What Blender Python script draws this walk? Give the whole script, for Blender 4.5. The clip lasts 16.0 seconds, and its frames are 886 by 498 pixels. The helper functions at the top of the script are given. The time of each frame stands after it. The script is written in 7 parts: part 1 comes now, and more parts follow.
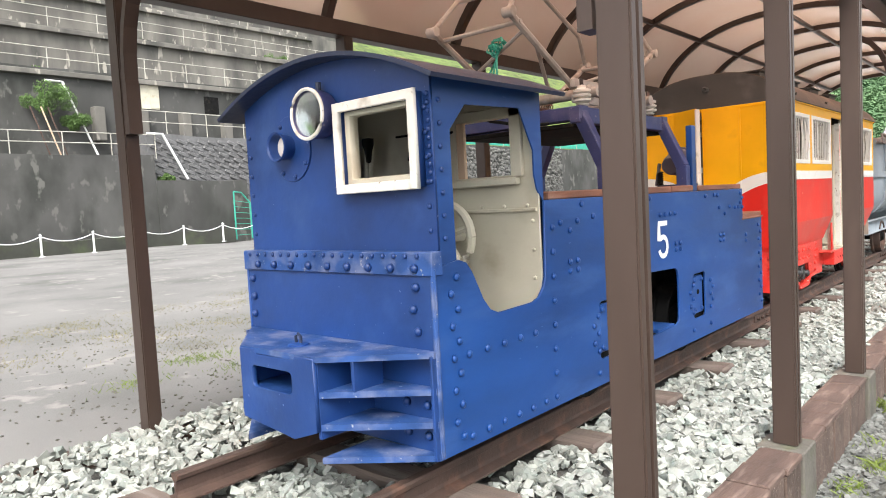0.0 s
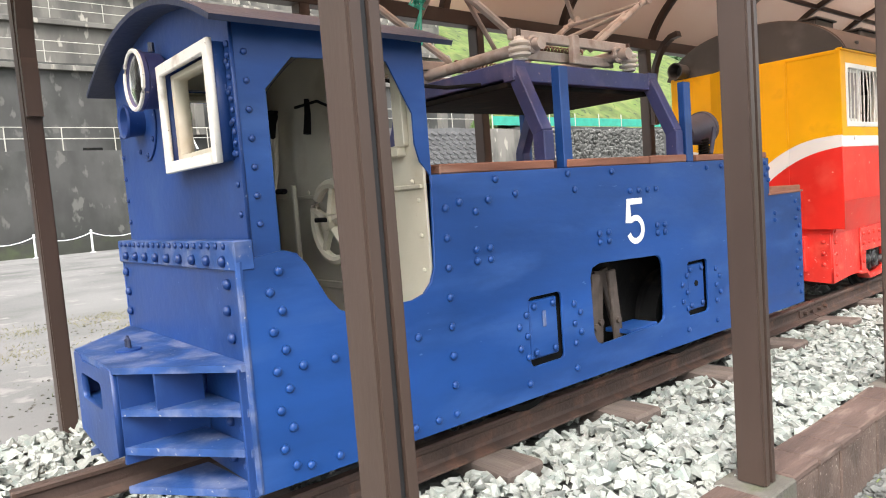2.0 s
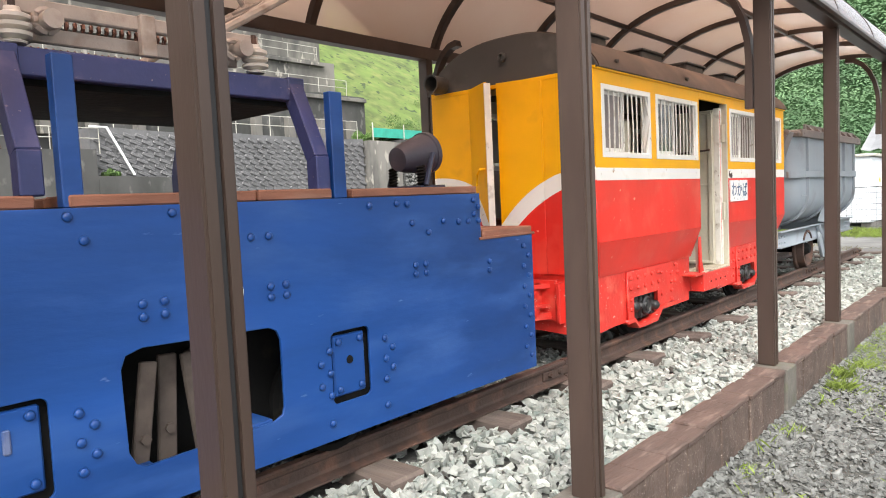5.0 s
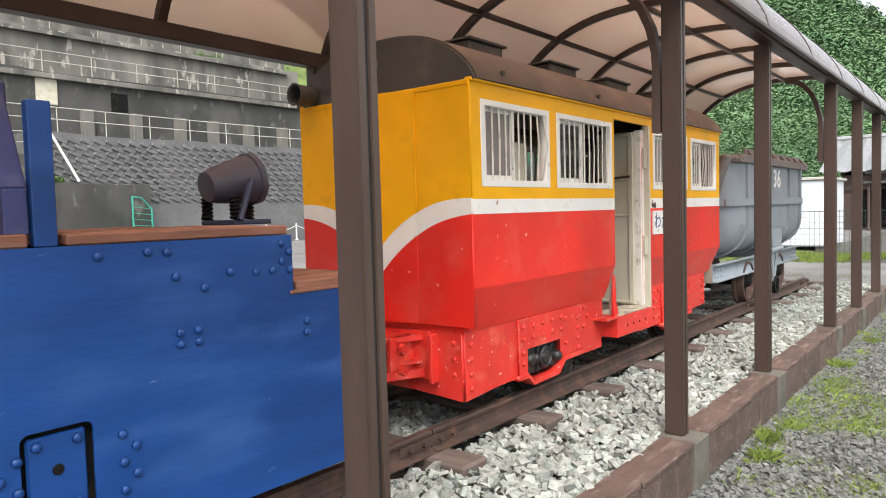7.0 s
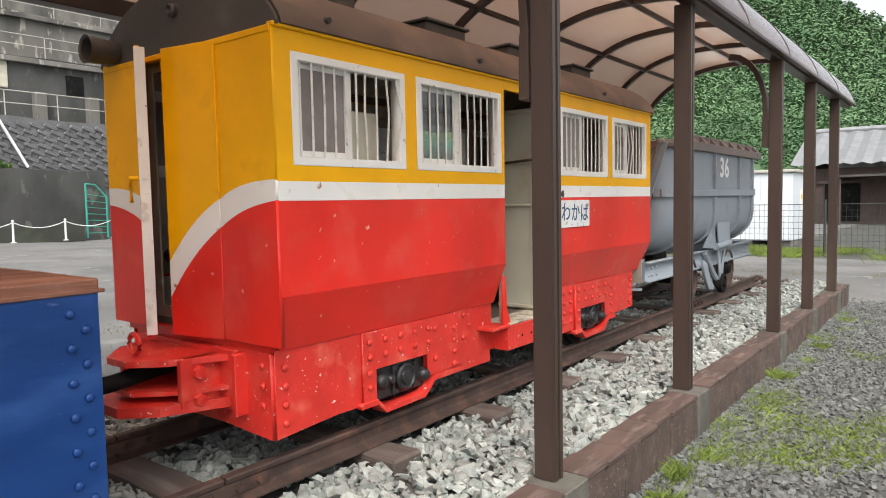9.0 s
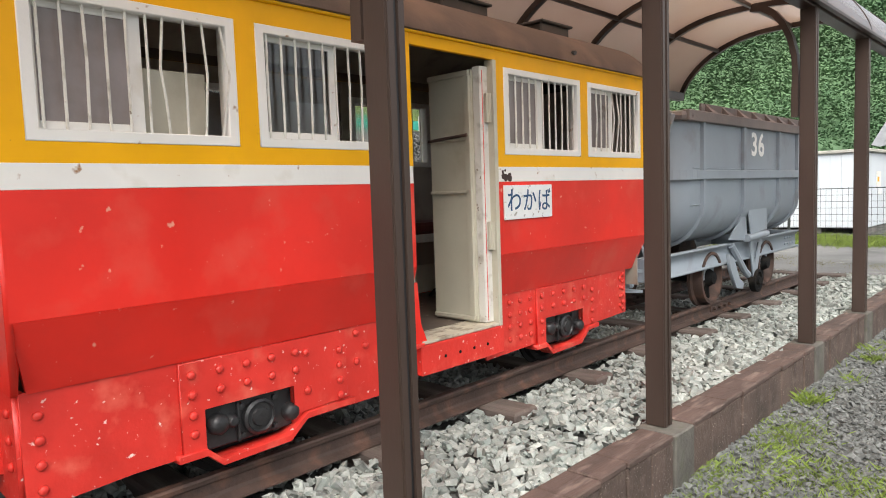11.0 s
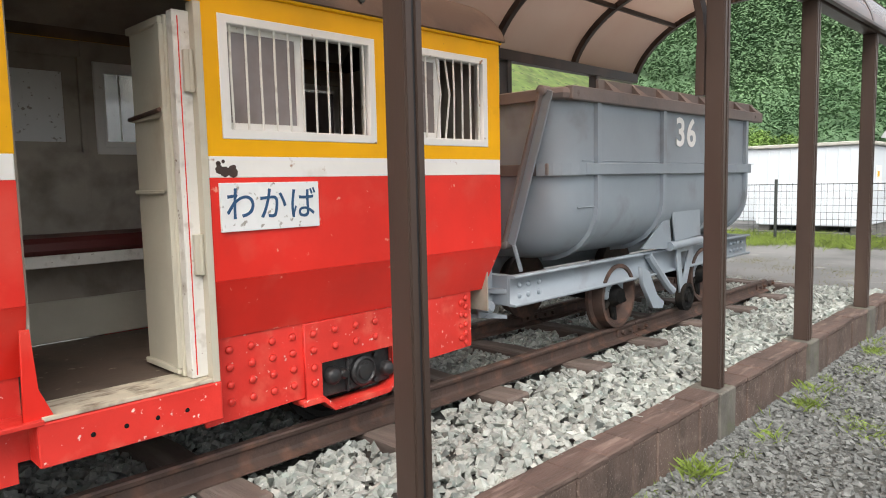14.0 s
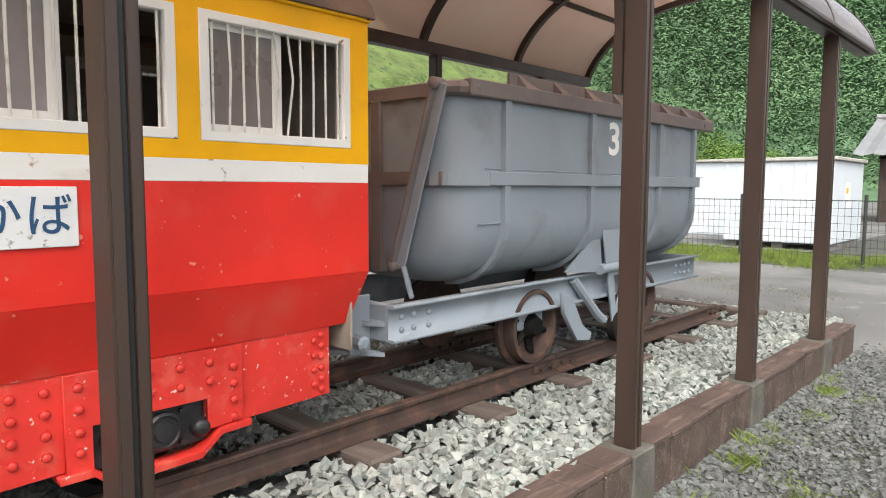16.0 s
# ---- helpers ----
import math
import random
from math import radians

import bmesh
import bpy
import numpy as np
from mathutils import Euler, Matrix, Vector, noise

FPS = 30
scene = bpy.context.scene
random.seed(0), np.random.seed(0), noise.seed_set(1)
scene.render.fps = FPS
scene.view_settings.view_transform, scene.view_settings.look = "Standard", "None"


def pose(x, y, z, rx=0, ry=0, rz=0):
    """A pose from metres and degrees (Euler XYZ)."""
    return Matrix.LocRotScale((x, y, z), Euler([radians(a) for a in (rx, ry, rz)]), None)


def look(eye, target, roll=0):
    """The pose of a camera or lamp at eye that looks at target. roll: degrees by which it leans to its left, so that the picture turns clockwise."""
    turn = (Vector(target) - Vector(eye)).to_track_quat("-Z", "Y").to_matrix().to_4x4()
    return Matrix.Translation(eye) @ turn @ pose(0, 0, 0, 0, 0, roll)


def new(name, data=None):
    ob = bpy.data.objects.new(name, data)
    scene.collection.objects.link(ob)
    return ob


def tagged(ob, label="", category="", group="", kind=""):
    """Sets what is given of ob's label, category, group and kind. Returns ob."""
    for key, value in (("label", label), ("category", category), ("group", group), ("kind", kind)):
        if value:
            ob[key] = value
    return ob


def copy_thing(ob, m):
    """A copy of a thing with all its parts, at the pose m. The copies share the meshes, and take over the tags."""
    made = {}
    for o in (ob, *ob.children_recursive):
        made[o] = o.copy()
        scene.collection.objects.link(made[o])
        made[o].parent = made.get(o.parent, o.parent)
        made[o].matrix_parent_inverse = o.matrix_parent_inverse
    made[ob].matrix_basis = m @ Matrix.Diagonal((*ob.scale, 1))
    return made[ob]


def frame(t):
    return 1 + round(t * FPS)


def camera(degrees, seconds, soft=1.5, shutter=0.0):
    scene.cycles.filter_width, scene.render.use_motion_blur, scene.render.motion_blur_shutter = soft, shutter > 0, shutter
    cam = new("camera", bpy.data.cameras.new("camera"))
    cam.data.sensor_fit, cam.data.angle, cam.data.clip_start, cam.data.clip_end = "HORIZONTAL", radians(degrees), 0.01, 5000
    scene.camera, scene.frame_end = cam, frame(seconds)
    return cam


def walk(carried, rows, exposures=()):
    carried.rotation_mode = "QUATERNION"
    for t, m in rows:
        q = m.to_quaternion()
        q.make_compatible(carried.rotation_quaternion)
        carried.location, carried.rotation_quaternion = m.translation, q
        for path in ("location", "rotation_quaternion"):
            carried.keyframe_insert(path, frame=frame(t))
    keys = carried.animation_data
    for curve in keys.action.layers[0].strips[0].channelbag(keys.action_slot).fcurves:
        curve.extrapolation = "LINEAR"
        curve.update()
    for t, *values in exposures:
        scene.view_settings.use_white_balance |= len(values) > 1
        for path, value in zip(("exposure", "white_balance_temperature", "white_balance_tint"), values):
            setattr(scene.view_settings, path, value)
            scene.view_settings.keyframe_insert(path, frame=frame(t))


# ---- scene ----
cam = camera(65.8, 16.0, soft=1.0)
PATH = [
    (0, (0.04, 0.106, 1.373), (-1.281, 1.601, 1.24), -3.1),
    (0.5, (0.156, 0.326, 1.33), (-1.156, 1.83, 1.205), -3.5),
    (1, (0.234, 0.576, 1.302), (-1.17, 1.995, 1.179), -5.2),
    (1.5, (0.189, 0.798, 1.289), (-1.278, 2.151, 1.154), -4.9),
    (2, (0.283, 1.056, 1.289), (-1.252, 2.329, 1.135), -4.4),
    (2.5, (0.271, 1.311, 1.298), (-1.293, 2.544, 1.121), -3.1),
    (3, (0.262, 1.557, 1.313), (-1.155, 2.957, 1.129), -2.6),
    (3.5, (0.379, 1.843, 1.312), (-0.986, 3.298, 1.166), -2.6),
    (4, (0.338, 2.104, 1.309), (-1.017, 3.567, 1.153), -2.9),
    (4.5, (0.344, 2.304, 1.33), (-0.964, 3.809, 1.181), -2.7),
    (5, (0.435, 2.538, 1.335), (-0.893, 4.026, 1.196), -2.7),
    (5.2, (0.452, 2.611, 1.347), (-0.882, 4.097, 1.232), -1.9),
    (7.3, (0.445, 3.591, 1.431), (-0.805, 5.149, 1.322), -2.1),
    (7.5, (0.45, 3.684, 1.43), (-0.794, 5.246, 1.316), -2.5),
    (8, (0.49, 3.951, 1.432), (-0.805, 5.471, 1.316), -1.3),
    (8.5, (0.476, 4.205, 1.419), (-0.797, 5.741, 1.289), -0.4),
    (9, (0.513, 4.45, 1.396), (-0.71, 6.026, 1.26), -1.1),
    (9.2, (0.545, 4.572, 1.397), (-0.69, 6.138, 1.254), -1.1),
    (11.3, (0.595, 5.705, 1.361), (-0.783, 7.145, 1.199), -1.9),
    (11.5, (0.583, 5.797, 1.376), (-0.794, 7.238, 1.21), -1.7),
    (12, (0.666, 6.081, 1.37), (-0.712, 7.521, 1.206), -1.5),
    (12.5, (0.689, 6.33, 1.376), (-0.709, 7.75, 1.209), -2.3),
    (13, (0.62, 6.557, 1.388), (-0.754, 7.998, 1.205), -1.2),
    (13.5, (0.691, 6.808, 1.375), (-0.657, 8.275, 1.192), -1.0),
    (14, (0.701, 7.093, 1.377), (-0.697, 8.51, 1.185), -1.3),
    (14.5, (0.642, 7.342, 1.394), (-0.734, 8.778, 1.183), -2.1),
    (15, (0.703, 7.598, 1.396), (-0.722, 8.987, 1.195), -0.1),
    (15.5, (0.635, 7.796, 1.391), (-0.759, 9.216, 1.197), 0.2),
    (16, (0.612, 7.923, 1.394), (-0.744, 9.381, 1.216), 0.2),
]
walk(cam, [(t, look(eye, target, roll)) for t, eye, target, roll in PATH],
     exposures=[(0.0, 1.6), (3.5, 1.72), (5.0, 1.5), (7.5, 1.12), (9.0, 0.94), (12.5, 1.0), (16.0, 1.03)])

# ---- light ----
world = bpy.data.worlds.new("overcast_sky")
scene.world = world
world.use_nodes = True
wn = world.node_tree
sky = wn.nodes.new("ShaderNodeTexSky")
sky.sky_type, sky.sun_disc = "NISHITA", False
sky.sun_elevation, sky.sun_rotation = radians(52), radians(143)
sky.air_density, sky.dust_density, sky.ozone_density = 1.0, 4.0, 1.0
grey = wn.nodes.new("ShaderNodeHueSaturation")
grey.inputs["Saturation"].default_value = 0.25
wn.links.new(sky.outputs["Color"], grey.inputs["Color"])
wn.links.new(grey.outputs["Color"], wn.nodes["Background"].inputs["Color"])
wn.nodes["Background"].inputs["Strength"].default_value = 0.15
sun = new("sun", bpy.data.lights.new("sun", "SUN"))
sun.data.energy, sun.data.angle, sun.data.color = 1.6, radians(40), (1.0, 0.96, 0.9)
sun.matrix_world = look((6, -8, 13), (0, 0, 0))


# ---- materials ----
def mat(name, base, rough=0.6, metal=0.0, var=0.18, scale=3.0, bump=0.15, bscale=40.0, dirt=None, spread=0.5, dscale=6.0,
        fine=None, fine_at=0.62, fscale=60.0, rnd=0.0, stretch=(1, 1, 1), coat=0.0, spec=0.5):
    """Paint or bare surface: colour varied at two scales, stains (dirt), chips (fine) and fine relief."""
    m = bpy.data.materials.new(name)
    m.use_nodes = True
    n, l = m.node_tree.nodes, m.node_tree.links
    b = n["Principled BSDF"]
    b.inputs["Metallic"].default_value = metal
    b.inputs["Coat Weight"].default_value = coat
    b.inputs["Specular IOR Level"].default_value = spec
    co = n.new("ShaderNodeTexCoord")
    mp = n.new("ShaderNodeMapping")
    mp.inputs["Scale"].default_value = stretch
    l.new(co.outputs["Object"], mp.inputs["Vector"])

    def noise_tex(sc, det=5.0):
        t = n.new("ShaderNodeTexNoise")
        t.inputs["Scale"].default_value, t.inputs["Detail"].default_value = sc, det
        l.new(mp.outputs["Vector"], t.inputs["Vector"])
        return t

    def mix(fac, a, c):
        x = n.new("ShaderNodeMix")
        x.data_type = "RGBA"
        if isinstance(fac, float):
            x.inputs["Factor"].default_value = fac
        else:
            l.new(fac, x.inputs["Factor"])
        for sock, v in ((x.inputs["A"], a), (x.inputs["B"], c)):
            if isinstance(v, tuple):
                sock.default_value = (*v, 1)
            else:
                l.new(v, sock)
        return x.outputs["Result"]

    def ramp(src, lo, hi):
        r = n.new("ShaderNodeMapRange")
        r.inputs["From Min"].default_value, r.inputs["From Max"].default_value = lo, hi
        l.new(src, r.inputs["Value"])
        return r.outputs["Result"]

    big = noise_tex(scale)
    dark = tuple(c * (1 - var) for c in base)
    light = tuple(min(1, c * (1 + var)) for c in base)
    col = mix(ramp(big.outputs["Fac"], 0.3, 0.7), dark, light)
    if dirt:
        col = mix(ramp(noise_tex(dscale, 8).outputs["Fac"], spread, spread + 0.22), col, dirt)
    if fine:
        col = mix(ramp(noise_tex(fscale, 3).outputs["Fac"], fine_at, fine_at + 0.06), col, fine)
    if rnd:
        oi = n.new("ShaderNodeObjectInfo")
        geo = n.new("ShaderNodeNewGeometry")
        add = n.new("ShaderNodeMath")
        add.operation = "ADD"
        l.new(oi.outputs["Random"], add.inputs[0])
        l.new(geo.outputs["Random Per Island"], add.inputs[1])
        hs = n.new("ShaderNodeHueSaturation")
        l.new(ramp_scaled(n, l, add.outputs[0], 1 - rnd, 1 + rnd), hs.inputs["Value"])
        l.new(col, hs.inputs["Color"])
        col = hs.outputs["Color"]
    l.new(col, b.inputs["Base Color"])
    rr = n.new("ShaderNodeMapRange")
    rr.inputs["To Min"].default_value, rr.inputs["To Max"].default_value = max(0.05, rough - 0.12), min(1, rough + 0.12)
    l.new(big.outputs["Fac"], rr.inputs["Value"])
    l.new(rr.outputs["Result"], b.inputs["Roughness"])
    if bump:
        bp = n.new("ShaderNodeBump")
        bp.inputs["Strength"].default_value, bp.inputs["Distance"].default_value = bump, 0.01
        l.new(noise_tex(bscale, 6).outputs["Fac"], bp.inputs["Height"])
        l.new(bp.outputs["Normal"], b.inputs["Normal"])
    return m


def ramp_scaled(n, l, src, lo, hi):
    r = n.new("ShaderNodeMapRange")
    r.inputs["From Max"].default_value = 2.0
    r.inputs["To Min"].default_value, r.inputs["To Max"].default_value = lo, hi
    l.new(src, r.inputs["Value"])
    return r.outputs["Result"]


BLUE = mat("blue_paint", (0.007, 0.048, 0.2), 0.42, spec=0.4, var=0.3, scale=2.2, bump=0.12, bscale=25, dirt=(0.03, 0.09, 0.28), spread=0.51, dscale=4, fine=(0.09, 0.15, 0.33), fine_at=0.73, fscale=30, stretch=(1, 0.4, 1.5))
# BLUE made darker for the front, offsetting the sun on that face; chips stay
BLUE_FRONT = mat("darkened_front_blue_paint", (0.007, 0.036, 0.155), 0.46, var=0.3, scale=3, bump=0.15, bscale=30, dirt=(0.02, 0.06, 0.2), spread=0.52, dscale=5, fine=(0.16, 0.2, 0.34), fine_at=0.715, fscale=50)
BLUE_WORN = mat("chalky_worn_blue_paint", (0.02, 0.06, 0.2), 0.55, spec=0.3, var=0.35, scale=5, bump=0.3, bscale=30, dirt=(0.11, 0.14, 0.25), spread=0.47, dscale=11, fine=(0.28, 0.28, 0.3), fine_at=0.68, fscale=55)
NAVY = mat("dark_navy_paint", (0.018, 0.026, 0.06), 0.4, var=0.3, scale=4, dirt=(0.06, 0.065, 0.08), spread=0.62)
VIOLET = mat("weathered_violet_blue_paint", (0.03, 0.038, 0.125), 0.55, var=0.3, scale=4, dirt=(0.1, 0.09, 0.17), spread=0.52, dscale=7, fine=(0.2, 0.17, 0.2), fine_at=0.68)
CREAM = mat("cream_paint", (0.52, 0.49, 0.39), 0.5, var=0.1, scale=3, bump=0.1, dirt=(0.36, 0.31, 0.22), spread=0.56, dscale=4, fine=(0.3, 0.22, 0.15), fine_at=0.74)
WHITE_WOOD = mat("peeling_white_paint", (0.72, 0.7, 0.64), 0.55, var=0.08, bump=0.3, bscale=50, dirt=(0.36, 0.32, 0.26), spread=0.55, dscale=14, fine=(0.22, 0.17, 0.12), fine_at=0.69, fscale=50)
WHITE = mat("white_paint", (0.78, 0.77, 0.73), 0.5, var=0.05, bump=0.1, fine=(0.33, 0.18, 0.09), fine_at=0.685, fscale=18, dirt=(0.6, 0.56, 0.47), spread=0.6)
NUMBER = mat("white_lettering_paint", (0.84, 0.84, 0.82), 0.5, var=0.04)
YELLOW = mat("amber_yellow_paint", (0.86, 0.43, 0.002), 0.42, spec=0.22, var=0.09, scale=3, bump=0.08, bscale=20, dirt=(0.7, 0.34, 0.008), spread=0.6, dscale=6, fine=(0.3, 0.12, 0.03), fine_at=0.76, fscale=30)
RED = mat("red_paint", (0.7, 0.026, 0.016), 0.36, spec=0.35, var=0.12, scale=2.5, bump=0.1, bscale=18, dirt=(0.72, 0.075, 0.05), spread=0.54, dscale=4, fine=(0.75, 0.3, 0.22), fine_at=0.7, fscale=26, coat=0.15)
RED_WORN = mat("chipped_red_paint", (0.64, 0.035, 0.025), 0.4, var=0.15, scale=4, bump=0.25, bscale=35, dirt=(0.72, 0.12, 0.08), spread=0.54, dscale=9, fine=(0.8, 0.6, 0.54), fine_at=0.67, fscale=42)
ROOF_BROWN = mat("sooty_brown_roof_paint", (0.085, 0.062, 0.05), 0.6, var=0.3, scale=2.5, dirt=(0.17, 0.115, 0.085), spread=0.5, dscale=3, bump=0.15)
ROOF_END = mat("charcoal_paint", (0.06, 0.057, 0.054), 0.6, var=0.2, dirt=(0.1, 0.095, 0.09), spread=0.55)
STEEL_BROWN = mat("dark_brown_powder_coat", (0.052, 0.035, 0.028), 0.42, spec=0.35, var=0.2, scale=3, bump=0.05, bscale=80, dirt=(0.08, 0.056, 0.043), spread=0.55, dscale=3, fine=(0.26, 0.22, 0.18), fine_at=0.78, fscale=40, stretch=(1, 1, 0.25))
LAMP_GREY = mat("dark_violet_grey_paint", (0.045, 0.043, 0.062), 0.5, var=0.25, scale=6, dirt=(0.09, 0.085, 0.1), spread=0.55)
RUBBER = mat("black_rubber", (0.012, 0.012, 0.013), 0.6, var=0.2)
# Greasy black; also colours sheets that stand in for shade in gaps and openings
BLACK = mat("black_grease_and_shade", (0.010, 0.010, 0.010), 0.8, spec=0.1, var=0.4, bump=0.4, bscale=30, dirt=(0.05, 0.04, 0.03), spread=0.58)
GREY = mat("grey_hopper_paint", (0.26, 0.3, 0.335), 0.5, var=0.1, scale=2, bump=0.08, bscale=25, dirt=(0.17, 0.165, 0.17), spread=0.55, dscale=3, fine=(0.3, 0.32, 0.33), fine_at=0.74, fscale=30)
GREY_DUST = mat("dusty_brown_grey_paint", (0.175, 0.148, 0.14), 0.6, var=0.2, scale=3, dirt=(0.2, 0.16, 0.14), spread=0.5, dscale=5)
RUST = mat("rusty_steel", (0.058, 0.035, 0.027), 0.7, var=0.35, scale=7, bump=0.3, bscale=60, dirt=(0.14, 0.07, 0.045), spread=0.52, dscale=9)
SLEEPER = mat("weathered_sleeper_wood", (0.11, 0.085, 0.072), 0.85, var=0.3, scale=6, bump=0.5, bscale=40, stretch=(0.2, 2, 2), dirt=(0.2, 0.18, 0.17), spread=0.55, rnd=0.25)
PLANK = mat("oxide_brown_plank", (0.2, 0.082, 0.05), 0.75, var=0.3, scale=5, bump=0.4, bscale=30, stretch=(2, 0.4, 2), dirt=(0.3, 0.18, 0.13), spread=0.56, rnd=0.25)
WOOD = mat("bare_pale_wood", (0.5, 0.36, 0.25), 0.7, var=0.2, scale=8, stretch=(2, 2, 0.3))
KERB = mat("mossy_brown_kerb_concrete", (0.078, 0.052, 0.041), 0.9, var=0.35, scale=5, bump=0.8, bscale=70, dirt=(0.13, 0.095, 0.075), spread=0.52, dscale=14, fine=(0.3, 0.25, 0.21), fine_at=0.64, fscale=110, rnd=0.25)
FOOTING = mat("mossy_grey_footing", (0.1, 0.092, 0.078), 0.9, var=0.3, scale=9, bump=0.6, bscale=60, dirt=(0.08, 0.085, 0.05), spread=0.52, dscale=10)
KERB_TOP = mat("worn_kerb_timber", (0.085, 0.055, 0.044), 0.85, var=0.35, scale=5, bump=0.6, bscale=40, stretch=(3, 0.5, 3), dirt=(0.2, 0.145, 0.12), spread=0.54, dscale=8, rnd=0.2)
BALLAST = mat("pale_green_grey_crushed_stone", (0.285, 0.3, 0.275), 0.9, spec=0.25, var=0.3, scale=18, bump=0.5, bscale=90, dirt=(0.2, 0.235, 0.215), spread=0.5, dscale=14, fine=(0.45, 0.44, 0.41), fine_at=0.66, fscale=70, rnd=0.55)
# much darker than the BALLAST stones scattered over it
BED = mat("dark_ballast_bed", (0.085, 0.085, 0.08), 0.95, var=0.4, scale=20, bump=1.0, bscale=50)
GRAVEL = mat("dark_grey_gravel", (0.115, 0.118, 0.112), 0.9, spec=0.25, var=0.35, scale=25, bump=0.4, bscale=100, rnd=0.6)
GROUND = mat("gravelly_soil", (0.06, 0.06, 0.053), 0.95, var=0.35, scale=4, bump=1.0, bscale=60, dirt=(0.07, 0.078, 0.038), spread=0.55, dscale=1.3, fine=(0.15, 0.147, 0.137), fine_at=0.62, fscale=70)
ASPHALT = mat("pale_worn_asphalt", (0.165, 0.162, 0.156), 0.9, spec=0.3, var=0.22, scale=0.5, bump=0.4, bscale=120, dirt=(0.1, 0.1, 0.094), spread=0.5, dscale=0.7, fine=(0.22, 0.213, 0.2), fine_at=0.62, fscale=3)
CONCRETE = mat("stained_concrete", (0.15, 0.142, 0.127), 0.9, var=0.35, scale=0.5, bump=0.6, bscale=6, dirt=(0.065, 0.065, 0.06), spread=0.45, dscale=0.9, fine=(0.32, 0.3, 0.26), fine_at=0.61, fscale=2.5, stretch=(1, 1, 0.35))
CONCRETE_DARK = mat("blackened_wet_concrete", (0.058, 0.058, 0.055), 0.85, var=0.35, scale=0.6, bump=0.6, bscale=3, dirt=(0.03, 0.032, 0.028), spread=0.46, dscale=0.8, fine=(0.105, 0.105, 0.095), fine_at=0.6, fscale=2.0, stretch=(1, 1, 0.6))
BLOCK = mat("moulded_grey_block", (0.12, 0.12, 0.122), 0.6, var=0.2, scale=1, bump=0.4, bscale=10, dirt=(0.09, 0.09, 0.09), spread=0.5, rnd=0.25)
COBBLE = mat("dark_wall_cobble", (0.085, 0.085, 0.08), 0.85, var=0.3, scale=2, bump=0.5, bscale=12, rnd=0.45)
RAILING = mat("pale_painted_pipe", (0.4, 0.39, 0.34), 0.6, var=0.15, scale=2, dirt=(0.35, 0.28, 0.2), spread=0.6)
GREEN_PAINT = mat("sea_green_paint", (0.03, 0.3, 0.22), 0.5, var=0.15)
CHAIN_WHITE = mat("white_plastic", (0.8, 0.8, 0.78), 0.45, var=0.05)
PALE_STEEL = mat("dusty_pale_grey_steel", (0.37, 0.32, 0.285), 0.65, var=0.2, scale=8, bump=0.25, dirt=(0.24, 0.18, 0.145), spread=0.52, dscale=12)
CERAMIC = mat("dusty_white_porcelain", (0.62, 0.57, 0.51), 0.35, var=0.12, dirt=(0.45, 0.38, 0.32), spread=0.55)
SPRING = mat("rusty_spring_steel", (0.13, 0.06, 0.045), 0.6, var=0.3)
LEATHER = mat("maroon_seat_vinyl", (0.1, 0.02, 0.018), 0.45, var=0.2)
SIGN_BLUE = mat("blue_brush_paint", (0.02, 0.075, 0.17), 0.6, var=0.1)
SIGN_WHITE = mat("flaking_white_sign_paint", (0.76, 0.77, 0.76), 0.5, var=0.06, fine=(0.36, 0.34, 0.3), fine_at=0.64, fscale=38, dirt=(0.62, 0.64, 0.62), spread=0.58)
CHROME = mat("polished_reflector", (0.8, 0.8, 0.78), 0.12, 1.0, var=0.08, bump=0.0)
CURTAIN = mat("grey_brown_curtained_glass", (0.2, 0.165, 0.15), 0.3, var=0.25, scale=2, bump=0.1, dirt=(0.32, 0.29, 0.3), spread=0.5, dscale=2)
THRESHOLD = mat("scuffed_cream_paint", (0.55, 0.5, 0.39), 0.6, var=0.15, scale=5, bump=0.3, bscale=40, dirt=(0.19, 0.145, 0.1), spread=0.49, dscale=16, stretch=(2.2, 0.8, 1))
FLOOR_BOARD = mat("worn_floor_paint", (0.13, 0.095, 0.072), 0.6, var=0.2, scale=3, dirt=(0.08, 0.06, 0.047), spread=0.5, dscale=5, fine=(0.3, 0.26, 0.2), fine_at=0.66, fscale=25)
# Darker copy of CREAM: interior shade put into the colour, plus blotchy grime
DIM_CREAM = mat("grimy_shaded_cream_paint", (0.36, 0.32, 0.26), 0.6, var=0.2, scale=2, dirt=(0.22, 0.19, 0.15), spread=0.5)
WALL_WHITE = mat("white_corrugated_paint", (0.6, 0.64, 0.67), 0.5, var=0.05, scale=1, dirt=(0.55, 0.57, 0.57), spread=0.62, dscale=1.5)
BROWN_BOARD = mat("dark_brown_cladding", (0.075, 0.05, 0.042), 0.7, var=0.2, scale=3)
ROOF_TILE = mat("silver_grey_roof_tile", (0.2, 0.205, 0.21), 0.45, var=0.2, scale=3, rnd=0.3)
FENCE = mat("dark_green_wire", (0.03, 0.035, 0.03), 0.5)
GRASS = mat("grass_blades", (0.16, 0.22, 0.035), 0.6, var=0.35, scale=3, bump=0, rnd=0.4)
DRY_GRASS = mat("dry_grass_blades", (0.18, 0.165, 0.07), 0.7, var=0.3, scale=3, bump=0, rnd=0.4)
LEAF = mat("shrub_leaves", (0.085, 0.16, 0.035), 0.6, var=0.4, scale=2, bump=0, rnd=0.45)
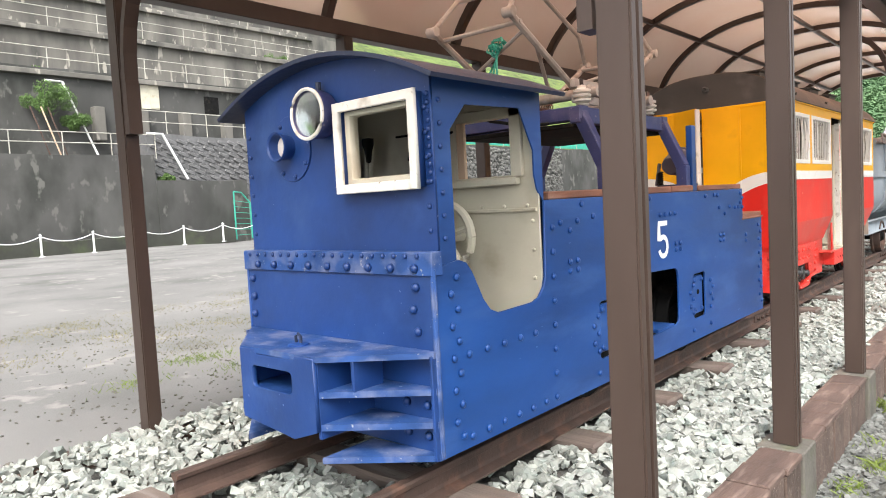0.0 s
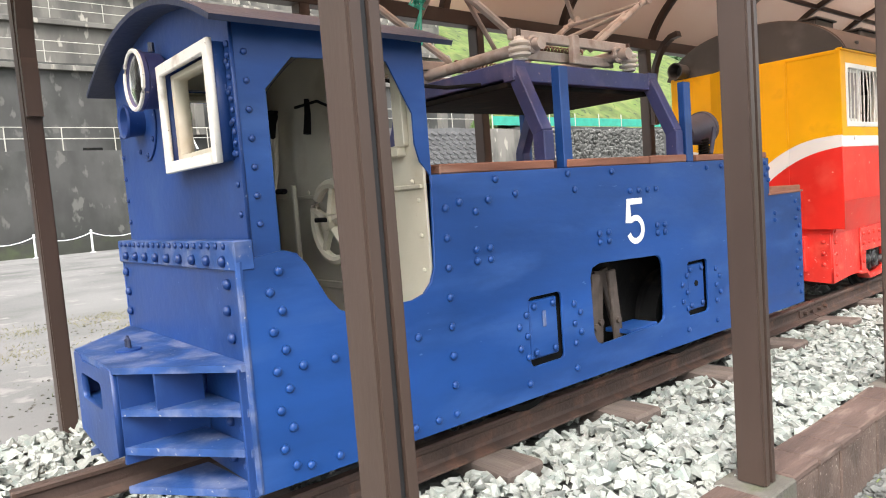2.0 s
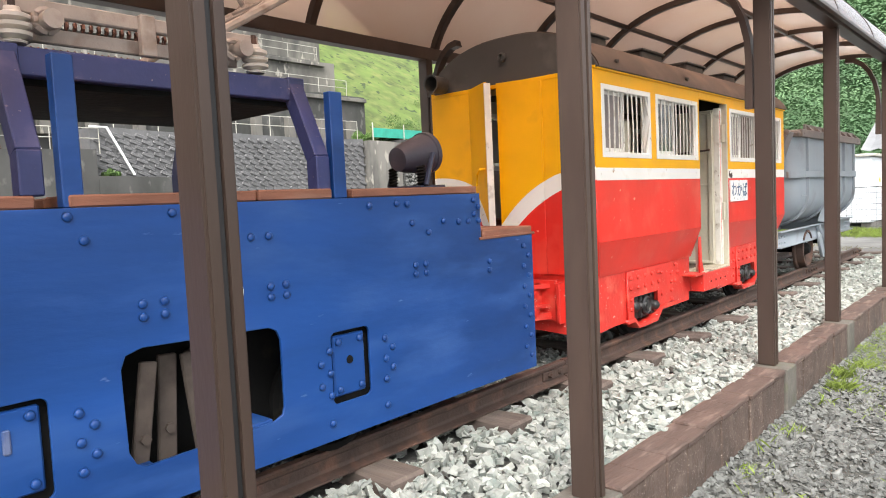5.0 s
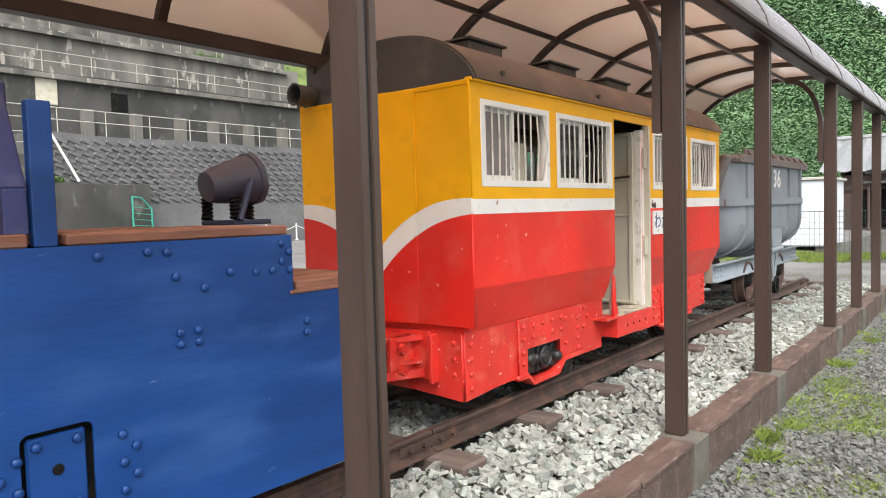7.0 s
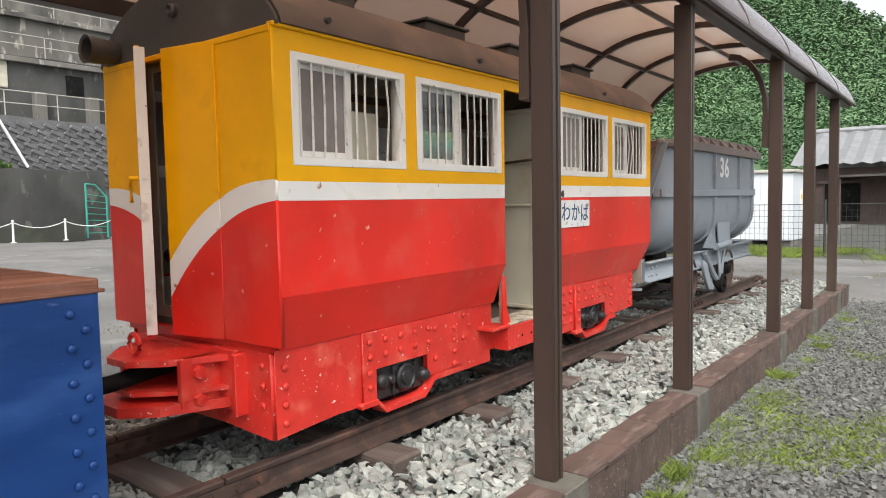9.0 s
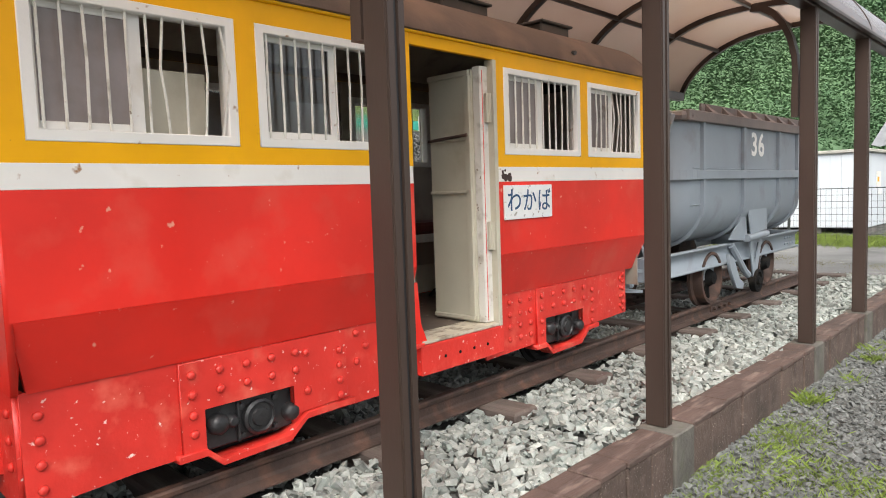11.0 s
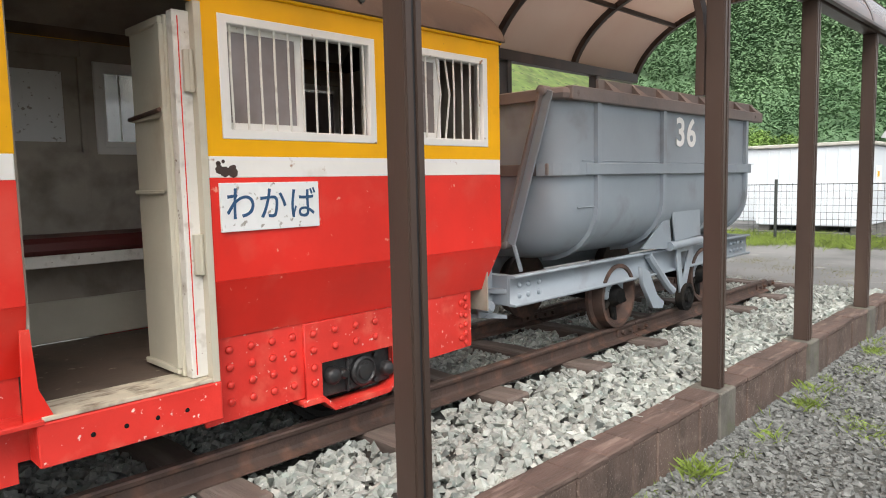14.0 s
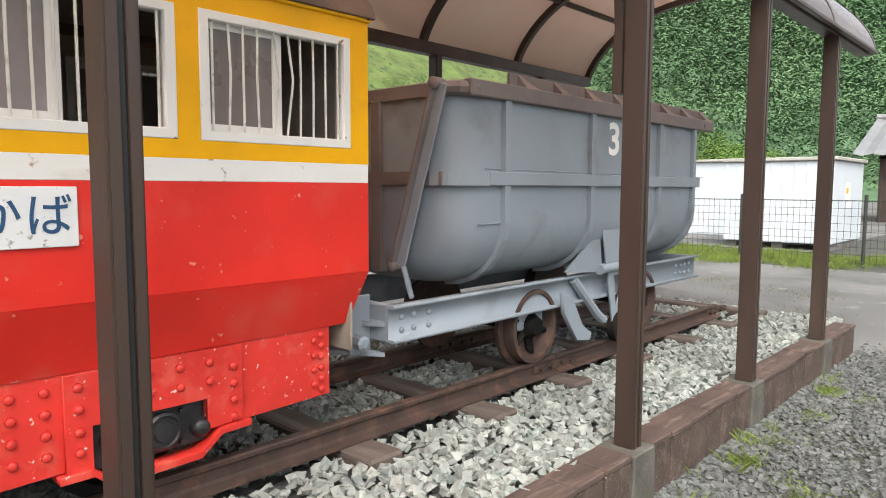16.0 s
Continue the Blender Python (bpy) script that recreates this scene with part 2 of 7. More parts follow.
# base green matches CANOPY_LEAF, so it carries the same painted haze
FOREST = mat("cedar_forest_canopy", (0.095, 0.165, 0.083), 0.95, var=0.4, scale=0.1, bump=1.0, bscale=1.6, dirt=(0.055, 0.12, 0.045), spread=0.5, dscale=0.5, fine=(0.07, 0.14, 0.055), fine_at=0.58, fscale=1.6, rnd=0.35)
FOREST_NEAR = mat("broadleaf_canopy", (0.06, 0.125, 0.03), 0.9, var=0.45, scale=0.5, bump=1.0, bscale=4, fine=(0.14, 0.25, 0.06), fine_at=0.57, fscale=4, dirt=(0.11, 0.2, 0.05), spread=0.52, dscale=1.2, rnd=0.35)
MEADOW = mat("meadow_slope", (0.085, 0.125, 0.028), 0.9, var=0.45, scale=0.6, bump=1.0, bscale=5, dirt=(0.15, 0.17, 0.05), spread=0.5, dscale=1.0, fine=(0.03, 0.05, 0.018), fine_at=0.6, fscale=1.6)


def sheet_material():
    """Smoke-brown polycarbonate: lets light through scattered, with a glossy skin."""
    m = bpy.data.materials.new("brown_translucent_polycarbonate")
    m.use_nodes = True
    n, l = m.node_tree.nodes, m.node_tree.links
    n.remove(n["Principled BSDF"])
    out = n["Material Output"]
    tl, gl, df, m1, m2 = (n.new("ShaderNode" + k) for k in ("BsdfTranslucent", "BsdfGlossy", "BsdfDiffuse", "MixShader", "MixShader"))
    co, nt, cr = n.new("ShaderNodeTexCoord"), n.new("ShaderNodeTexNoise"), n.new("ShaderNodeMix")
    cr.data_type = "RGBA"
    nt.inputs["Scale"].default_value = 1.2
    nt.inputs["Detail"].default_value = 6
    l.new(co.outputs["Object"], nt.inputs["Vector"])
    l.new(nt.outputs["Fac"], cr.inputs["Factor"])
    cr.inputs["A"].default_value, cr.inputs["B"].default_value = (0.92, 0.66, 0.53, 1), (1.0, 0.88, 0.79, 1)
    l.new(cr.outputs["Result"], tl.inputs["Color"])
    df.inputs["Color"].default_value = (0.4, 0.3, 0.26, 1)
    gl.inputs["Roughness"].default_value = 0.25
    fr = n.new("ShaderNodeFresnel")
    m1.inputs["Fac"].default_value = 0.08
    tp, m0 = n.new("ShaderNodeBsdfTransparent"), n.new("ShaderNodeMixShader")
    tp.inputs["Color"].default_value = (1.0, 0.84, 0.74, 1)
    m0.inputs["Fac"].default_value = 0.5
    l.new(tl.outputs[0], m0.inputs[1])
    l.new(tp.outputs[0], m0.inputs[2])
    l.new(m0.outputs[0], m1.inputs[1])
    l.new(df.outputs[0], m1.inputs[2])
    l.new(fr.outputs[0], m2.inputs["Fac"])
    l.new(m1.outputs[0], m2.inputs[1])
    l.new(gl.outputs[0], m2.inputs[2])
    l.new(m2.outputs[0], out.inputs["Surface"])
    return m


AXLE_BLACK = mat("oily_black_iron", (0.02, 0.02, 0.021), 0.42, var=0.4, scale=9, bump=0.4, bscale=40, dirt=(0.06, 0.05, 0.042), spread=0.6, dscale=12)
STRAP = mat("dusty_brown_iron", (0.065, 0.05, 0.041), 0.8, var=0.35, scale=7, bump=0.3, bscale=30, dirt=(0.035, 0.025, 0.02), spread=0.5, dscale=9)
# leaf green raised to put distance haze into the colour
CANOPY_LEAF = mat("haze_lightened_wood_leaves", (0.12, 0.2, 0.1), 0.8, spec=0.1, var=0.35, scale=0.05, bump=0, dirt=(0.075, 0.145, 0.072), spread=0.48, dscale=0.06, rnd=0.1)
BANK_LEAF = mat("light_wood_leaves", (0.12, 0.2, 0.045), 0.65, spec=0.2, var=0.45, scale=0.15, bump=0, dirt=(0.07, 0.13, 0.035), spread=0.5, dscale=0.3, rnd=0.4)
SHEET = sheet_material()
GLASS = bpy.data.materials.new("dusty_window_glass")
GLASS.use_nodes = True
GLASS.node_tree.nodes["Principled BSDF"].inputs["Transmission Weight"].default_value = 1.0
GLASS.node_tree.nodes["Principled BSDF"].inputs["Roughness"].default_value = 0.08
GLASS.node_tree.nodes["Principled BSDF"].inputs["Base Color"].default_value = (0.8, 0.82, 0.82, 1)


# ---- building helpers ----
def thing(name, at, label, category, group="", kind=""):
    ob = new(name)
    ob.location = at
    ob.empty_display_size = 0.1
    return tagged(ob, label, category, group, kind)


def attach(ob, parent):
    ob.parent = parent
    if parent.type == "EMPTY":
        ob.matrix_parent_inverse = Matrix.Translation(-parent.location)


def part(name, bm, material, parent=None, label="", smooth=False):
    """One mesh object out of a bmesh in world metres, under a thing or a part."""
    me = bpy.data.meshes.new(name)
    bm.to_mesh(me)
    bm.free()
    return part_mesh(name, me, material, parent, label, smooth)


def part_mesh(name, me, material, parent=None, label="", smooth=False):
    me.materials.clear()
    me.materials.append(material)
    if smooth:
        me.polygons.foreach_set("use_smooth", [True] * len(me.polygons))
        me.set_sharp_from_angle(angle=radians(40))
    ob = new(name, me)
    if parent:
        attach(ob, parent)
    if label:
        tagged(ob, label)
    return ob


def add_box(bm, x0, x1, y0, y1, z0, z1, bev=0.004, m=None):
    g = bmesh.ops.create_cube(bm, size=1.0)["verts"]
    bmesh.ops.scale(bm, vec=(x1 - x0, y1 - y0, z1 - z0), verts=g)
    bmesh.ops.translate(bm, vec=((x0 + x1) / 2, (y0 + y1) / 2, (z0 + z1) / 2), verts=g)
    if bev:
        ed = list({e for v in g for e in v.link_edges})
        r = bmesh.ops.bevel(bm, geom=ed, offset=bev, segments=1, affect="EDGES", profile=0.5)
        g = list({v for f in r["faces"] for v in f.verts} | {v for v in g if v.is_valid})
    if m is not None:
        bmesh.ops.transform(bm, matrix=m, verts=g)
    return g


def box(name, x0, x1, y0, y1, z0, z1, material, parent=None, label="", bev=0.004, m=None):
    bm = bmesh.new()
    add_box(bm, x0, x1, y0, y1, z0, z1, bev, m)
    return part(name, bm, material, parent, label)


def add_tube(bm, pts, r, n=8, r2=None, cap=True):
    """A round bar along a line of points, from radius r to r2."""
    pts = [Vector(p) for p in pts]
    rings = []
    for i, p in enumerate(pts):
        d = (pts[min(i + 1, len(pts) - 1)] - pts[max(i - 1, 0)]).normalized()
        up = Vector((0, 0, 1)) if abs(d.z) < 0.9 else Vector((1, 0, 0))
        a = d.cross(up).normalized()
        b = d.cross(a)
        rr = r if r2 is None else r + (r2 - r) * i / (len(pts) - 1)
        rings.append([bm.verts.new(p + (a * math.cos(k * math.tau / n) + b * math.sin(k * math.tau / n)) * rr) for k in range(n)])
    for q, s in zip(rings, rings[1:]):
        for k in range(n):
            bm.faces.new((q[k], q[(k + 1) % n], s[(k + 1) % n], s[k]))
    if cap:
        bm.faces.new(list(reversed(rings[0])))
        bm.faces.new(rings[-1])


def tube(name, pts, r, material, parent=None, label="", n=8, r2=None):
    bm = bmesh.new()
    add_tube(bm, pts, r, n, r2)
    return part(name, bm, material, parent, label, True)


def add_lathe(bm, profile, m, n=20):
    """Turns (radius, height) points round z, then places them by m."""
    rings = []
    for r, h in profile:
        rings.append([bm.verts.new(m @ Vector((r * math.cos(k * math.tau / n), r * math.sin(k * math.tau / n), h))) for k in range(n)])
    for q, s in zip(rings, rings[1:]):
        for k in range(n):
            bm.faces.new((q[k], q[(k + 1) % n], s[(k + 1) % n], s[k]))
    if profile[0][0] > 1e-4:
        bm.faces.new(list(reversed(rings[0])))
    if profile[-1][0] > 1e-4:
        bm.faces.new(rings[-1])


def lathe(name, profile, m, material, parent=None, label="", n=20):
    bm = bmesh.new()
    add_lathe(bm, profile, m, n)
    bmesh.ops.remove_doubles(bm, verts=bm.verts, dist=1e-5)
    bmesh.ops.recalc_face_normals(bm, faces=bm.faces)
    return part(name, bm, material, parent, label, True)


PLANES = {"x": Matrix(((0, 0, 1, 0), (1, 0, 0, 0), (0, 1, 0, 0), (0, 0, 0, 1))),
          "y": Matrix(((1, 0, 0, 0), (0, 0, -1, 0), (0, 1, 0, 0), (0, 0, 0, 1))),
          "z": Matrix.Identity(4)}


def plate(name, loops, plane, at, th, material, parent=None, label="", bev=0.0015, m=None):
    """A flat plate of thickness th: an outline and its holes, in the plane's two axes, centred at that depth."""
    cu = bpy.data.curves.new("outline", "CURVE")
    cu.dimensions, cu.fill_mode, cu.extrude, cu.bevel_depth, cu.bevel_resolution = "2D", "BOTH", th / 2 - bev, bev, 0
    for pts in loops:
        s = cu.splines.new("POLY")
        s.points.add(len(pts) - 1)
        for q, p in zip(s.points, pts):
            q.co = (*p, 0, 1)
        s.use_cyclic_u = True
    tmp = bpy.data.objects.new("outline", cu)
    scene.collection.objects.link(tmp)
    bpy.context.view_layer.update()
    me = bpy.data.meshes.new_from_object(tmp.evaluated_get(bpy.context.evaluated_depsgraph_get()))
    bpy.data.objects.remove(tmp)
    off = Matrix.Translation({"x": (at, 0, 0), "y": (0, at, 0), "z": (0, 0, at)}[plane])
    me.transform(off @ PLANES[plane])
    if m is not None:
        me.transform(m)
    me.name = name
    return part_mesh(name, me, material, parent, label)


def rect(u0, u1, v0, v1, r=0.0, n=4):
    if not r:
        return [(u0, v0), (u1, v0), (u1, v1), (u0, v1)]
    pts = []
    for cx, cy, a in ((u1 - r, v0 + r, -90), (u1 - r, v1 - r, 0), (u0 + r, v1 - r, 90), (u0 + r, v0 + r, 180)):
        pts += [(cx + r * math.cos(radians(a + 90 * k / n)), cy + r * math.sin(radians(a + 90 * k / n))) for k in range(n + 1)]
    return pts


def dome_mesh(name, r, h, material):
    """A rivet head that points along +x."""
    bm = bmesh.new()
    add_lathe(bm, [(r, 0), (r * 0.9, h * 0.55), (r * 0.55, h * 0.92), (0.0005, h)], Matrix.Rotation(radians(90), 4, "Y"), 10)
    me = bpy.data.meshes.new(name)
    bm.to_mesh(me)
    bm.free()
    me.materials.append(material)
    me.polygons.foreach_set("use_smooth", [True] * len(me.polygons))
    return me


def rivets(me, spots, parent, turn=None):
    """Rivet heads on a part, at (x, y, z); turn: the way they face, about z, in degrees (0: +x)."""
    for p in spots:
        ob = new("rivet", me)
        ob.parent = parent
        ob.matrix_basis = Matrix.Translation(p) @ Matrix.Rotation(radians(turn or 0), 4, "Z")


def merged(name, verts, faces, material, kind="stuff", label="", category="", smooth=False):
    me = bpy.data.meshes.new(name)
    me.from_pydata(verts, [], faces)
    me.materials.append(material)
    if smooth:
        me.polygons.foreach_set("use_smooth", [True] * len(me.polygons))
    return tagged(new(name, me), label, category, "", kind)


def unit_blob(sub):
    bm = bmesh.new()
    bmesh.ops.create_icosphere(bm, subdivisions=sub, radius=1.0)
    bm.verts.ensure_lookup_table()
    v = np.array([q.co[:] for q in bm.verts])
    f = np.array([[q.index for q in p.verts] for p in bm.faces])
    bm.free()
    return v, f


def scatter(name, shape, places, sizes, material, rng, rough=0.25, label="", category="", flat=1.0, smooth=False):
    """Many irregular lumps in one mesh: each a jittered copy of a base shape, turned at random."""
    v0, f0 = shape
    n, k = len(places), len(v0)
    a = rng.normal(size=(n, 3, 3))
    q, _ = np.linalg.qr(a)
    v = v0[None] * (1 + rough * rng.normal(size=(n, k, 1)))
    v = v * (1 + 0.35 * rng.normal(size=(n, 1, 3))).clip(0.5, 1.6)
    v = np.einsum("nij,nkj->nki", q, v) * np.asarray(sizes)[:, None, None]
    v[:, :, 2] *= flat
    v += np.asarray(places)[:, None]
    f = f0[None] + (np.arange(n) * k)[:, None, None]
    return merged(name, v.reshape(-1, 3).tolist(), f.reshape(-1, f0.shape[1]).tolist(), material, "stuff", label, category, smooth)


# ---- ground, track and kerbs ----
def ground_height(x, y):
    a = min(1, max(0, (-x - 0.9) / 2.4))
    b = min(1, max(0, (y - 14.2) / 3.0))
    return 0.2 * a * (1 - b) + 0.08 * b


def build_ground():
    xs = sorted({-600, -300, -150, -80, -50, -29, -20, -12, -8, -6, *[-5 + 0.25 * i for i in range(37)], 6, 10, 20, 50, 120, 300, 600})
    ys = sorted({-600, -300, -120, -60, -30, -15, -8, *[-4 + 0.5 * i for i in range(57)], 28, 35, 50, 80, 150, 300, 600})
    v = [(x, y, ground_height(x, y)) for y in ys for x in xs]
    n = len(xs)
    road, soil = [], []
    for j in range(len(ys) - 1):
        for i in range(n - 1):
            q = (j * n + i, j * n + i + 1, (j + 1) * n + i + 1, (j + 1) * n + i)
            (road if xs[i + 1] <= -3.4 or (ys[j] >= 14.4 and ys[j] < 20.3) else soil).append(q)
    me = bpy.data.meshes.new("ground")
    me.from_pydata(v, [], road + soil)
    me.materials.append(ASPHALT)
    me.materials.append(GROUND)
    me.polygons.foreach_set("material_index", [0] * len(road) + [1] * len(soil))
    return tagged(new("ground", me), "grey gravelly soil and pale worn asphalt yard", "ground", "", "structure")


build_ground()
NEAR_POSTS = (1.76, 3.238, 4.635, 6.875, 8.5, 10.64, 12.08, 13.61)
NEAR_POST_X = (-0.78, -0.798, -0.794, -0.84, -0.836, -0.794, -0.788, -0.796)
FAR_POSTS = (1.70, 3.19, 4.63, 6.79, 8.46, 10.62, 12.2, 13.73)
RAIL_NEAR, RAIL_FAR, RAIL_Z = -1.685, -2.495, 0.385
SLEEPERS = [1.26 + 0.776 * i for i in range(18)]
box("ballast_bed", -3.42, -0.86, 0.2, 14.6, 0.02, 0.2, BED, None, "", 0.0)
tagged(bpy.data.objects["ballast_bed"], "low bed of packed crushed stone under the track", "ballast", "", "structure")


def rail(x, y0, y1):
    """Flat-bottom rail: foot, web and head in one rolled section."""
    half = [(0.0, 0.0), (0.05, 0.0), (0.05, 0.008), (0.012, 0.022), (0.007, 0.035), (0.007, 0.075), (0.022, 0.085), (0.024, 0.1), (0.018, 0.108)]
    loop = half[1:] + [(-a, b) for a, b in reversed(half[1:])]
    bm = bmesh.new()
    ends = []
    for y in (y0, y1):
        ends.append([bm.verts.new((x + a, y, RAIL_Z - 0.108 + b)) for a, b in loop])
    n = len(loop)
    for k in range(n):
        bm.faces.new((ends[0][k], ends[0][(k + 1) % n], ends[1][(k + 1) % n], ends[1][k]))
    bm.faces.new(ends[0])
    bm.faces.new(list(reversed(ends[1])))
    bmesh.ops.recalc_face_normals(bm, faces=bm.faces)
    ob = part("rail", bm, RUST)
    return tagged(ob, "rusty narrow-gauge steel rail on timber sleepers", "rail", "track rails")


for rx in (RAIL_NEAR, RAIL_FAR):
    for ry0, ry1 in ((1.33, 5.9), (5.91, 11.38), (11.39, 13.9)):
        rl = rail(rx, ry0, ry1)
        if ry0 < 13:
            for sd in (-1, 1):
                bm = bmesh.new()
                add_box(bm, rx + sd * 0.012 - 0.006, rx + sd * 0.012 + 0.006, ry1 - 0.22, ry1 + 0.22, RAIL_Z - 0.078, RAIL_Z - 0.03, 0.003)
                for k in (-0.16, -0.06, 0.06, 0.16):
                    add_tube(bm, [(rx + sd * 0.016, ry1 + k, RAIL_Z - 0.054), (rx + sd * 0.04, ry1 + k, RAIL_Z - 0.054)], 0.014, 6)
                part("fishplate", bm, RUST, rl, "bolted rusty fishplate")
sl0 = None
for sy in SLEEPERS:
    if sl0 is None:
        bm = bmesh.new()
        add_box(bm, -0.65, 0.65, -0.09, 0.09, -0.13, 0.0, 0.012)
        bmesh.ops.subdivide_edges(bm, edges=[e for e in bm.edges if e.calc_length() > 1], cuts=8)
        for v in bm.verts:
            v.co += Vector((noise.noise(v.co * 9) * 0.01, noise.noise(v.co * 7 + Vector((3, 1, 2))) * 0.008, noise.noise(v.co * 8 + Vector((9, 4, 4))) * 0.006))
        sl0 = tagged(part("sleeper", bm, SLEEPER), "weathered grey-brown timber sleeper in pale ballast", "sleeper", "track sleepers")
        sl0.location = (-2.09, sy, RAIL_Z - 0.108)
    else:
        copy_thing(sl0, pose(-2.09 + random.uniform(-0.02, 0.03), sy, RAIL_Z - 0.108, 0, 0, random.uniform(-1.2, 1.2)))

# kerb on the near side: cast blocks with a worn cap, and a footing under each post
KX0, KX1, KZ = -0.88, -0.72, 0.262
kerb = thing("kerb", (-0.8, 7.4, 0), "low reddish-brown mossy kerb wall with worn cap along the gravel", "kerb", "", "structure")
cuts = [0.3] + [y for y in NEAR_POSTS] + [14.45]
for a, b in zip(cuts, cuts[1:]):
    ya, yb = a + (0.10 if a > 0.5 else 0), b - (0.10 if b < 14 else 0)
    box("kerb_core", KX0 + 0.02, KX1 - 0.02, ya, yb, -0.05, KZ - 0.03, KERB, kerb, "", 0.0)
    k = max(2, round((yb - ya) / 0.205))
    for i in range(k):
        q0, q1 = ya + (yb - ya) * i / k + random.uniform(0.001, 0.004), ya + (yb - ya) * (i + 1) / k - random.uniform(0.001, 0.004)
        out, top = random.uniform(-0.006, 0.006), KZ + random.uniform(-0.005, 0.004)
        box("kerb_block", KX0 + 0.022, KX1 - 0.004 + out, q0, q1, -0.05, top - 0.03, KERB, kerb, "", 0.006)
        box("kerb_cap", KX0 - random.uniform(0, .006), KX1 + random.uniform(-0.002, 0.005) + out, q0 - 0.0015, q1 + 0.0015, top - 0.029, top, KERB_TOP, kerb, "", 0.006)
for x, y in zip(NEAR_POST_X, NEAR_POSTS):
    box("post_footing", min(KX0 - 0.02, x - 0.07), KX1 + 0.012, y - 0.098, y + 0.098, -0.05, KZ - 0.004, FOOTING, kerb, "mossy grey concrete post footing", 0.006)
far_kerb = box("kerb_far_side", -3.54, -3.38, 0.3, 14.45, 0.0, 0.27, KERB, None, "", 0.008)
tagged(far_kerb, "brown kerb strip between ballast and asphalt", "kerb", "", "structure")


# ---- shelter over the train ----
def vault_profile(x):
    """Height of the vaulted roof across the track."""
    u = abs((x + 2.10) / 1.385)
    return 2.53 + 0.725 * max(0.0, 1 - u ** 2.5) ** 0.68


ARCH_Y = [14.6 - 1.285 * i for i in range(12)]
VX = [-2.10 + 1.385 * math.sin(radians(a)) for a in range(-90, 91, 5)]
shelter = thing("shelter", (-2.08, 7.4, 0.26), "long brown steel shelter with vaulted translucent brown roof", "shelter", "", "structure")


def strip(bm, prof, y0, y1, w0):
    """A bent flat bar that follows (x, z) points, w0 deep, from y0 to y1."""
    rows = []
    for i, (x, z) in enumerate(prof):
        a, b = prof[max(i - 1, 0)], prof[min(i + 1, len(prof) - 1)]
        t = Vector((b[0] - a[0], 0, b[1] - a[1])).normalized()
        nrm = Vector((t.z, 0, -t.x))
        if nrm.z > 0:
            nrm = -nrm
        p = Vector((x, 0, z))
        rows.append([bm.verts.new(q) for q in (p + Vector((0, y0, 0)), p + Vector((0, y1, 0)), p + nrm * w0 + Vector((0, y1, 0)), p + nrm * w0 + Vector((0, y0, 0)))])
    for q, s in zip(rows, rows[1:]):
        for k in range(4):
            bm.faces.new((q[k], q[(k + 1) % 4], s[(k + 1) % 4], s[k]))
    bm.faces.new(rows[0])
    bm.faces.new(list(reversed(rows[-1])))
    bmesh.ops.recalc_face_normals(bm, faces=bm.faces)


PROF = [(x, vault_profile(x)) for x in VX]
for i, (ya, yb) in enumerate(zip(ARCH_Y[1:], ARCH_Y)):
    bm = bmesh.new()
    strip(bm, [(x, z + 0.012) for x, z in PROF], ya + 0.004, yb - 0.004, 0.004)
    part("roof_sheet", bm, SHEET, shelter, "smoke-brown translucent polycarbonate sheet", True)
for i, y in enumerate(ARCH_Y):
    bm = bmesh.new()
    strip(bm, [(x, z + 0.004) for x, z in PROF], y - 0.028, y + 0.028, 0.055)
    part("arch_rib", bm, STEEL_BROWN, shelter, "", True)
    bm = bmesh.new()
    strip(bm, [(x, z + 0.022) for x, z in PROF], y - 0.02, y + 0.02, 0.009)
    part("cover_strip", bm, STEEL_BROWN, shelter, "", True)
for x in (-2.95, -2.08, -1.2):
    z = vault_profile(x) - 0.028
    box("purlin", x - 0.02, x + 0.02, ARCH_Y[-1], ARCH_Y[0], z - 0.02, z + 0.02, STEEL_BROWN, shelter, "", 0.003)
for x, z0, z1 in ((-3.46, 2.5, 2.6), (-0.8, 2.5, 2.6)):
    box("eave_beam", x - 0.05, x + 0.05, ARCH_Y[-1], ARCH_Y[0], z0, z1, STEEL_BROWN, shelter, "", 0.005)
for x0, x1 in ((-3.505, -3.475), (-0.735, -0.70)):
    bm = bmesh.new()
    add_box(bm, x0, x1, ARCH_Y[-1], ARCH_Y[0] + 0.02, 2.508, 2.535, 0.004)
    part("edge_trim", bm, STEEL_BROWN, shelter)


def post_section(bm, z0, z1):
    """A hollow post with a deep rubber-lined slot in its outer face."""
    hx, hy = 0.049, 0.037
    sx = 0.012
    pts = [(-hx, -hy), (hx, -hy), (hx, -0.008), (hx - sx, -0.008), (hx - sx, 0.010), (hx, 0.010), (hx, hy), (-hx, hy)]
    lo = [bm.verts.new((x, y, z0)) for x, y in pts]
    hi = [bm.verts.new((x, y, z1)) for x, y in pts]
    n = len(pts)
    for k in range(n):
        bm.faces.new((lo[k], lo[(k + 1) % n], hi[(k + 1) % n], hi[k]))
    bm.faces.new(list(reversed(lo)))
    bm.faces.new(hi)
    bmesh.ops.bevel(bm, geom=[e for e in bm.edges if abs(e.verts[0].co.z - e.verts[1].co.z) > 0.1 and abs(abs(e.verts[0].co.x) - hx) < 1e-4 and abs(abs(e.verts[0].co.y) - hy) < 1e-4], offset=0.006, segments=2, affect="EDGES")


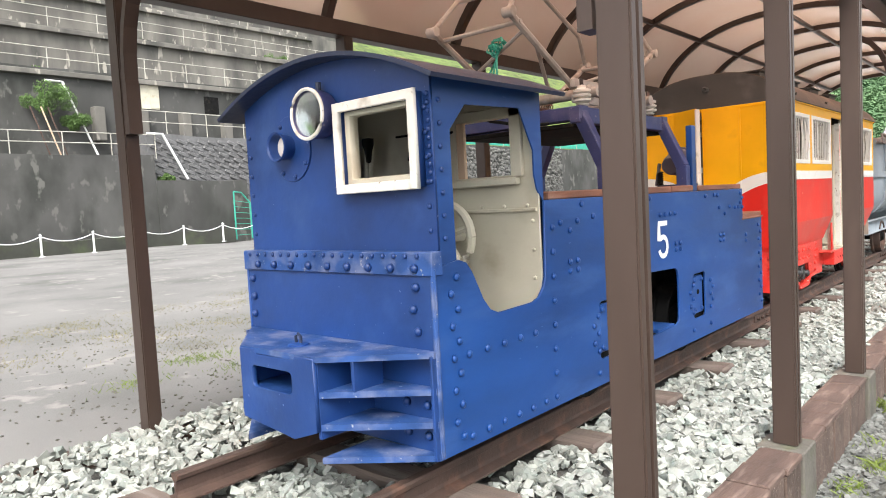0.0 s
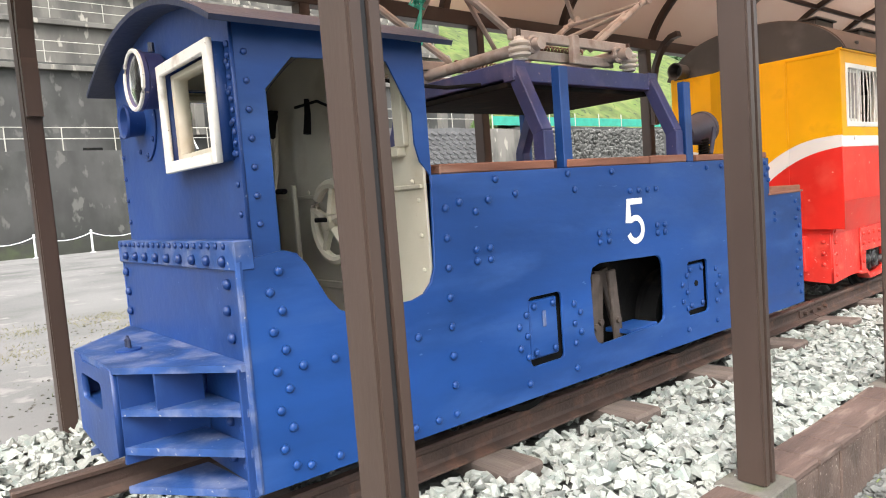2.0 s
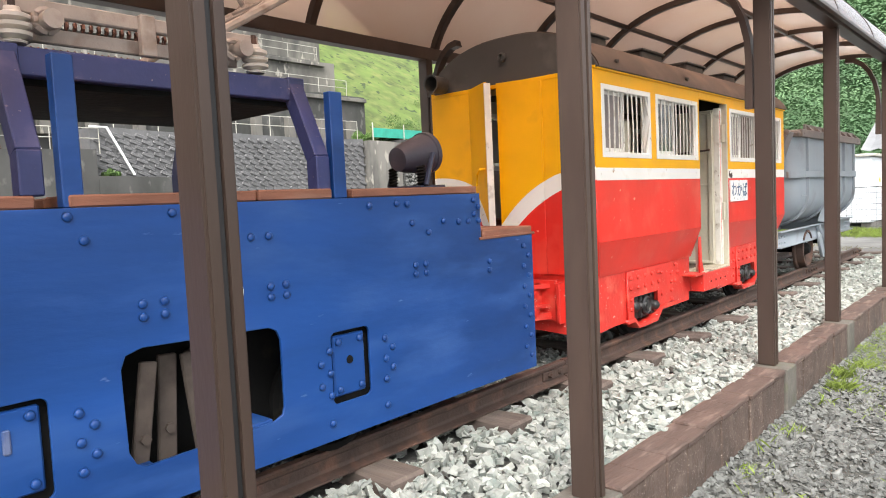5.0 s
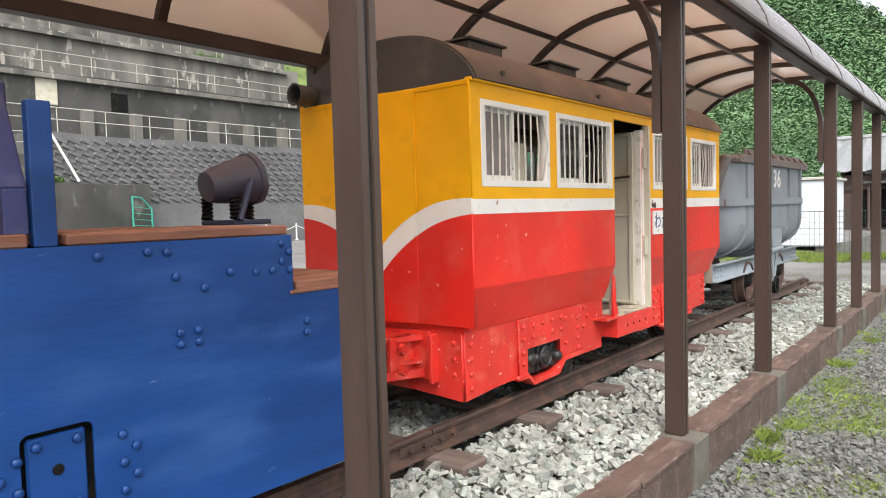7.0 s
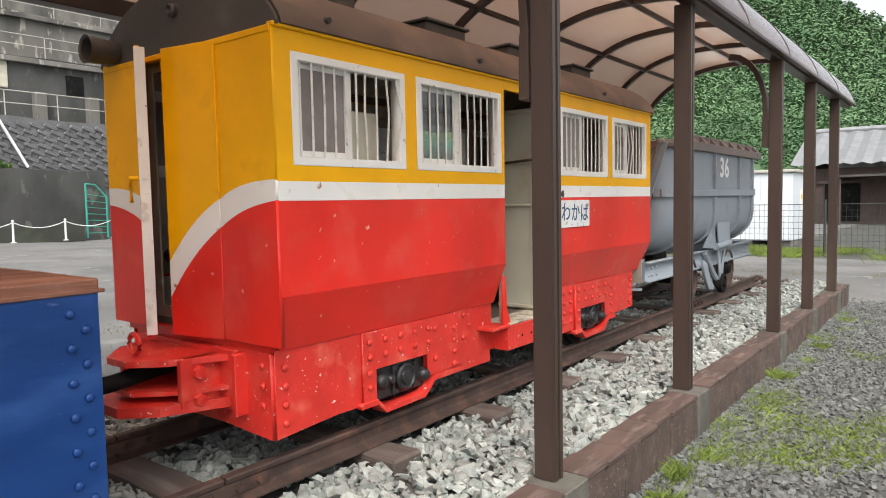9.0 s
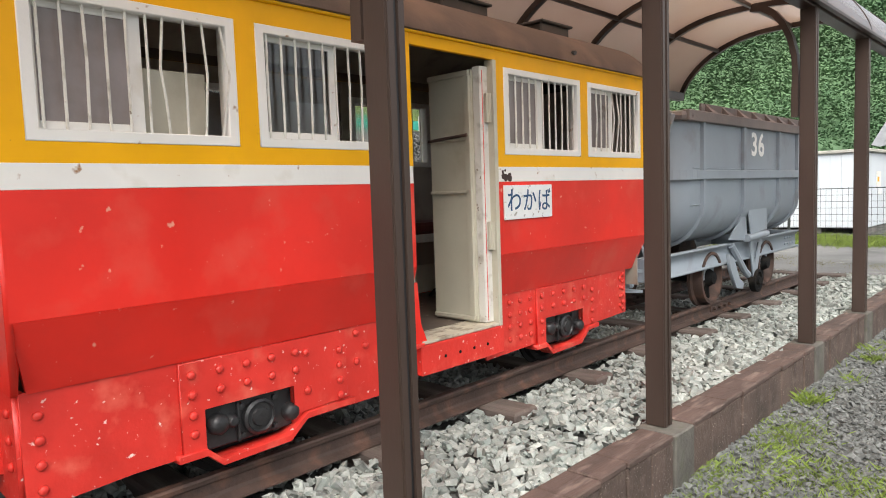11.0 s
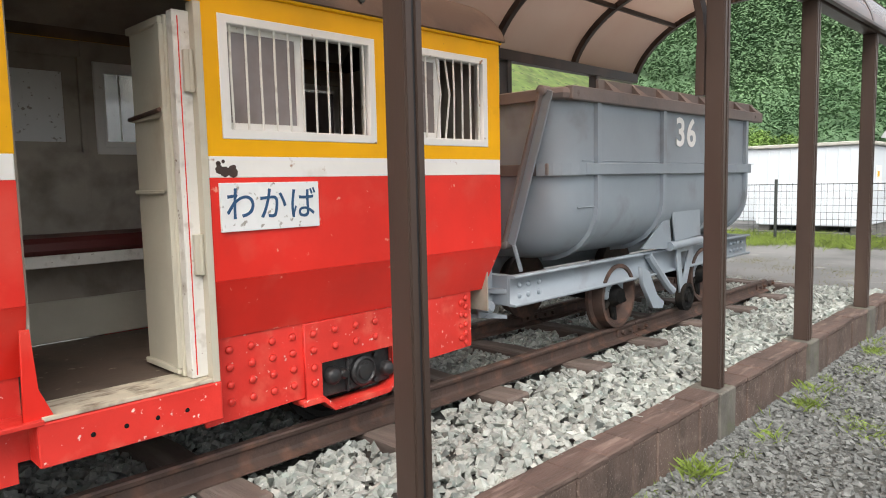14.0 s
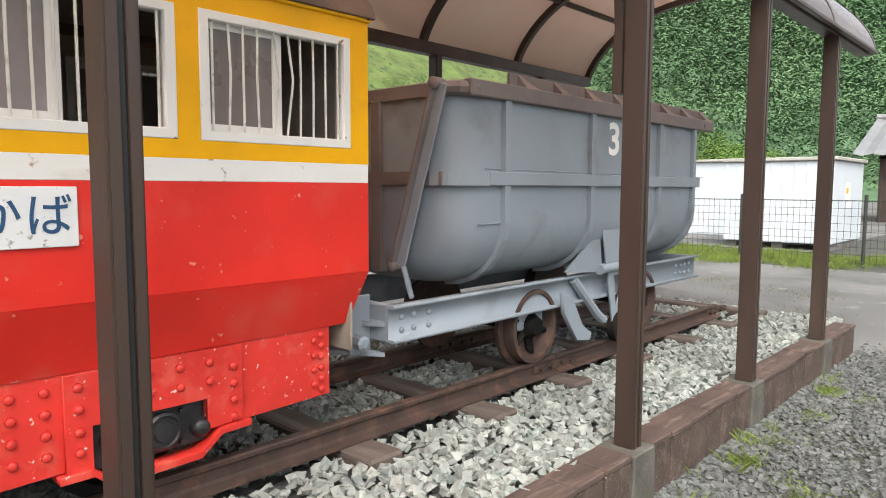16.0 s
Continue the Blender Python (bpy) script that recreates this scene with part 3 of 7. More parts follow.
def post(x, y, z0, flip, knee):
    s = -1 if flip else 1
    bm = bmesh.new()
    post_section(bm, 0, 2.5 - z0)
    if flip:
        bmesh.ops.rotate(bm, matrix=Matrix.Rotation(math.pi, 3, "Z"), verts=bm.verts)
    bmesh.ops.translate(bm, vec=(x, y, z0), verts=bm.verts)
    p = part("post", bm, STEEL_BROWN, shelter, "dark brown steel post")
    box("slot_seal", x + s * 0.036 - 0.002, x + s * 0.036 + 0.006, y - s * 0.001 - 0.008, y - s * 0.001 + 0.008, z0 + 0.01, 2.46, RUBBER, p, "black rubber strip", 0.001)
    if knee:
        bm = bmesh.new()
        prof = [(x - s * 0.058, 1.80), (x - s * 0.058, 2.05)]
        for a in range(0, 91, 15):
            prof.append((x - s * (0.058 + 0.30 * (1 - math.cos(radians(a)))), 2.08 + 0.52 * math.sin(radians(a))))
        lo = [bm.verts.new((px, y - 0.034, pz)) for px, pz in prof] + [bm.verts.new((px - s * 0.045 * (1 - i / 12), y - 0.034, pz - 0.05 * i / 8)) for i, (px, pz) in reversed(list(enumerate(prof)))]
        f = bm.faces.new(lo)
        r = bmesh.ops.extrude_face_region(bm, geom=[f])
        bmesh.ops.translate(bm, vec=(0, 0.068, 0), verts=[v for v in r["geom"] if isinstance(v, bmesh.types.BMVert)])
        bmesh.ops.recalc_face_normals(bm, faces=bm.faces)
        k = part("knee_brace", bm, STEEL_BROWN, p, "curved brown knee brace")


for i, (xn, yn, yf) in enumerate(zip(NEAR_POST_X, NEAR_POSTS, FAR_POSTS)):
    post(xn, yn, KZ, False, i in (0, 3, 5))
    post(-3.46, yf, 0.27, True, i in (0, 3, 5))


# ---- blue locomotive ----
S, SF, LC = -1.525, -2.655, -2.09
loco = thing("mine_locomotive", (LC, 3.6, RAIL_Z), "faded blue riveted steel mine locomotive with open cab, on rails", "locomotive")
RIVET_BLUE = dome_mesh("rivet", 0.0145, 0.012, BLUE)
RIVET_FRONT = dome_mesh("rivet", 0.010, 0.009, BLUE_FRONT)
BOLT_BLUE = dome_mesh("rivet", 0.017, 0.018, BLUE_FRONT)


def loco_roof(x):
    return 1.795 + 0.15 * (1 - ((x - LC) / 0.62) ** 2)


low_side = [(1.82, 0.485), (5.41, 0.475), (5.41, 1.15), (5.0, 1.155), (5.0, 1.362), (2.53, 1.362), (2.515, 1.05), (2.495, 1.0), (2.46, 0.965), (2.41, 0.95), (2.18, 0.945), (2.13, 0.965), (2.09, 1.01), (2.03, 1.12), (2.0, 1.155), (1.96, 1.168), (1.82, 1.15)]
hole = [(3.35, 0.66), (3.37, 0.62), (3.40, 0.605), (3.84, 0.615), (3.875, 0.63), (3.885, 0.66), (3.885, 0.89), (3.87, 0.925), (3.84, 0.94), (3.41, 0.955), (3.36, 0.94), (3.345, 0.9)]
doors = (rect(2.955, 3.155, 0.60, 0.875, 0.025), rect(4.095, 4.285, 0.605, 0.875, 0.025))
up_side = [(1.87, 1.13), (1.955, 1.13), (1.955, 1.63), (2.045, 1.725), (2.385, 1.735), (2.475, 1.57), (2.475, 1.47), (2.492, 1.41), (2.525, 1.372), (2.53, 1.362), (2.535, 1.362), (2.535, 1.805), (1.87, 1.815)]
near_side = plate("side_plate", [low_side, hole, *doors], "x", S - 0.006, 0.012, BLUE, loco)
far_low = [(1.82, 0.485), (5.41, 0.475), (5.41, 1.15), (5.0, 1.155), (5.0, 1.362), (2.53, 1.362), (2.53, 1.15), (1.82, 1.15)]
far_side = plate("side_plate", [far_low, hole], "x", SF + 0.006, 0.012, BLUE, loco)
far_up = [(1.87, 1.13), (2.535, 1.13), (2.535, 1.805), (1.87, 1.815)]
FAR_PANE = rect(1.97, 2.31, 1.5, 1.765)
cab_sides = [plate("cab_side", [up_side], "x", S - 0.012, 0.008, BLUE, loco), plate("cab_side", [far_up, FAR_PANE], "x", SF + 0.012, 0.008, BLUE, loco)]
far_lining = plate("side_lining", [rect(1.882, 2.49, 0.56, 1.80), FAR_PANE], "x", SF + 0.03, 0.012, CREAM, loco, "cream painted cab side lining")
for y0, y1, z0, z1 in ((1.95, 2.33, 1.765, 1.79), (1.95, 2.49, 1.465, 1.5), (2.31, 2.335, 1.5, 1.765), (2.45, 2.488, 0.6, 1.79)):
    box("batten", SF + 0.036, SF + 0.052, y0, y1, z0, z1, CREAM, far_lining, "", 0.003)
box("controller", SF + 0.06, SF + 0.32, 2.02, 2.36, 0.55, 1.17, BLACK, loco, "black steel controller box", 0.02)
front_out = [(SF + 0.008, 1.14), (S - 0.008, 1.14)] + [(LC + 0.557 * math.cos(radians(a)), loco_roof(LC + 0.557 * math.cos(radians(a)))) for a in range(0, 181, 9)]
WX0, WX1, WZ0, WZ1 = -1.985, -1.565, 1.43, 1.765
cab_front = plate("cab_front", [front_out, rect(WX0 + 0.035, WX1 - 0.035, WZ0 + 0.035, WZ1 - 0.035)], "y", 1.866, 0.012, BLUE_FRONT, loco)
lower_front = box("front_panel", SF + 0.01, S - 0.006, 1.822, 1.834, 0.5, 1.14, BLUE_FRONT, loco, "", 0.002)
band = box("rivet_band", SF - 0.004, S + 0.004, 1.81, 1.868, 1.125, 1.21, BLUE_WORN, loco, "riveted chalky blue steel band", 0.004)
rivets(RIVET_FRONT, [(SF + 0.05 + 0.0565 * i, 1.81, 1.195 - 0.0) for i in range(19)], band, -90)
rivets(BOLT_BLUE, [(SF + 0.11 + 0.118 * i, 1.81, 1.152) for i in range(9)], band, -90)
rivets(BOLT_BLUE, [(x, 1.822, 1.085 - 0.078 * i) for i in range(4) for x in (SF + 0.045 + 0.005 * (i % 2), S - 0.085 - 0.018 * (i % 2))], lower_front, -90)
rivets(RIVET_FRONT, [(S - 0.035, 1.86, 1.28 + 0.085 * i) for i in range(6)] + [(SF + 0.035, 1.86, 1.28 + 0.085 * i) for i in range(6)], cab_front, -90)
tube("corner_bead", [(S - 0.004, 1.822, 0.49), (S - 0.004, 1.822, 1.15)], 0.011, BLUE_WORN, loco, "scuffed blue corner angle")

# window of the cab's front: a deep box frame with peeling white face
def win(d):
    return rect(WX0 + d, WX1 - d, WZ0 + d, WZ1 - d)


wf = plate("window_frame", [win(0), win(0.029)], "y", 1.8155, 0.019, WHITE_WOOD, loco, "white peeling painted wooden window frame", 0.003)
plate("casing", [win(0.006), win(0.02)], "y", 1.847, 0.044, BLUE_FRONT, wf, "blue window casing")
plate("sash", [win(0.031), rect(WX0 + 0.055, WX1 - 0.042, WZ0 + 0.05, WZ1 - 0.045)], "y", 1.8625, 0.045, CREAM, wf, "cream inner sash")
rivets(RIVET_FRONT, [(WX1 + 0.018, 1.86, WZ0 + 0.02 + 0.03 * i) for i in range(11)], cab_front, -90)

FACE = Matrix.Rotation(radians(90), 4, "X")
lamp = lathe("headlamp", [(0.075, 0), (0.09, 0.012), (0.094, 0.07), (0.1, 0.075), (0.1, 0.088), (0.088, 0.092), (0.082, 0.08), (0.08, 0.05)], Matrix.Translation((-2.09, 1.862, 1.742)) @ FACE, VIOLET, loco, "round blue headlamp", 28)
lathe("reflector", [(0.001, 0.02), (0.04, 0.03), (0.07, 0.055), (0.083, 0.08)], Matrix.Translation((-2.09, 1.862, 1.742)) @ FACE, CHROME, lamp, "polished lamp reflector", 28)
bm = bmesh.new()
add_tube(bm, [(-2.09 + 0.094 * math.cos(a / 32 * math.tau), 1.77, 1.742 + 0.094 * math.sin(a / 32 * math.tau)) for a in range(33)], 0.0075, 6, cap=False)
part("rim", bm, WHITE_WOOD, lamp, "worn white rim", True)
lathe("lens", [(0.001, 0.096), (0.05, 0.093), (0.086, 0.084)], Matrix.Translation((-2.09, 1.862, 1.742)) @ FACE, GLASS, lamp, "clear glass lens", 28).visible_shadow = False
tube("lamp_stud", [(-2.09, 1.835, 1.838), (-2.09, 1.835, 1.868)], 0.011, NAVY, loco)
plate("horn_plate", [[(-2.315 + 0.125 * math.cos(a / 24 * math.tau), 1.632 + 0.135 * math.sin(a / 24 * math.tau)) for a in range(24)]], "y", 1.857, 0.008, BLUE_FRONT, loco, "round bolted blue plate")
horn = lathe("horn", [(0.05, 0), (0.056, 0.05), (0.062, 0.06), (0.06, 0.068), (0.052, 0.062), (0.045, 0.02), (0.042, 0.018)], Matrix.Translation((-2.335, 1.856, 1.64)) @ FACE, BLUE_FRONT, loco, "blue horn ring", 24)
# pale CERAMIC colour stands in for bright reflections on the silver grille
lathe("grille", [(0.001, 0.03), (0.03, 0.028), (0.046, 0.022)], Matrix.Translation((-2.335, 1.856, 1.64)) @ FACE, CERAMIC, horn, "ribbed silver disc, its shine put into a pale colour", 20)
rivets(RIVET_FRONT, [(-2.315 + 0.108 * math.cos(a), 1.853, 1.632 + 0.118 * math.sin(a)) for a in (0.5, 1.3, 2.2, 3.2, 4.1, 4.9, 5.7)], cab_front, -90)

# cab roof and inside
bm = bmesh.new()
strip(bm, [(LC + 0.645 * math.sin(radians(a)), loco_roof(LC + 0.645 * math.sin(radians(a))) + 0.016) for a in range(-90, 91, 6)], 1.775, 2.6, 0.016)
part("cab_roof", bm, NAVY, loco, "curved dark navy cab roof", True)
bm = bmesh.new()
strip(bm, [(LC + 0.55 * math.sin(radians(a)), loco_roof(LC + 0.55 * math.sin(radians(a))) - 0.004) for a in range(-90, 91, 6)], 1.875, 2.5, 0.006)
part("ceiling_lining", bm, CREAM, loco, "cream painted cab ceiling", True)
back_out = [(SF + 0.02, 0.5), (S - 0.014, 0.5), (S - 0.014, 1.8)] + [(LC + 0.54 * math.cos(radians(a)), loco_roof(LC + 0.54 * math.cos(radians(a))) - 0.01) for a in range(10, 171, 10)] + [(SF + 0.02, 1.8)]
bulk = plate("rear_bulkhead", [back_out, rect(-1.945, -1.655, 1.475, 1.72)], "y", 2.51, 0.012, CREAM, loco, "cream painted cab bulkhead")
bm = bmesh.new()
add_box(bm, -2.0, -1.62, 2.465, 2.503, 1.435, 1.468, 0.004)
add_box(bm, -2.0, -1.945, 2.48, 2.504, 1.468, 1.76, 0.003)
add_box(bm, -1.655, -1.6, 2.48, 2.504, 1.468, 1.76, 0.003)
add_box(bm, -2.0, -1.6, 2.48, 2.504, 1.72, 1.765, 0.003)
part("sill_and_casing", bm, CREAM, bulk)
box("sash_stile", -1.935, -1.895, 2.47, 2.49, 1.475, 1.72, WOOD, bulk, "bare pale wooden stile", 0.002)
bm = bmesh.new()
add_box(bm, SF + 0.03, S - 0.02, 2.492, 2.504, 1.32, 1.335, 0.002)
part("seam_strip", bm, CREAM, bulk)
RIVET_CREAM = dome_mesh("rivet", 0.009, 0.008, CREAM)
rivets(RIVET_CREAM, [(S - 0.045, 2.504, 1.28 - 0.12 * i) for i in range(6)] + [(S - 0.06 - 0.12 * i, 2.492, 1.345) for i in range(8)], bulk, -90)
bm = bmesh.new()
wc = Matrix.Translation((-1.965, 2.4, 1.222)) @ FACE
add_tube(bm, [wc @ Vector((0.145 * math.cos(a / 28 * math.tau), 0.145 * math.sin(a / 28 * math.tau), 0)) for a in range(29)], 0.02, 8, cap=False)
for k in range(5):
    a = k * math.tau / 5 + 0.3
    add_tube(bm, [wc @ Vector((0.03 * math.cos(a), 0.03 * math.sin(a), 0.012)), wc @ Vector((0.132 * math.cos(a), 0.132 * math.sin(a), 0))], 0.02, 6, 0.014)
hand_wheel = part("brake_wheel", bm, CREAM, loco, "cream spoked brake handwheel", True)
tube("spindle", [(-1.965, 2.36, 1.222), (-1.965, 2.505, 1.222)], 0.03, CREAM, hand_wheel)
box("grip", -2.04, -1.95, 2.355, 2.372, 1.225, 1.243, BLACK, hand_wheel, "black wheel grip", 0.004)
bm = bmesh.new()
add_box(bm, -2.58, -2.03, 2.49, 2.504, 0.945, 0.975, 0.003)
add_box(bm, -2.065, -2.03, 2.488, 2.504, 0.56, 0.945, 0.003)
part("locker_frame", bm, CREAM, bulk)
for k, (bx, bz) in enumerate(((-2.5, 1.72), (-2.47, 1.7))):
    tube("hanging_cable", [(bx, 2.46, bz), (bx - 0.01, 2.44, bz - 0.25), (bx - 0.05 - 0.04 * k, 2.42, bz - 0.5), (bx - 0.03, 2.44, 0.75)], 0.011, CREAM, loco, "cream painted hanging cable")
lathe("cable_plug", [(0.001, -0.09), (0.014, -0.085), (0.02, -0.03), (0.03, 0.0), (0.03, 0.03), (0.001, 0.035)], Matrix.Translation((-2.48, 2.44, 1.68)), BLACK, loco, "black cable plug", 12)
tube("switch_lever", [(-2.54, 2.45, 1.365), (-2.40, 2.43, 1.36)], 0.012, BLACK, loco, "black switch lever")
box("cab_floor", SF + 0.02, S - 0.02, 1.84, 2.5, 0.52, 0.55, BLACK, loco, "black steel cab floor", 0.002)
bm = bmesh.new()
add_tube(bm, [(-2.2, 2.46, 1.72), (-2.2, 2.46, 1.66), (-2.2, 2.45, 1.58)], 0.012, 6, 0.018)
add_tube(bm, [(-2.3, 2.46, 1.70), (-2.12, 2.46, 1.70), (-2.05, 2.47, 1.67), (-1.96, 2.48, 1.69)], 0.006, 6)
part("control_cable", bm, BLACK, loco, "black hanging control cable", True)
tube("lever", [(-2.34, 2.44, 0.6), (-2.32, 2.43, 1.25), (-2.30, 2.42, 1.38)], 0.012, CREAM, loco)

# splayed front buffer with open slots
bm = bmesh.new()
plan = [(SF + 0.0, 1.825), (-2.31, 1.545), (-1.86, 1.545), (S, 1.80), (S, 1.825)]


def slab(bm, pts, z0, z1):
    lo, hi = [bm.verts.new((x, y, z0)) for x, y in pts], [bm.verts.new((x, y, z1)) for x, y in pts]
    n = len(pts)
    bm.faces.new(list(reversed(lo)))
    bm.faces.new(hi)
    for k in range(n):
        bm.faces.new((lo[k], lo[(k + 1) % n], hi[(k + 1) % n], hi[k]))


slab(bm, plan, 0.846, 0.866)
bmesh.ops.recalc_face_normals(bm, faces=bm.faces)
buf = part("buffer", bm, BLUE_WORN, loco, "blue slotted steel front buffer")
for z in (0.728, 0.612, 0.495):
    for sd in (1, -1):
        bm = bmesh.new()
        pts = [(-1.86, 1.56), (S, 1.806), (S, 1.825), (-1.86, 1.80)]
        if sd < 0:
            pts = [(2 * LC - x, y) for x, y in reversed(pts)]
        slab(bm, pts, z - 0.011, z + 0.011)
        bmesh.ops.recalc_face_normals(bm, faces=bm.faces)
        part("slat", bm, BLUE_WORN, buf, "chalky worn blue slat")
for sd in (1, -1):
    bm = bmesh.new()
    x, y = -1.86 + (S + 1.86) * 0.3, 1.56 + 0.245 * 0.3
    add_box(bm, x - 0.008, x + 0.008, y, y + 0.14, 0.735, 0.85, 0.002)
    if sd < 0:
        bmesh.ops.scale(bm, vec=(-1, 1, 1), verts=bm.verts)
        bmesh.ops.translate(bm, vec=(2 * LC, 0, 0), verts=bm.verts)
    part("web", bm, BLUE_FRONT, buf)
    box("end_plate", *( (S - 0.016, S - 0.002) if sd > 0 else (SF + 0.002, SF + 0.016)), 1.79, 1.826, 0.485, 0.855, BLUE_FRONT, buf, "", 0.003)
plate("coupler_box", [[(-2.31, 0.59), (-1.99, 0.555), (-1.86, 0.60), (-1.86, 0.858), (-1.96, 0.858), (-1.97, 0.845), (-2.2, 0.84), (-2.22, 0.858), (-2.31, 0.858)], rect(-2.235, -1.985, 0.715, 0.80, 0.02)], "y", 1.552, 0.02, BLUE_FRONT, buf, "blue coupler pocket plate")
bm = bmesh.new()
for x in (-2.305, -1.865):
    add_box(bm, x - 0.008, x + 0.008, 1.56, 1.82, 0.57, 0.848, 0.002)
add_box(bm, -2.3, -1.87, 1.56, 1.82, 0.70, 0.712, 0.002)
part("pocket_cheek", bm, BLUE_FRONT, buf)
lathe("hook_eye_base", [(0.04, 0), (0.04, 0.006), (0.02, 0.01)], Matrix.Translation((-2.09, 1.66, 0.866)), BLUE_FRONT, buf)
tube("pin_loop", [(-2.105, 1.66, 0.87), (-2.105, 1.66, 0.90), (-2.09, 1.66, 0.91), (-2.075, 1.66, 0.90), (-2.075, 1.66, 0.87)], 0.006, NAVY, buf)
rivets(BOLT_BLUE, [(x, 1.822, z) for z in (0.56, 0.67) for x in (S - 0.06, S - 0.16)], lower_front, -90)

# rivets of the side, bolt groups as they stand
def quad(y, z, dy=0.065, dz=0.038):
    """Four rivets in a square, from the upper first one."""
    return [(y + a, z - b) for a in (0, dy) for b in (0, dz)]


def hatch_ring(y0, y1, z):
    """Staggered bolts down both sides of a hatch."""
    ring = [(y0 - 0.041 * (i % 2), z - 0.041 * i) for i in range(5)] + [(y1 + 0.038 * (i % 2), z - 0.041 * i) for i in range(5)]
    return ring + [(y0 - 0.003, z - 0.268), (y1 - 0.002, z - 0.268)]


side_spots = [(1.905 + 0.033 * ((i + 1) % 2), 1.111 - 0.0573 * i) for i in range(11)]
side_spots += [(2.578 - 0.0024 * i, 1.246 - 0.103 * i) for i in range(8)]
side_spots += [(1.988 + 0.1075 * i, 0.825) for i in range(5)] + [(1.985 + 0.0985 * i, 0.524) for i in range(6)]
side_spots += [(2.643, 1.263), (2.719, 1.225), (2.785, 1.264), (2.827, 1.336), (2.927, 1.278)]
side_spots += [(3.238, 1.34), (3.53, 1.339), (3.276, 1.274)] + [(3.656 + 0.068 * i, 1.247) for i in range(4)]
side_spots += quad(2.71, 1.088, 0.067, 0.041) + quad(3.421, 1.08) + quad(3.855, 1.077, 0.062, 0.036) + quad(4.558, 1.078, 0.062, 0.037)
side_spots += hatch_ring(2.942, 3.226, 0.81) + hatch_ring(4.087, 4.364, 0.81)
side_spots += [(4.32, 1.33), (4.466, 1.335), (4.527, 1.33), (4.551, 1.252), (4.647, 1.209), (4.743, 1.251), (4.844, 1.242), (4.911, 1.242)]
side_spots += [(4.953 + 0.032 * (i % 2), 1.335 - 0.032 * i) for i in range(4)] + [(5.054, 1.045), (5.052, 1.005)]
side_spots += [(5.328 + 0.042 * (i % 2), 1.097 - 0.0505 * i) for i in range(12)]
rivets(RIVET_BLUE, [(S, y, z) for y, z in side_spots], near_side, 0)
rivets(RIVET_FRONT, [(S - 0.008, 1.9, 1.25 + 0.08 * i) for i in range(7)], cab_sides[0], 0)
bm = bmesh.new()
add_box(bm, S - 0.02, S + 0.006, 4.985, 5.43, 1.15, 1.162, 0.002)
part("step_edge", bm, PLANK, loco, "worn brown step edge")

# hatch doors with shade painted as black gaps, and the open hole with running gear
for k, (y0, y1, z0, z1) in enumerate(((2.976, 3.137, 0.625, 0.857), (4.114, 4.268, 0.628, 0.857))):
    d = box("hatch_door", S - 0.03, S - 0.012, y0, y1, z0, z1, BLUE, loco, "small blue hatch door in black gap", 0.006)
    rivets(RIVET_BLUE, [(S - 0.012, y, z) for y in (y0 + 0.025, y1 - 0.025) for z in (z0 + 0.025, z1 - 0.025)], d, 0)
    bm = bmesh.new()
    if k == 0:
        add_box(bm, S - 0.012, S - 0.005, y0 + 0.068, y0 + 0.088, z0 + 0.12, z0 + 0.185, 0.004)
        part("latch_plate", bm, BLUE_WORN, d, "worn pale latch plate")
    else:
        add_lathe(bm, [(0.016, 0), (0.014, 0.004)], Matrix.Translation((S - 0.0118, (y0 + y1) / 2, z0 + 0.13)) @ Matrix.Rotation(radians(90), 4, "Y"), 12)
        part("key_hole", bm, BLACK, d)
    # black sheet behind the door, painting the shade of the gap round it
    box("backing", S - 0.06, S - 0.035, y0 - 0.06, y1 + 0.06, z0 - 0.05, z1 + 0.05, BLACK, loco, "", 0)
for y, w, dx, lean in ((3.42, 0.026, 0.05, -9), (3.52, 0.03, 0.1, -4), (3.61, 0.028, 0.07, 6), (3.72, 0.034, 0.17, 18)):
    m = Matrix.Translation((0, y, 0.7)) @ Matrix.Rotation(radians(lean), 4, "X") @ Matrix.Translation((0, -y, -0.7))
    hanger = box("brake_hanger", S - dx - 0.02, S - dx, y - w, y + w, 0.56, 0.9, STRAP, loco, "dusty brake hanger strap", 0.004, m)
    tube("pin", [(S - dx - 0.03, y, 0.67), (S - dx + 0.014, y, 0.67)], 0.016, STRAP, hanger, "", 6)
box("foot_bracket", S - 0.14, S - 0.013, 3.36, 3.43, 0.587, 0.602, BLUE, loco, "", 0.003)
box("foot_bracket", S - 0.15, S - 0.013, 3.62, 3.84, 0.604, 0.625, BLUE, loco, "", 0.003)
wheel_prof = [(0.05, -0.05), (0.2, -0.045), (0.235, -0.045), (0.235, -0.02), (0.21, -0.015), (0.205, 0.055), (0.18, 0.055), (0.17, 0.02), (0.09, 0.015), (0.08, 0.06), (0.05, 0.07), (0.001, 0.07)]
for y in (3.05, 4.2):
    for x, sd in ((RAIL_NEAR, 1), (RAIL_FAR, -1)):
        lathe("wheel", wheel_prof, Matrix.Translation((x - sd * 0.02, y, RAIL_Z + 0.205)) @ Matrix.Rotation(radians(90 * sd), 4, "Y"), BLACK, loco, "black greasy flanged wheel", 28)
    tube("axle", [(RAIL_FAR, y, RAIL_Z + 0.205), (RAIL_NEAR, y, RAIL_Z + 0.205)], 0.045, BLACK, loco)
box("underframe", SF + 0.03, S - 0.03, 5.3, 5.405, 0.48, 1.14, BLUE, loco, "", 0.004)
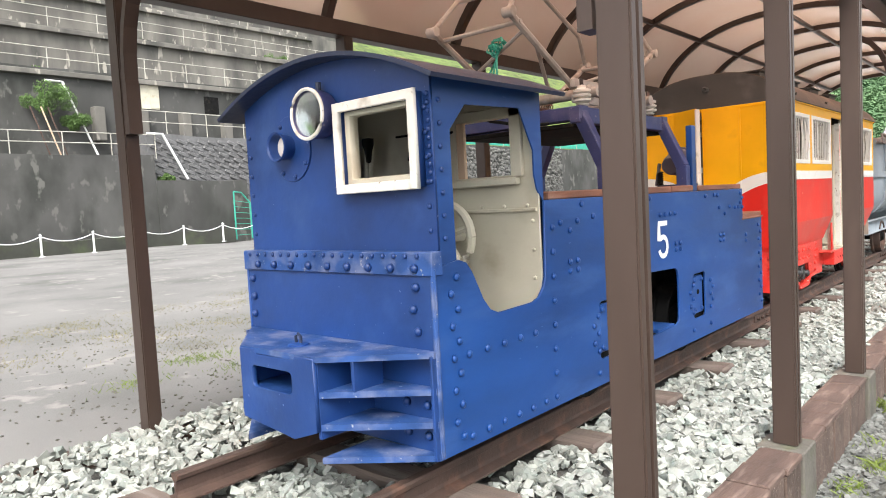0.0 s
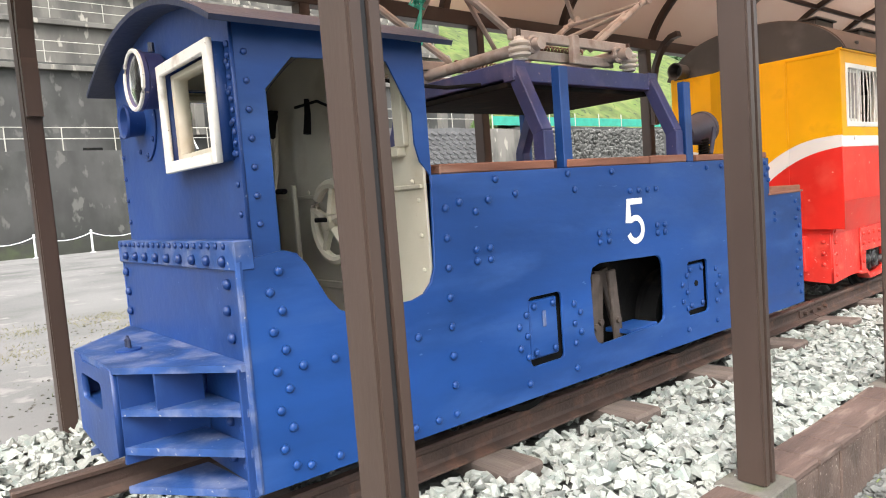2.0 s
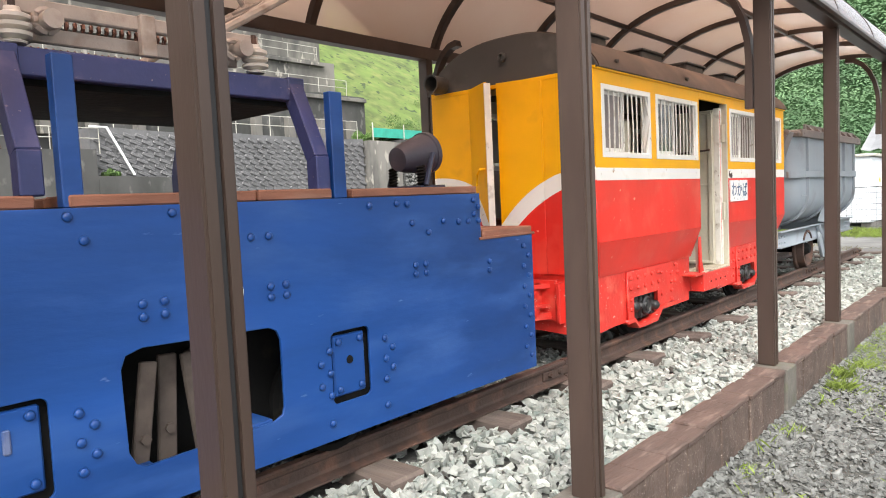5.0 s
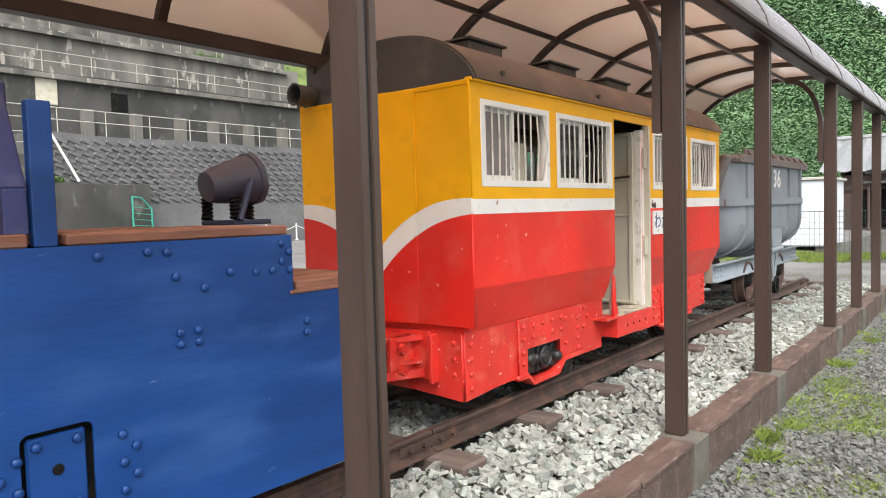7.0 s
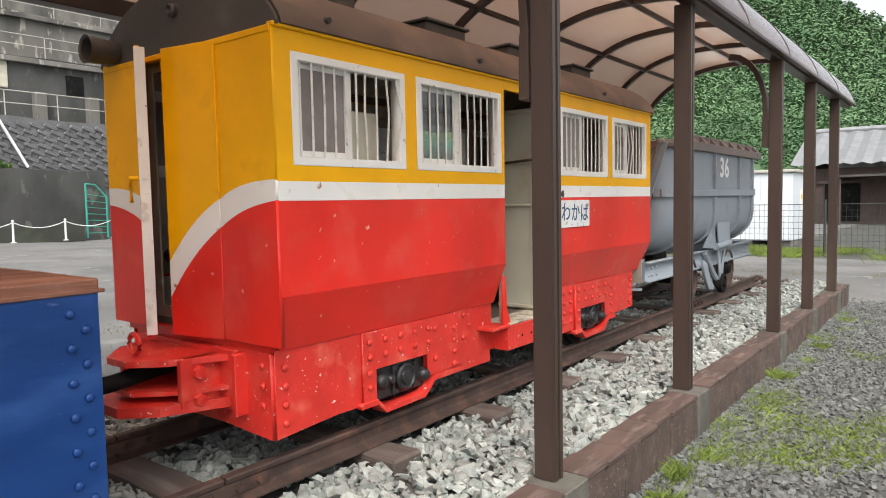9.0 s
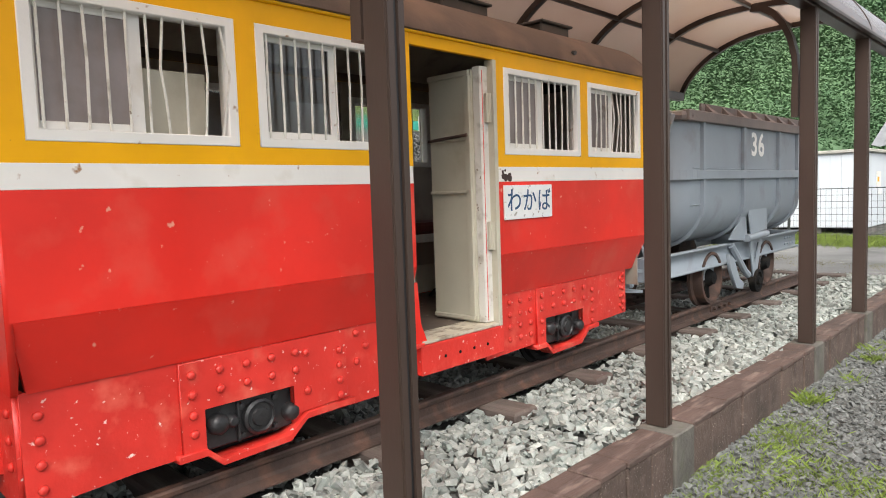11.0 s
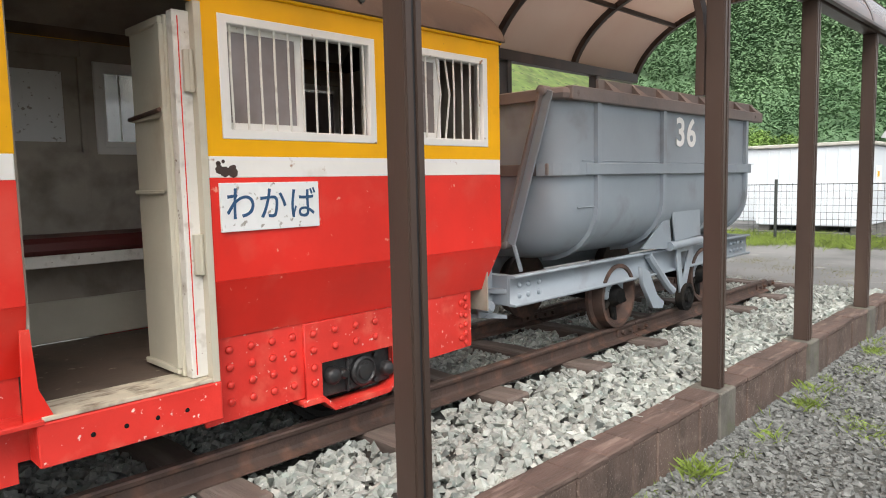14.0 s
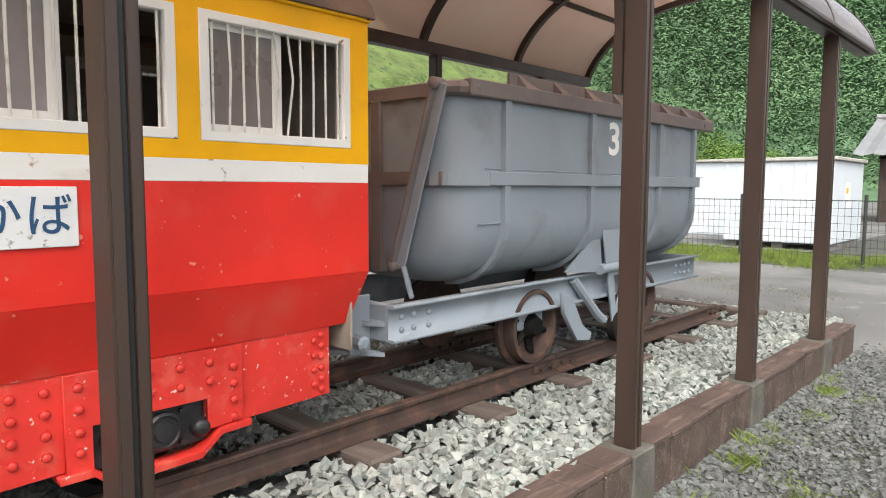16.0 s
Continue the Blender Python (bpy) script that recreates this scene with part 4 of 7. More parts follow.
box("motor_casing", LC - 0.32, LC + 0.32, 2.7, 5.2, 0.5, 1.0, BLACK, loco, "", 0.02)
plate("rear_plate", [rect(SF + 0.01, S - 0.01, 1.15, 1.36)], "y", 5.0, 0.01, BLUE, loco)

# plank decks
for y0, y1, z in ((2.56, 4.99, 1.364), (5.01, 5.42, 1.157)):
    rows = [2.56, 3.17, 3.245, 3.83, 4.15, 4.235, 4.99] if z > 1.3 else [5.01, 5.42]
    for a, b in zip(rows, rows[1:]):
        if b - a < 0.1:
            continue
        for i in range(6):
            x0 = S - 0.19 * (i + 1)
            box("deck_plank", x0 + 0.003, x0 + 0.187, a + 0.003 + random.uniform(0, 0.01), b - 0.003, z, z + 0.034 + random.uniform(-0.003, 0.003), PLANK, loco, "", 0.005)

# pantograph stand
stand = thing("pantograph_stand", (LC, 3.65, 1.4), "weathered violet-blue steel stand on the locomotive deck", "stand")


def bar(name, a, b, w, h, material, parent, label=""):
    """A flat-sided bar from a to b."""
    a, b = Vector(a), Vector(b)
    d = b - a
    m = Matrix.Translation((a + b) / 2) @ d.to_track_quat("Z", "Y").to_matrix().to_4x4()
    return box(name, -w / 2, w / 2, -h / 2, h / 2, -d.length / 2, d.length / 2, material, parent, label, 0.004, m)


for y in (3.17, 4.13):
    for sd in (1, -1):
        bar("leg", (LC + sd * 0.51, y, 1.398), (LC + sd * 0.51, y, 1.52), 0.062, 0.06, VIOLET, stand)
        bar("leg", (LC + sd * 0.51, y, 1.51), (LC + sd * 0.375, y, 1.80), 0.062, 0.06, VIOLET, stand)
    bar("cross_beam", (LC - 0.41, y, 1.785), (LC + 0.41, y, 1.785), 0.075, 0.07, VIOLET, stand)
for sd in (1, -1):
    bar("side_beam", (LC + sd * 0.375, 3.13, 1.775), (LC + sd * 0.375, 4.17, 1.775), 0.06, 0.08, VIOLET, stand)
    box("stanchion", LC + sd * 0.535 - 0.022, LC + sd * 0.535 + 0.022, 3.215 + 0.02, 3.29, 1.364, 1.775, BLUE, stand, "blue stanchion", 0.003)
    box("stanchion", LC + sd * 0.535 - 0.018, LC + sd * 0.535 + 0.018, 4.165, 4.225, 1.364, 1.755, BLUE, stand, "blue stanchion", 0.003)
box("tray", LC - 0.36, LC + 0.36, 3.14, 4.16, 1.715, 1.74, BLACK, stand, "dark underside tray", 0.004)
tube("cable", [(-2.0, 2.58, 1.80), (-1.95, 2.75, 1.75), (-1.9, 2.95, 1.735), (-1.85, 3.1, 1.745)], 0.008, BLACK, stand)

panto = thing("pantograph", (LC, 3.6, 1.82), "dusty pale grey folded pantograph with porcelain insulators", "pantograph")
INS = [(0.03, 0), (0.034, 0.006), (0.02, 0.012), (0.045, 0.02), (0.047, 0.03), (0.025, 0.036), (0.045, 0.044), (0.047, 0.054), (0.025, 0.06), (0.044, 0.068), (0.045, 0.078), (0.022, 0.088), (0.02, 0.1), (0.001, 0.105)]
for x in (LC - 0.375, LC + 0.375):
    for y in (3.21, 3.98):
        i = lathe("insulator", INS, Matrix.Translation((x, y, 1.825)), CERAMIC, panto, "white ribbed porcelain insulator", 18)
        tube("stud", [(x, y, 1.92), (x, y, 1.96)], 0.01, RUST, i)
        bm = bmesh.new()
        wcn = Matrix.Translation((x, y + (0.085 if y < 3.6 else -0.085), 1.9)) @ Matrix.Rotation(radians(90), 4, "Y")
        add_tube(bm, [wcn @ Vector((0.03 * math.cos(a / 14 * math.tau), 0.03 * math.sin(a / 14 * math.tau), 0)) for a in range(15)], 0.012, 6, cap=False)
        part("lug_ring", bm, PALE_STEEL, panto, "", True)
for x in (LC - 0.33, LC + 0.33):
    bar("base_channel", (x, 3.2, 1.945), (x, 4.02, 1.945), 0.03, 0.045, PALE_STEEL, panto)
    bar("base_channel", (x - 0.03, 3.25, 1.875), (x - 0.03, 3.95, 1.875), 0.02, 0.045, PALE_STEEL, panto)
    bar("gusset", (x + 0.02, 3.6, 1.84), (x + 0.02, 3.6, 1.97), 0.03, 0.05, PALE_STEEL, panto)
for y in (3.3, 3.92):
    tube("cross_tube", [(LC - 0.42, y, 1.9), (LC + 0.42, y, 1.9)], 0.028, PALE_STEEL, panto, "", 12)
for x in (LC + 0.2, LC - 0.2):
    bm = bmesh.new()
    add_tube(bm, [(x + 0.022 * math.cos(k * 0.9), 3.36 + 0.0035 * k, 1.93 + 0.022 * math.sin(k * 0.9)) for k in range(140)], 0.005, 4)
    part("tension_spring", bm, SPRING, panto, "rusty coil spring", True)
for x, sx in ((LC + 0.24, 1), (LC - 0.24, -1)):
    tube("lower_arm", [(x, 3.36, 1.95), (x, 2.80, 2.25)], 0.017, PALE_STEEL, panto)
    tube("lower_arm", [(x, 3.86, 1.95), (x, 4.36, 2.25)], 0.017, PALE_STEEL, panto)
    tube("upper_arm", [(x, 2.80, 2.25), (x - sx * 0.05, 2.95, 2.42), (x - sx * 0.08, 3.5, 2.6)], 0.014, PALE_STEEL, panto)
    tube("upper_arm", [(x, 4.36, 2.25), (x - sx * 0.05, 4.2, 2.42), (x - sx * 0.08, 3.7, 2.6)], 0.014, PALE_STEEL, panto)
    for y in (2.80, 4.36):
        lathe("elbow_joint", [(0.02, -0.03), (0.026, -0.028), (0.026, 0.028), (0.02, 0.03)], Matrix.Translation((x, y, 2.25)) @ Matrix.Rotation(radians(90), 4, "Y"), PALE_STEEL, panto, "", 12)
for y0, y1 in ((3.14, 2.92), (4.06, 4.24)):
    z0, z1 = 2.07, 2.185
    tube("brace", [(LC - 0.24, y0, z0), (LC + 0.24, y1, z1)], 0.011, PALE_STEEL, panto)
    tube("brace", [(LC + 0.24, y0 * 0.4 + y1 * 0.6, z1 - 0.03), (LC + 0.1, 3.35 if y0 < 3.6 else 3.88, 1.93)], 0.011, PALE_STEEL, panto)
    tube("tie_bar", [(LC - 0.26, y1 - 0.05 * (1 if y0 < 3.6 else -1), z1 + 0.03), (LC + 0.26, y1 - 0.05 * (1 if y0 < 3.6 else -1), z1 + 0.03)], 0.012, PALE_STEEL, panto)
bm = bmesh.new()
rngk = random.Random(4)
for k in range(9):
    c = Vector((LC + 0.02 + rngk.uniform(-0.02, 0.02), 2.99 + rngk.uniform(-0.01, 0.01), 2.15 + rngk.uniform(-0.03, 0.03)))
    add_tube(bm, [c + Vector((0.03 * math.cos(a), 0.022 * math.sin(a + k), 0.03 * math.sin(a))) for a in (0, 1.2, 2.4, 3.6, 4.8)], 0.006, 5)
for k in range(3):
    add_tube(bm, [(LC + 0.02 + 0.012 * k, 2.99, 2.14), (LC + 0.03 - 0.02 * k, 2.97, 2.03), (LC + 0.05 - 0.04 * k, 2.95, 1.94)], 0.006, 5)
part("green_rope", bm, GREEN_PAINT, panto, "knotted green cord", True)

# searchlight on the rear deck
spot = thing("searchlight", (-2.0, 5.1, 1.4), "dark violet-grey round searchlight on a bracket", "lamp")
rot = Matrix.Translation((-2.02, 5.10, 1.575)) @ Matrix.Rotation(radians(-80), 4, "X") @ Matrix.Scale(0.86, 4)
lathe("housing", [(0.055, -0.15), (0.07, -0.145), (0.085, -0.1), (0.105, 0.0), (0.118, 0.08), (0.126, 0.085), (0.126, 0.115), (0.112, 0.118), (0.108, 0.095), (0.001, 0.09)], rot, LAMP_GREY, spot, "", 26)
box("base", -2.14, -1.9, 5.02, 5.2, 1.4, 1.42, NAVY, spot, "", 0.005)
for x in (-2.15, -1.89):
    tube("bracket", [(x, 5.04, 1.42), (x, 5.07, 1.5), (x, 5.1, 1.58)], 0.014, NAVY, spot)
for x, y in ((-2.12, 5.04), (-1.92, 5.04), (-2.02, 5.17)):
    bm = bmesh.new()
    add_tube(bm, [(x + 0.02 * math.cos(k * 0.9), y + 0.02 * math.sin(k * 0.9), 1.42 + 0.0022 * k) for k in range(45)], 0.006, 4)
    part("spring_mount", bm, BLACK, spot, "", True)


def lettering(name, body, size, m, material, parent, extrude=0.001, label="", width=1.0, bold=0.0):
    """Flat letters cut from the built-in font."""
    cu = bpy.data.curves.new("letters", "FONT")
    cu.body, cu.size, cu.extrude, cu.align_x, cu.align_y, cu.offset, cu.space_character = body, size, extrude, "CENTER", "CENTER", bold, 1.12
    tmp = bpy.data.objects.new("letters", cu)
    scene.collection.objects.link(tmp)
    bpy.context.view_layer.update()
    me = bpy.data.meshes.new_from_object(tmp.evaluated_get(bpy.context.evaluated_depsgraph_get()))
    bpy.data.objects.remove(tmp)
    me.transform(m @ Matrix.Diagonal((width, 1, 1, 1)))
    return part_mesh(name, me, material, parent, label)


EAST = Matrix(((0, 0, 1, 0), (1, 0, 0, 0), (0, 1, 0, 0), (0, 0, 0, 1)))


def painted_stroke(name, pts, w, m, material, parent, label=""):
    """A flat painted stroke of even width along (u, v) points, with square ends."""
    bm = bmesh.new()
    rows = []
    for i, p in enumerate(pts):
        a, b = Vector(pts[max(i - 1, 0)]), Vector(pts[min(i + 1, len(pts) - 1)])
        d = (b - a).normalized()
        nn = Vector((-d.y, d.x)) * w / 2
        if 0 < i < len(pts) - 1:
            d0, d1 = (Vector(p) - a).normalized(), (b - Vector(p)).normalized()
            nn /= max(0.6, math.sqrt((1 + d0.dot(d1)) / 2))
        rows.append([bm.verts.new(m @ Vector((p[0] + s_ * nn.x, p[1] + s_ * nn.y, h))) for s_, h in ((1, 0), (-1, 0), (-1, 0.0015), (1, 0.0015))])
    for q, r in zip(rows, rows[1:]):
        for k in range(4):
            bm.faces.new((q[k], q[(k + 1) % 4], r[(k + 1) % 4], r[k]))
    bm.faces.new(rows[0])
    bm.faces.new(list(reversed(rows[-1])))
    bmesh.ops.recalc_face_normals(bm, faces=bm.faces)
    return part(name, bm, material, parent, label)


bowl = [(0.0 + 0.055 * math.cos(radians(a)), -0.038 + 0.052 * math.sin(radians(a))) for a in range(140, -171, -15)]
five = [(0.058, 0.088), (-0.046, 0.088), (-0.052, 0.0)] + bowl[1:]
painted_stroke("number_five", five, 0.026, Matrix.Translation((S + 0.0015, 3.684, 1.112)) @ EAST, NUMBER, loco, "white painted number 5")


# ---- red and yellow passenger car ----
C, CC, CF, CY0, CY1 = -1.522, -2.15, -2.765, 6.085, 9.77
car = thing("passenger_car", (CC, 7.9, RAIL_Z), "small red, white and yellow mine passenger car with open door", "rail car")
RIVET_RED = dome_mesh("rivet", 0.016, 0.013, RED_WORN)
DY0, DY1 = 7.635, 8.215
WINDOWS = ((6.165, 6.81), (6.895, 7.60), (8.275, 8.965), (9.05, 9.675))


def car_roof(x):
    u = abs(x - CC) / 0.65
    return 2.05 + 0.285 * max(0.0, 1 - u ** 2.6) ** 0.72


for side, x in (("near", C), ("far", CF)):
    sg = 1 if side == "near" else -1
    xx = x - sg * 0.012
    spans = ((CY0, DY0), (DY1, CY1))
    for a, b in spans:
        wl = [rect(w0 + 0.012, w1 - 0.012, 1.562, 1.955) for w0, w1 in WINDOWS if a < w0 < b]
        plate("upper_panel", [rect(a, b, 1.487, 2.055), *wl], "x", xx, 0.024, YELLOW, car, "amber yellow window panel")
        box("white_stripe", xx - 0.0125, xx + 0.0125, a + 0.001, b - 0.001, 1.412, 1.487, WHITE, car, "chipped white waist stripe", 0.002)
        box("side_panel", xx - 0.012, xx + 0.012, a, b, 1.05, 1.412, RED, car, "glossy red side panel", 0.002)
        bm = bmesh.new()
        y_in0 = a + (0.05 if a == CY0 else 0)
        y_in1 = b - (0.05 if b == CY1 else 0)
        p = [(x, a, 1.05), (x, b, 1.05), (x - sg * 0.085, y_in1, 0.83), (x - sg * 0.085, y_in0, 0.83)]
        q = [(px - sg * 0.02, py, pz) for px, py, pz in p]
        lo, hi = [bm.verts.new(v) for v in p], [bm.verts.new(v) for v in q]
        bm.faces.new(lo)
        bm.faces.new(list(reversed(hi)))
        for k in range(4):
            bm.faces.new((lo[k], lo[(k + 1) % 4], hi[(k + 1) % 4], hi[k]))
        bmesh.ops.recalc_face_normals(bm, faces=bm.faces)
        part("skirt", bm, RED, car, "red inward sloping skirt")
    box("door_header", xx - 0.012, xx + 0.012, DY0, DY1, 2.0, 2.055, YELLOW, car, "", 0.002)
    box("drip_rail", xx - 0.014, xx + 0.026 * 1 if sg > 0 else xx + 0.014, CY0 - 0.01, CY1 + 0.01, 2.048, 2.066, YELLOW, car, "", 0.004)
    fx = x - sg * 0.1
    fr = plate("frame_plate", [[(CY0 + 0.03, 0.48), (6.42, 0.50), (6.665, 0.5), (6.665, 0.655), (7.03, 0.655), (7.03, 0.503), (7.6, 0.505), (7.6, 0.57), (8.18, 0.57), (8.2, 0.51), (8.70, 0.523), (8.70, 0.648), (9.085, 0.648), (9.085, 0.534), (9.63, 0.55), (9.63, 0.832), (8.23, 0.832), (8.23, 0.69), (7.62, 0.69), (7.62, 0.832), (CY0 + 0.03, 0.832)]], "x", fx, 0.016, RED_WORN, car, "chipped red riveted underframe plate")
    if side == "near":
        spots = [(6.16, 0.76 - 0.075 * i) for i in range(4)] + [(9.59, 0.8 - 0.045 * i) for i in range(6)] + [(9.555, 0.78 - 0.06 * i) for i in range(4)]
        rivets(RIVET_RED, [(fx + 0.008, y, z) for y, z in spots], fr, 0)
        for g0, g1, h0, h1 in ((6.583, 7.284, 6.665, 7.03), (8.622, 9.222, 8.70, 9.085)):
            gp = plate("axle_guard", [[(g0, 0.51), (h0, 0.51), (h0, 0.652), (h1, 0.652), (h1, 0.54), (g1, 0.55), (g1, 0.826), (g0, 0.822)]], "x", fx + 0.016, 0.014, RED_WORN, car, "chipped red riveted axle guard")
            rv = [(g0 + 0.04 + (h1 - g0 - 0.03) * i / 4, 0.78 - dz) for i in range(5) for dz in (0, 0.068)] + [(g0 + 0.04, 0.64), (g0 + 0.04, 0.575)]
            rv += [(g1 - 0.035, 0.75 - 0.062 * i) for i in range(4)] + ([(h1 + 0.06, 0.62), (h1 + 0.06, 0.77)] if g1 < 8 else [])
            rivets(RIVET_RED, [(fx + 0.023, y, z) for y, z in rv], gp, 0)
            strap = [(g0 - 0.02, 0.512), (h0 + 0.0, 0.512), (h0 + 0.055, 0.462), (h1 - 0.03, 0.468), (h1 + 0.05, 0.535), (g1 + 0.03, 0.54)]
            plate("tie_bar", [strap + [(y, z - 0.022) for y, z in reversed(strap)]], "x", fx - 0.01, 0.085, RED_WORN, car, "chipped red bent tie bar")
            yc, zc = (h0 + h1) / 2 + 0.04, 0.566
            bm = bmesh.new()
            add_box(bm, fx - 0.06, fx - 0.012, h0 - 0.01, h1 + 0.01, 0.49, 0.648, 0.006)
            ax = part("axle_box", bm, AXLE_BLACK, car, "oily black cast axle box")
            face = Matrix.Rotation(radians(90), 4, "Y")
            lathe("cover", [(0.066, 0.0), (0.066, 0.02), (0.056, 0.028), (0.05, 0.02), (0.036, 0.02), (0.032, 0.03), (0.001, 0.032)], Matrix.Translation((fx - 0.014, yc, zc)) @ face, AXLE_BLACK, ax, "", 24)
            for dy, dz in ((-0.07, 0.055), (0.07, 0.055), (-0.07, -0.055), (0.07, -0.055)):
                lathe("cover_bolt", [(0.013, 0), (0.012, 0.016), (0.001, 0.018)], Matrix.Translation((fx - 0.013, yc + dy, zc + dz)) @ face, AXLE_BLACK, ax, "", 6)
            for dy, r in ((-0.165, 0.04), (-0.115, 0.026), (0.135, 0.036)):
                lathe("spring_cup", [(r, 0), (r * 0.92, 0.03), (r * 0.6, 0.042), (0.001, 0.045)], Matrix.Translation((fx - 0.014, yc + dy, 0.58 if dy < 0 else 0.55)) @ face, AXLE_BLACK, ax, "", 12)
            box("rib", fx - 0.014, fx + 0.006, yc - 0.09, yc - 0.08, 0.495, 0.64, AXLE_BLACK, ax, "", 0.002)
        rv = [(8.30 + 0.091 * i, 0.78 - 0.066 * j) for i in range(4) for j in range(4)] + [(7.35 + 0.05 * (j % 2), 0.8 - 0.06 * j) for j in range(3)]
        rivets(RIVET_RED, [(fx + 0.008, y, z) for y, z in rv], fr, 0)
for y in (6.82, 8.8):
    for x, sd in ((RAIL_NEAR, 1), (RAIL_FAR, -1)):
        lathe("wheel", [(r * 0.9, h * 0.45) for r, h in wheel_prof], Matrix.Translation((x - sd * 0.02, y, RAIL_Z + 0.185)) @ Matrix.Rotation(radians(90 * sd), 4, "Y"), BLACK, car, "black flanged wheel", 24)
    tube("axle", [(RAIL_FAR, y, RAIL_Z + 0.185), (RAIL_NEAR, y, RAIL_Z + 0.185)], 0.04, BLACK, car)

# windows with white frames, sliding sashes and bars
rngb = random.Random(11)
for wi, (w0, w1) in enumerate(WINDOWS):
    for side, x, sg in (("near", C, 1), ("far", CF, -1)):
        xo = x + sg * 0.004
        fr = plate("window", [rect(w0, w1, 1.55, 1.97), rect(w0 + 0.03, w1 - 0.03, 1.578, 1.945)], "x", xo - sg * 0.03, 0.06, WHITE, car, "white framed barred window", 0.003)
        mid = (w0 + w1) / 2
        xi = x - sg * 0.04
        plate("sash", [rect(w0 + 0.031, mid + 0.02, 1.579, 1.944), rect(w0 + 0.045, mid - 0.015, 1.605, 1.925)], "x", xi, 0.016, WHITE, fr, "", 0.002)
        # far panes 0, 1 and 3 are added full-width and opaque to keep daylight out
        pane = box("pane", xi - 0.002, xi + 0.002, w0 + 0.03, mid - 0.014 if side == "near" or wi == 2 else w1 - 0.032, 1.604, 1.926, GLASS if wi == (1 if side == "near" else 2) else CURTAIN, fr, "dusty grey curtained pane" if side == "near" else "far-side pane", 0)
        n = int((w1 - w0 - 0.06) / 0.055) if side == "near" else 9
        for i in range(n):
            y = w0 + 0.05 + (w1 - w0 - 0.1) * i / (n - 1)
            bend = 0.0
            if side == "near" and wi == 0 and i > n * 0.55:
                bend = rngb.uniform(-0.045, 0.045)
            elif side == "near" and wi == 3 and i < n * 0.6:
                bend = rngb.uniform(-0.02, 0.02)
            elif side == "near":
                bend = rngb.uniform(-0.004, 0.004)
            tube("bar", [(x - sg * 0.012, y, 1.575), (x - sg * 0.012 + abs(bend) * 0.4 * sg, y + bend * 0.5, 1.69), (x - sg * 0.012 + abs(bend) * 0.6 * sg, y + bend, 1.78), (x - sg * 0.012, y + bend * 0.2, 1.95)], 0.0048, WHITE_WOOD, fr, "", 6)

# roof
bm = bmesh.new()
rp = [(CC + 0.655 * math.sin(radians(a)), car_roof(CC + 0.65 * math.sin(radians(a)))) for a in range(-90, 91, 5)]
strip(bm, [(x, z + 0.012) for x, z in rp], CY0 + 0.02, CY1 + 0.02, 0.014)
part("roof", bm, ROOF_BROWN, car, "sooty brown vaulted steel roof", True)
for y, nm in ((CY0 + 0.005, "front"), (CY1 - 0.01, "rear")):
    plate("roof_end", [[(CC - 0.63, 2.052), (CC + 0.63, 2.052)] + [(x, z) for x, z in reversed(rp[1:-1])]], "y", y, 0.014, ROOF_END, car, "charcoal arched roof end")
for y0, y1 in ((6.5, 6.83), (7.36, 7.72), (8.18, 8.55), (9.05, 9.35)):
    bm = bmesh.new()
    add_box(bm, CC + 0.13, CC + 0.32, y0, y1, 2.27, 2.37, 0.008)
    add_box(bm, CC + 0.11, CC + 0.34, y0 - 0.015, y1 + 0.015, 2.37, 2.385, 0.004)
    part("roof_vent", bm, ROOF_END, car, "dark box roof ventilator")
lathe("roof_knob", [(0.028, 0), (0.03, 0.02), (0.02, 0.03), (0.012, 0.012), (0.001, 0.01)], Matrix.Translation((CC, CY0 - 0.002, 2.215)) @ FACE, ROOF_END, car, "", 16)
lathe("tail_lamp", [(0.03, 0.0), (0.055, 0.03), (0.06, 0.15), (0.064, 0.155), (0.052, 0.15), (0.045, 0.05), (0.001, 0.045)], Matrix.Translation((CF + 0.12, CY0 + 0.01, 2.11)) @ FACE, ROOF_END, car, "dark tubular lamp hood", 18)
for y in (6.35, 7.4, 8.9):
    tube("roof_stub", [(C + 0.0, y, 2.12), (C + 0.02, y, 2.115)], 0.012, ROOF_END, car)

# front and rear ends: yellow over a white swoosh over red, with a double door in the front
def swoosh(x, off):
    u = min(1.0, max(0.0, (C - x) / 0.665))
    return 1.492 - off * (1 + 0.95 * u) - 0.345 * u ** 2.6


def end_panel(name, x0, x1, y, parent, mirrored, m=None):
    """One panel of the car's end, cut along the painted sweep."""
    def fx(x):
        return 2 * CC - x if mirrored else x
    xs = [x0 + (x1 - x0) * i / 10 for i in range(11)]
    top = [(x, max(0.87, swoosh(fx(x), 0))) for x in xs]
    low = [(x, max(0.865, swoosh(fx(x), 0.077))) for x in xs]
    a = plate(name, [[(x0, 2.05), (x1, 2.05)] + list(reversed(top))], "y", y, 0.02, YELLOW, parent, "amber yellow end panel", 0.0015, m)
    plate("sweep", [top + list(reversed(low))], "y", y, 0.0205, WHITE, a if parent is car else parent, "curved white painted band", 0.001, m)
    red = [(x0, 0.86), (x1, 0.86)] + list(reversed(low))
    plate("red_panel", [red], "y", y, 0.02, RED, a if parent is car else parent, "red end panel", 0.0015, m)
    return a


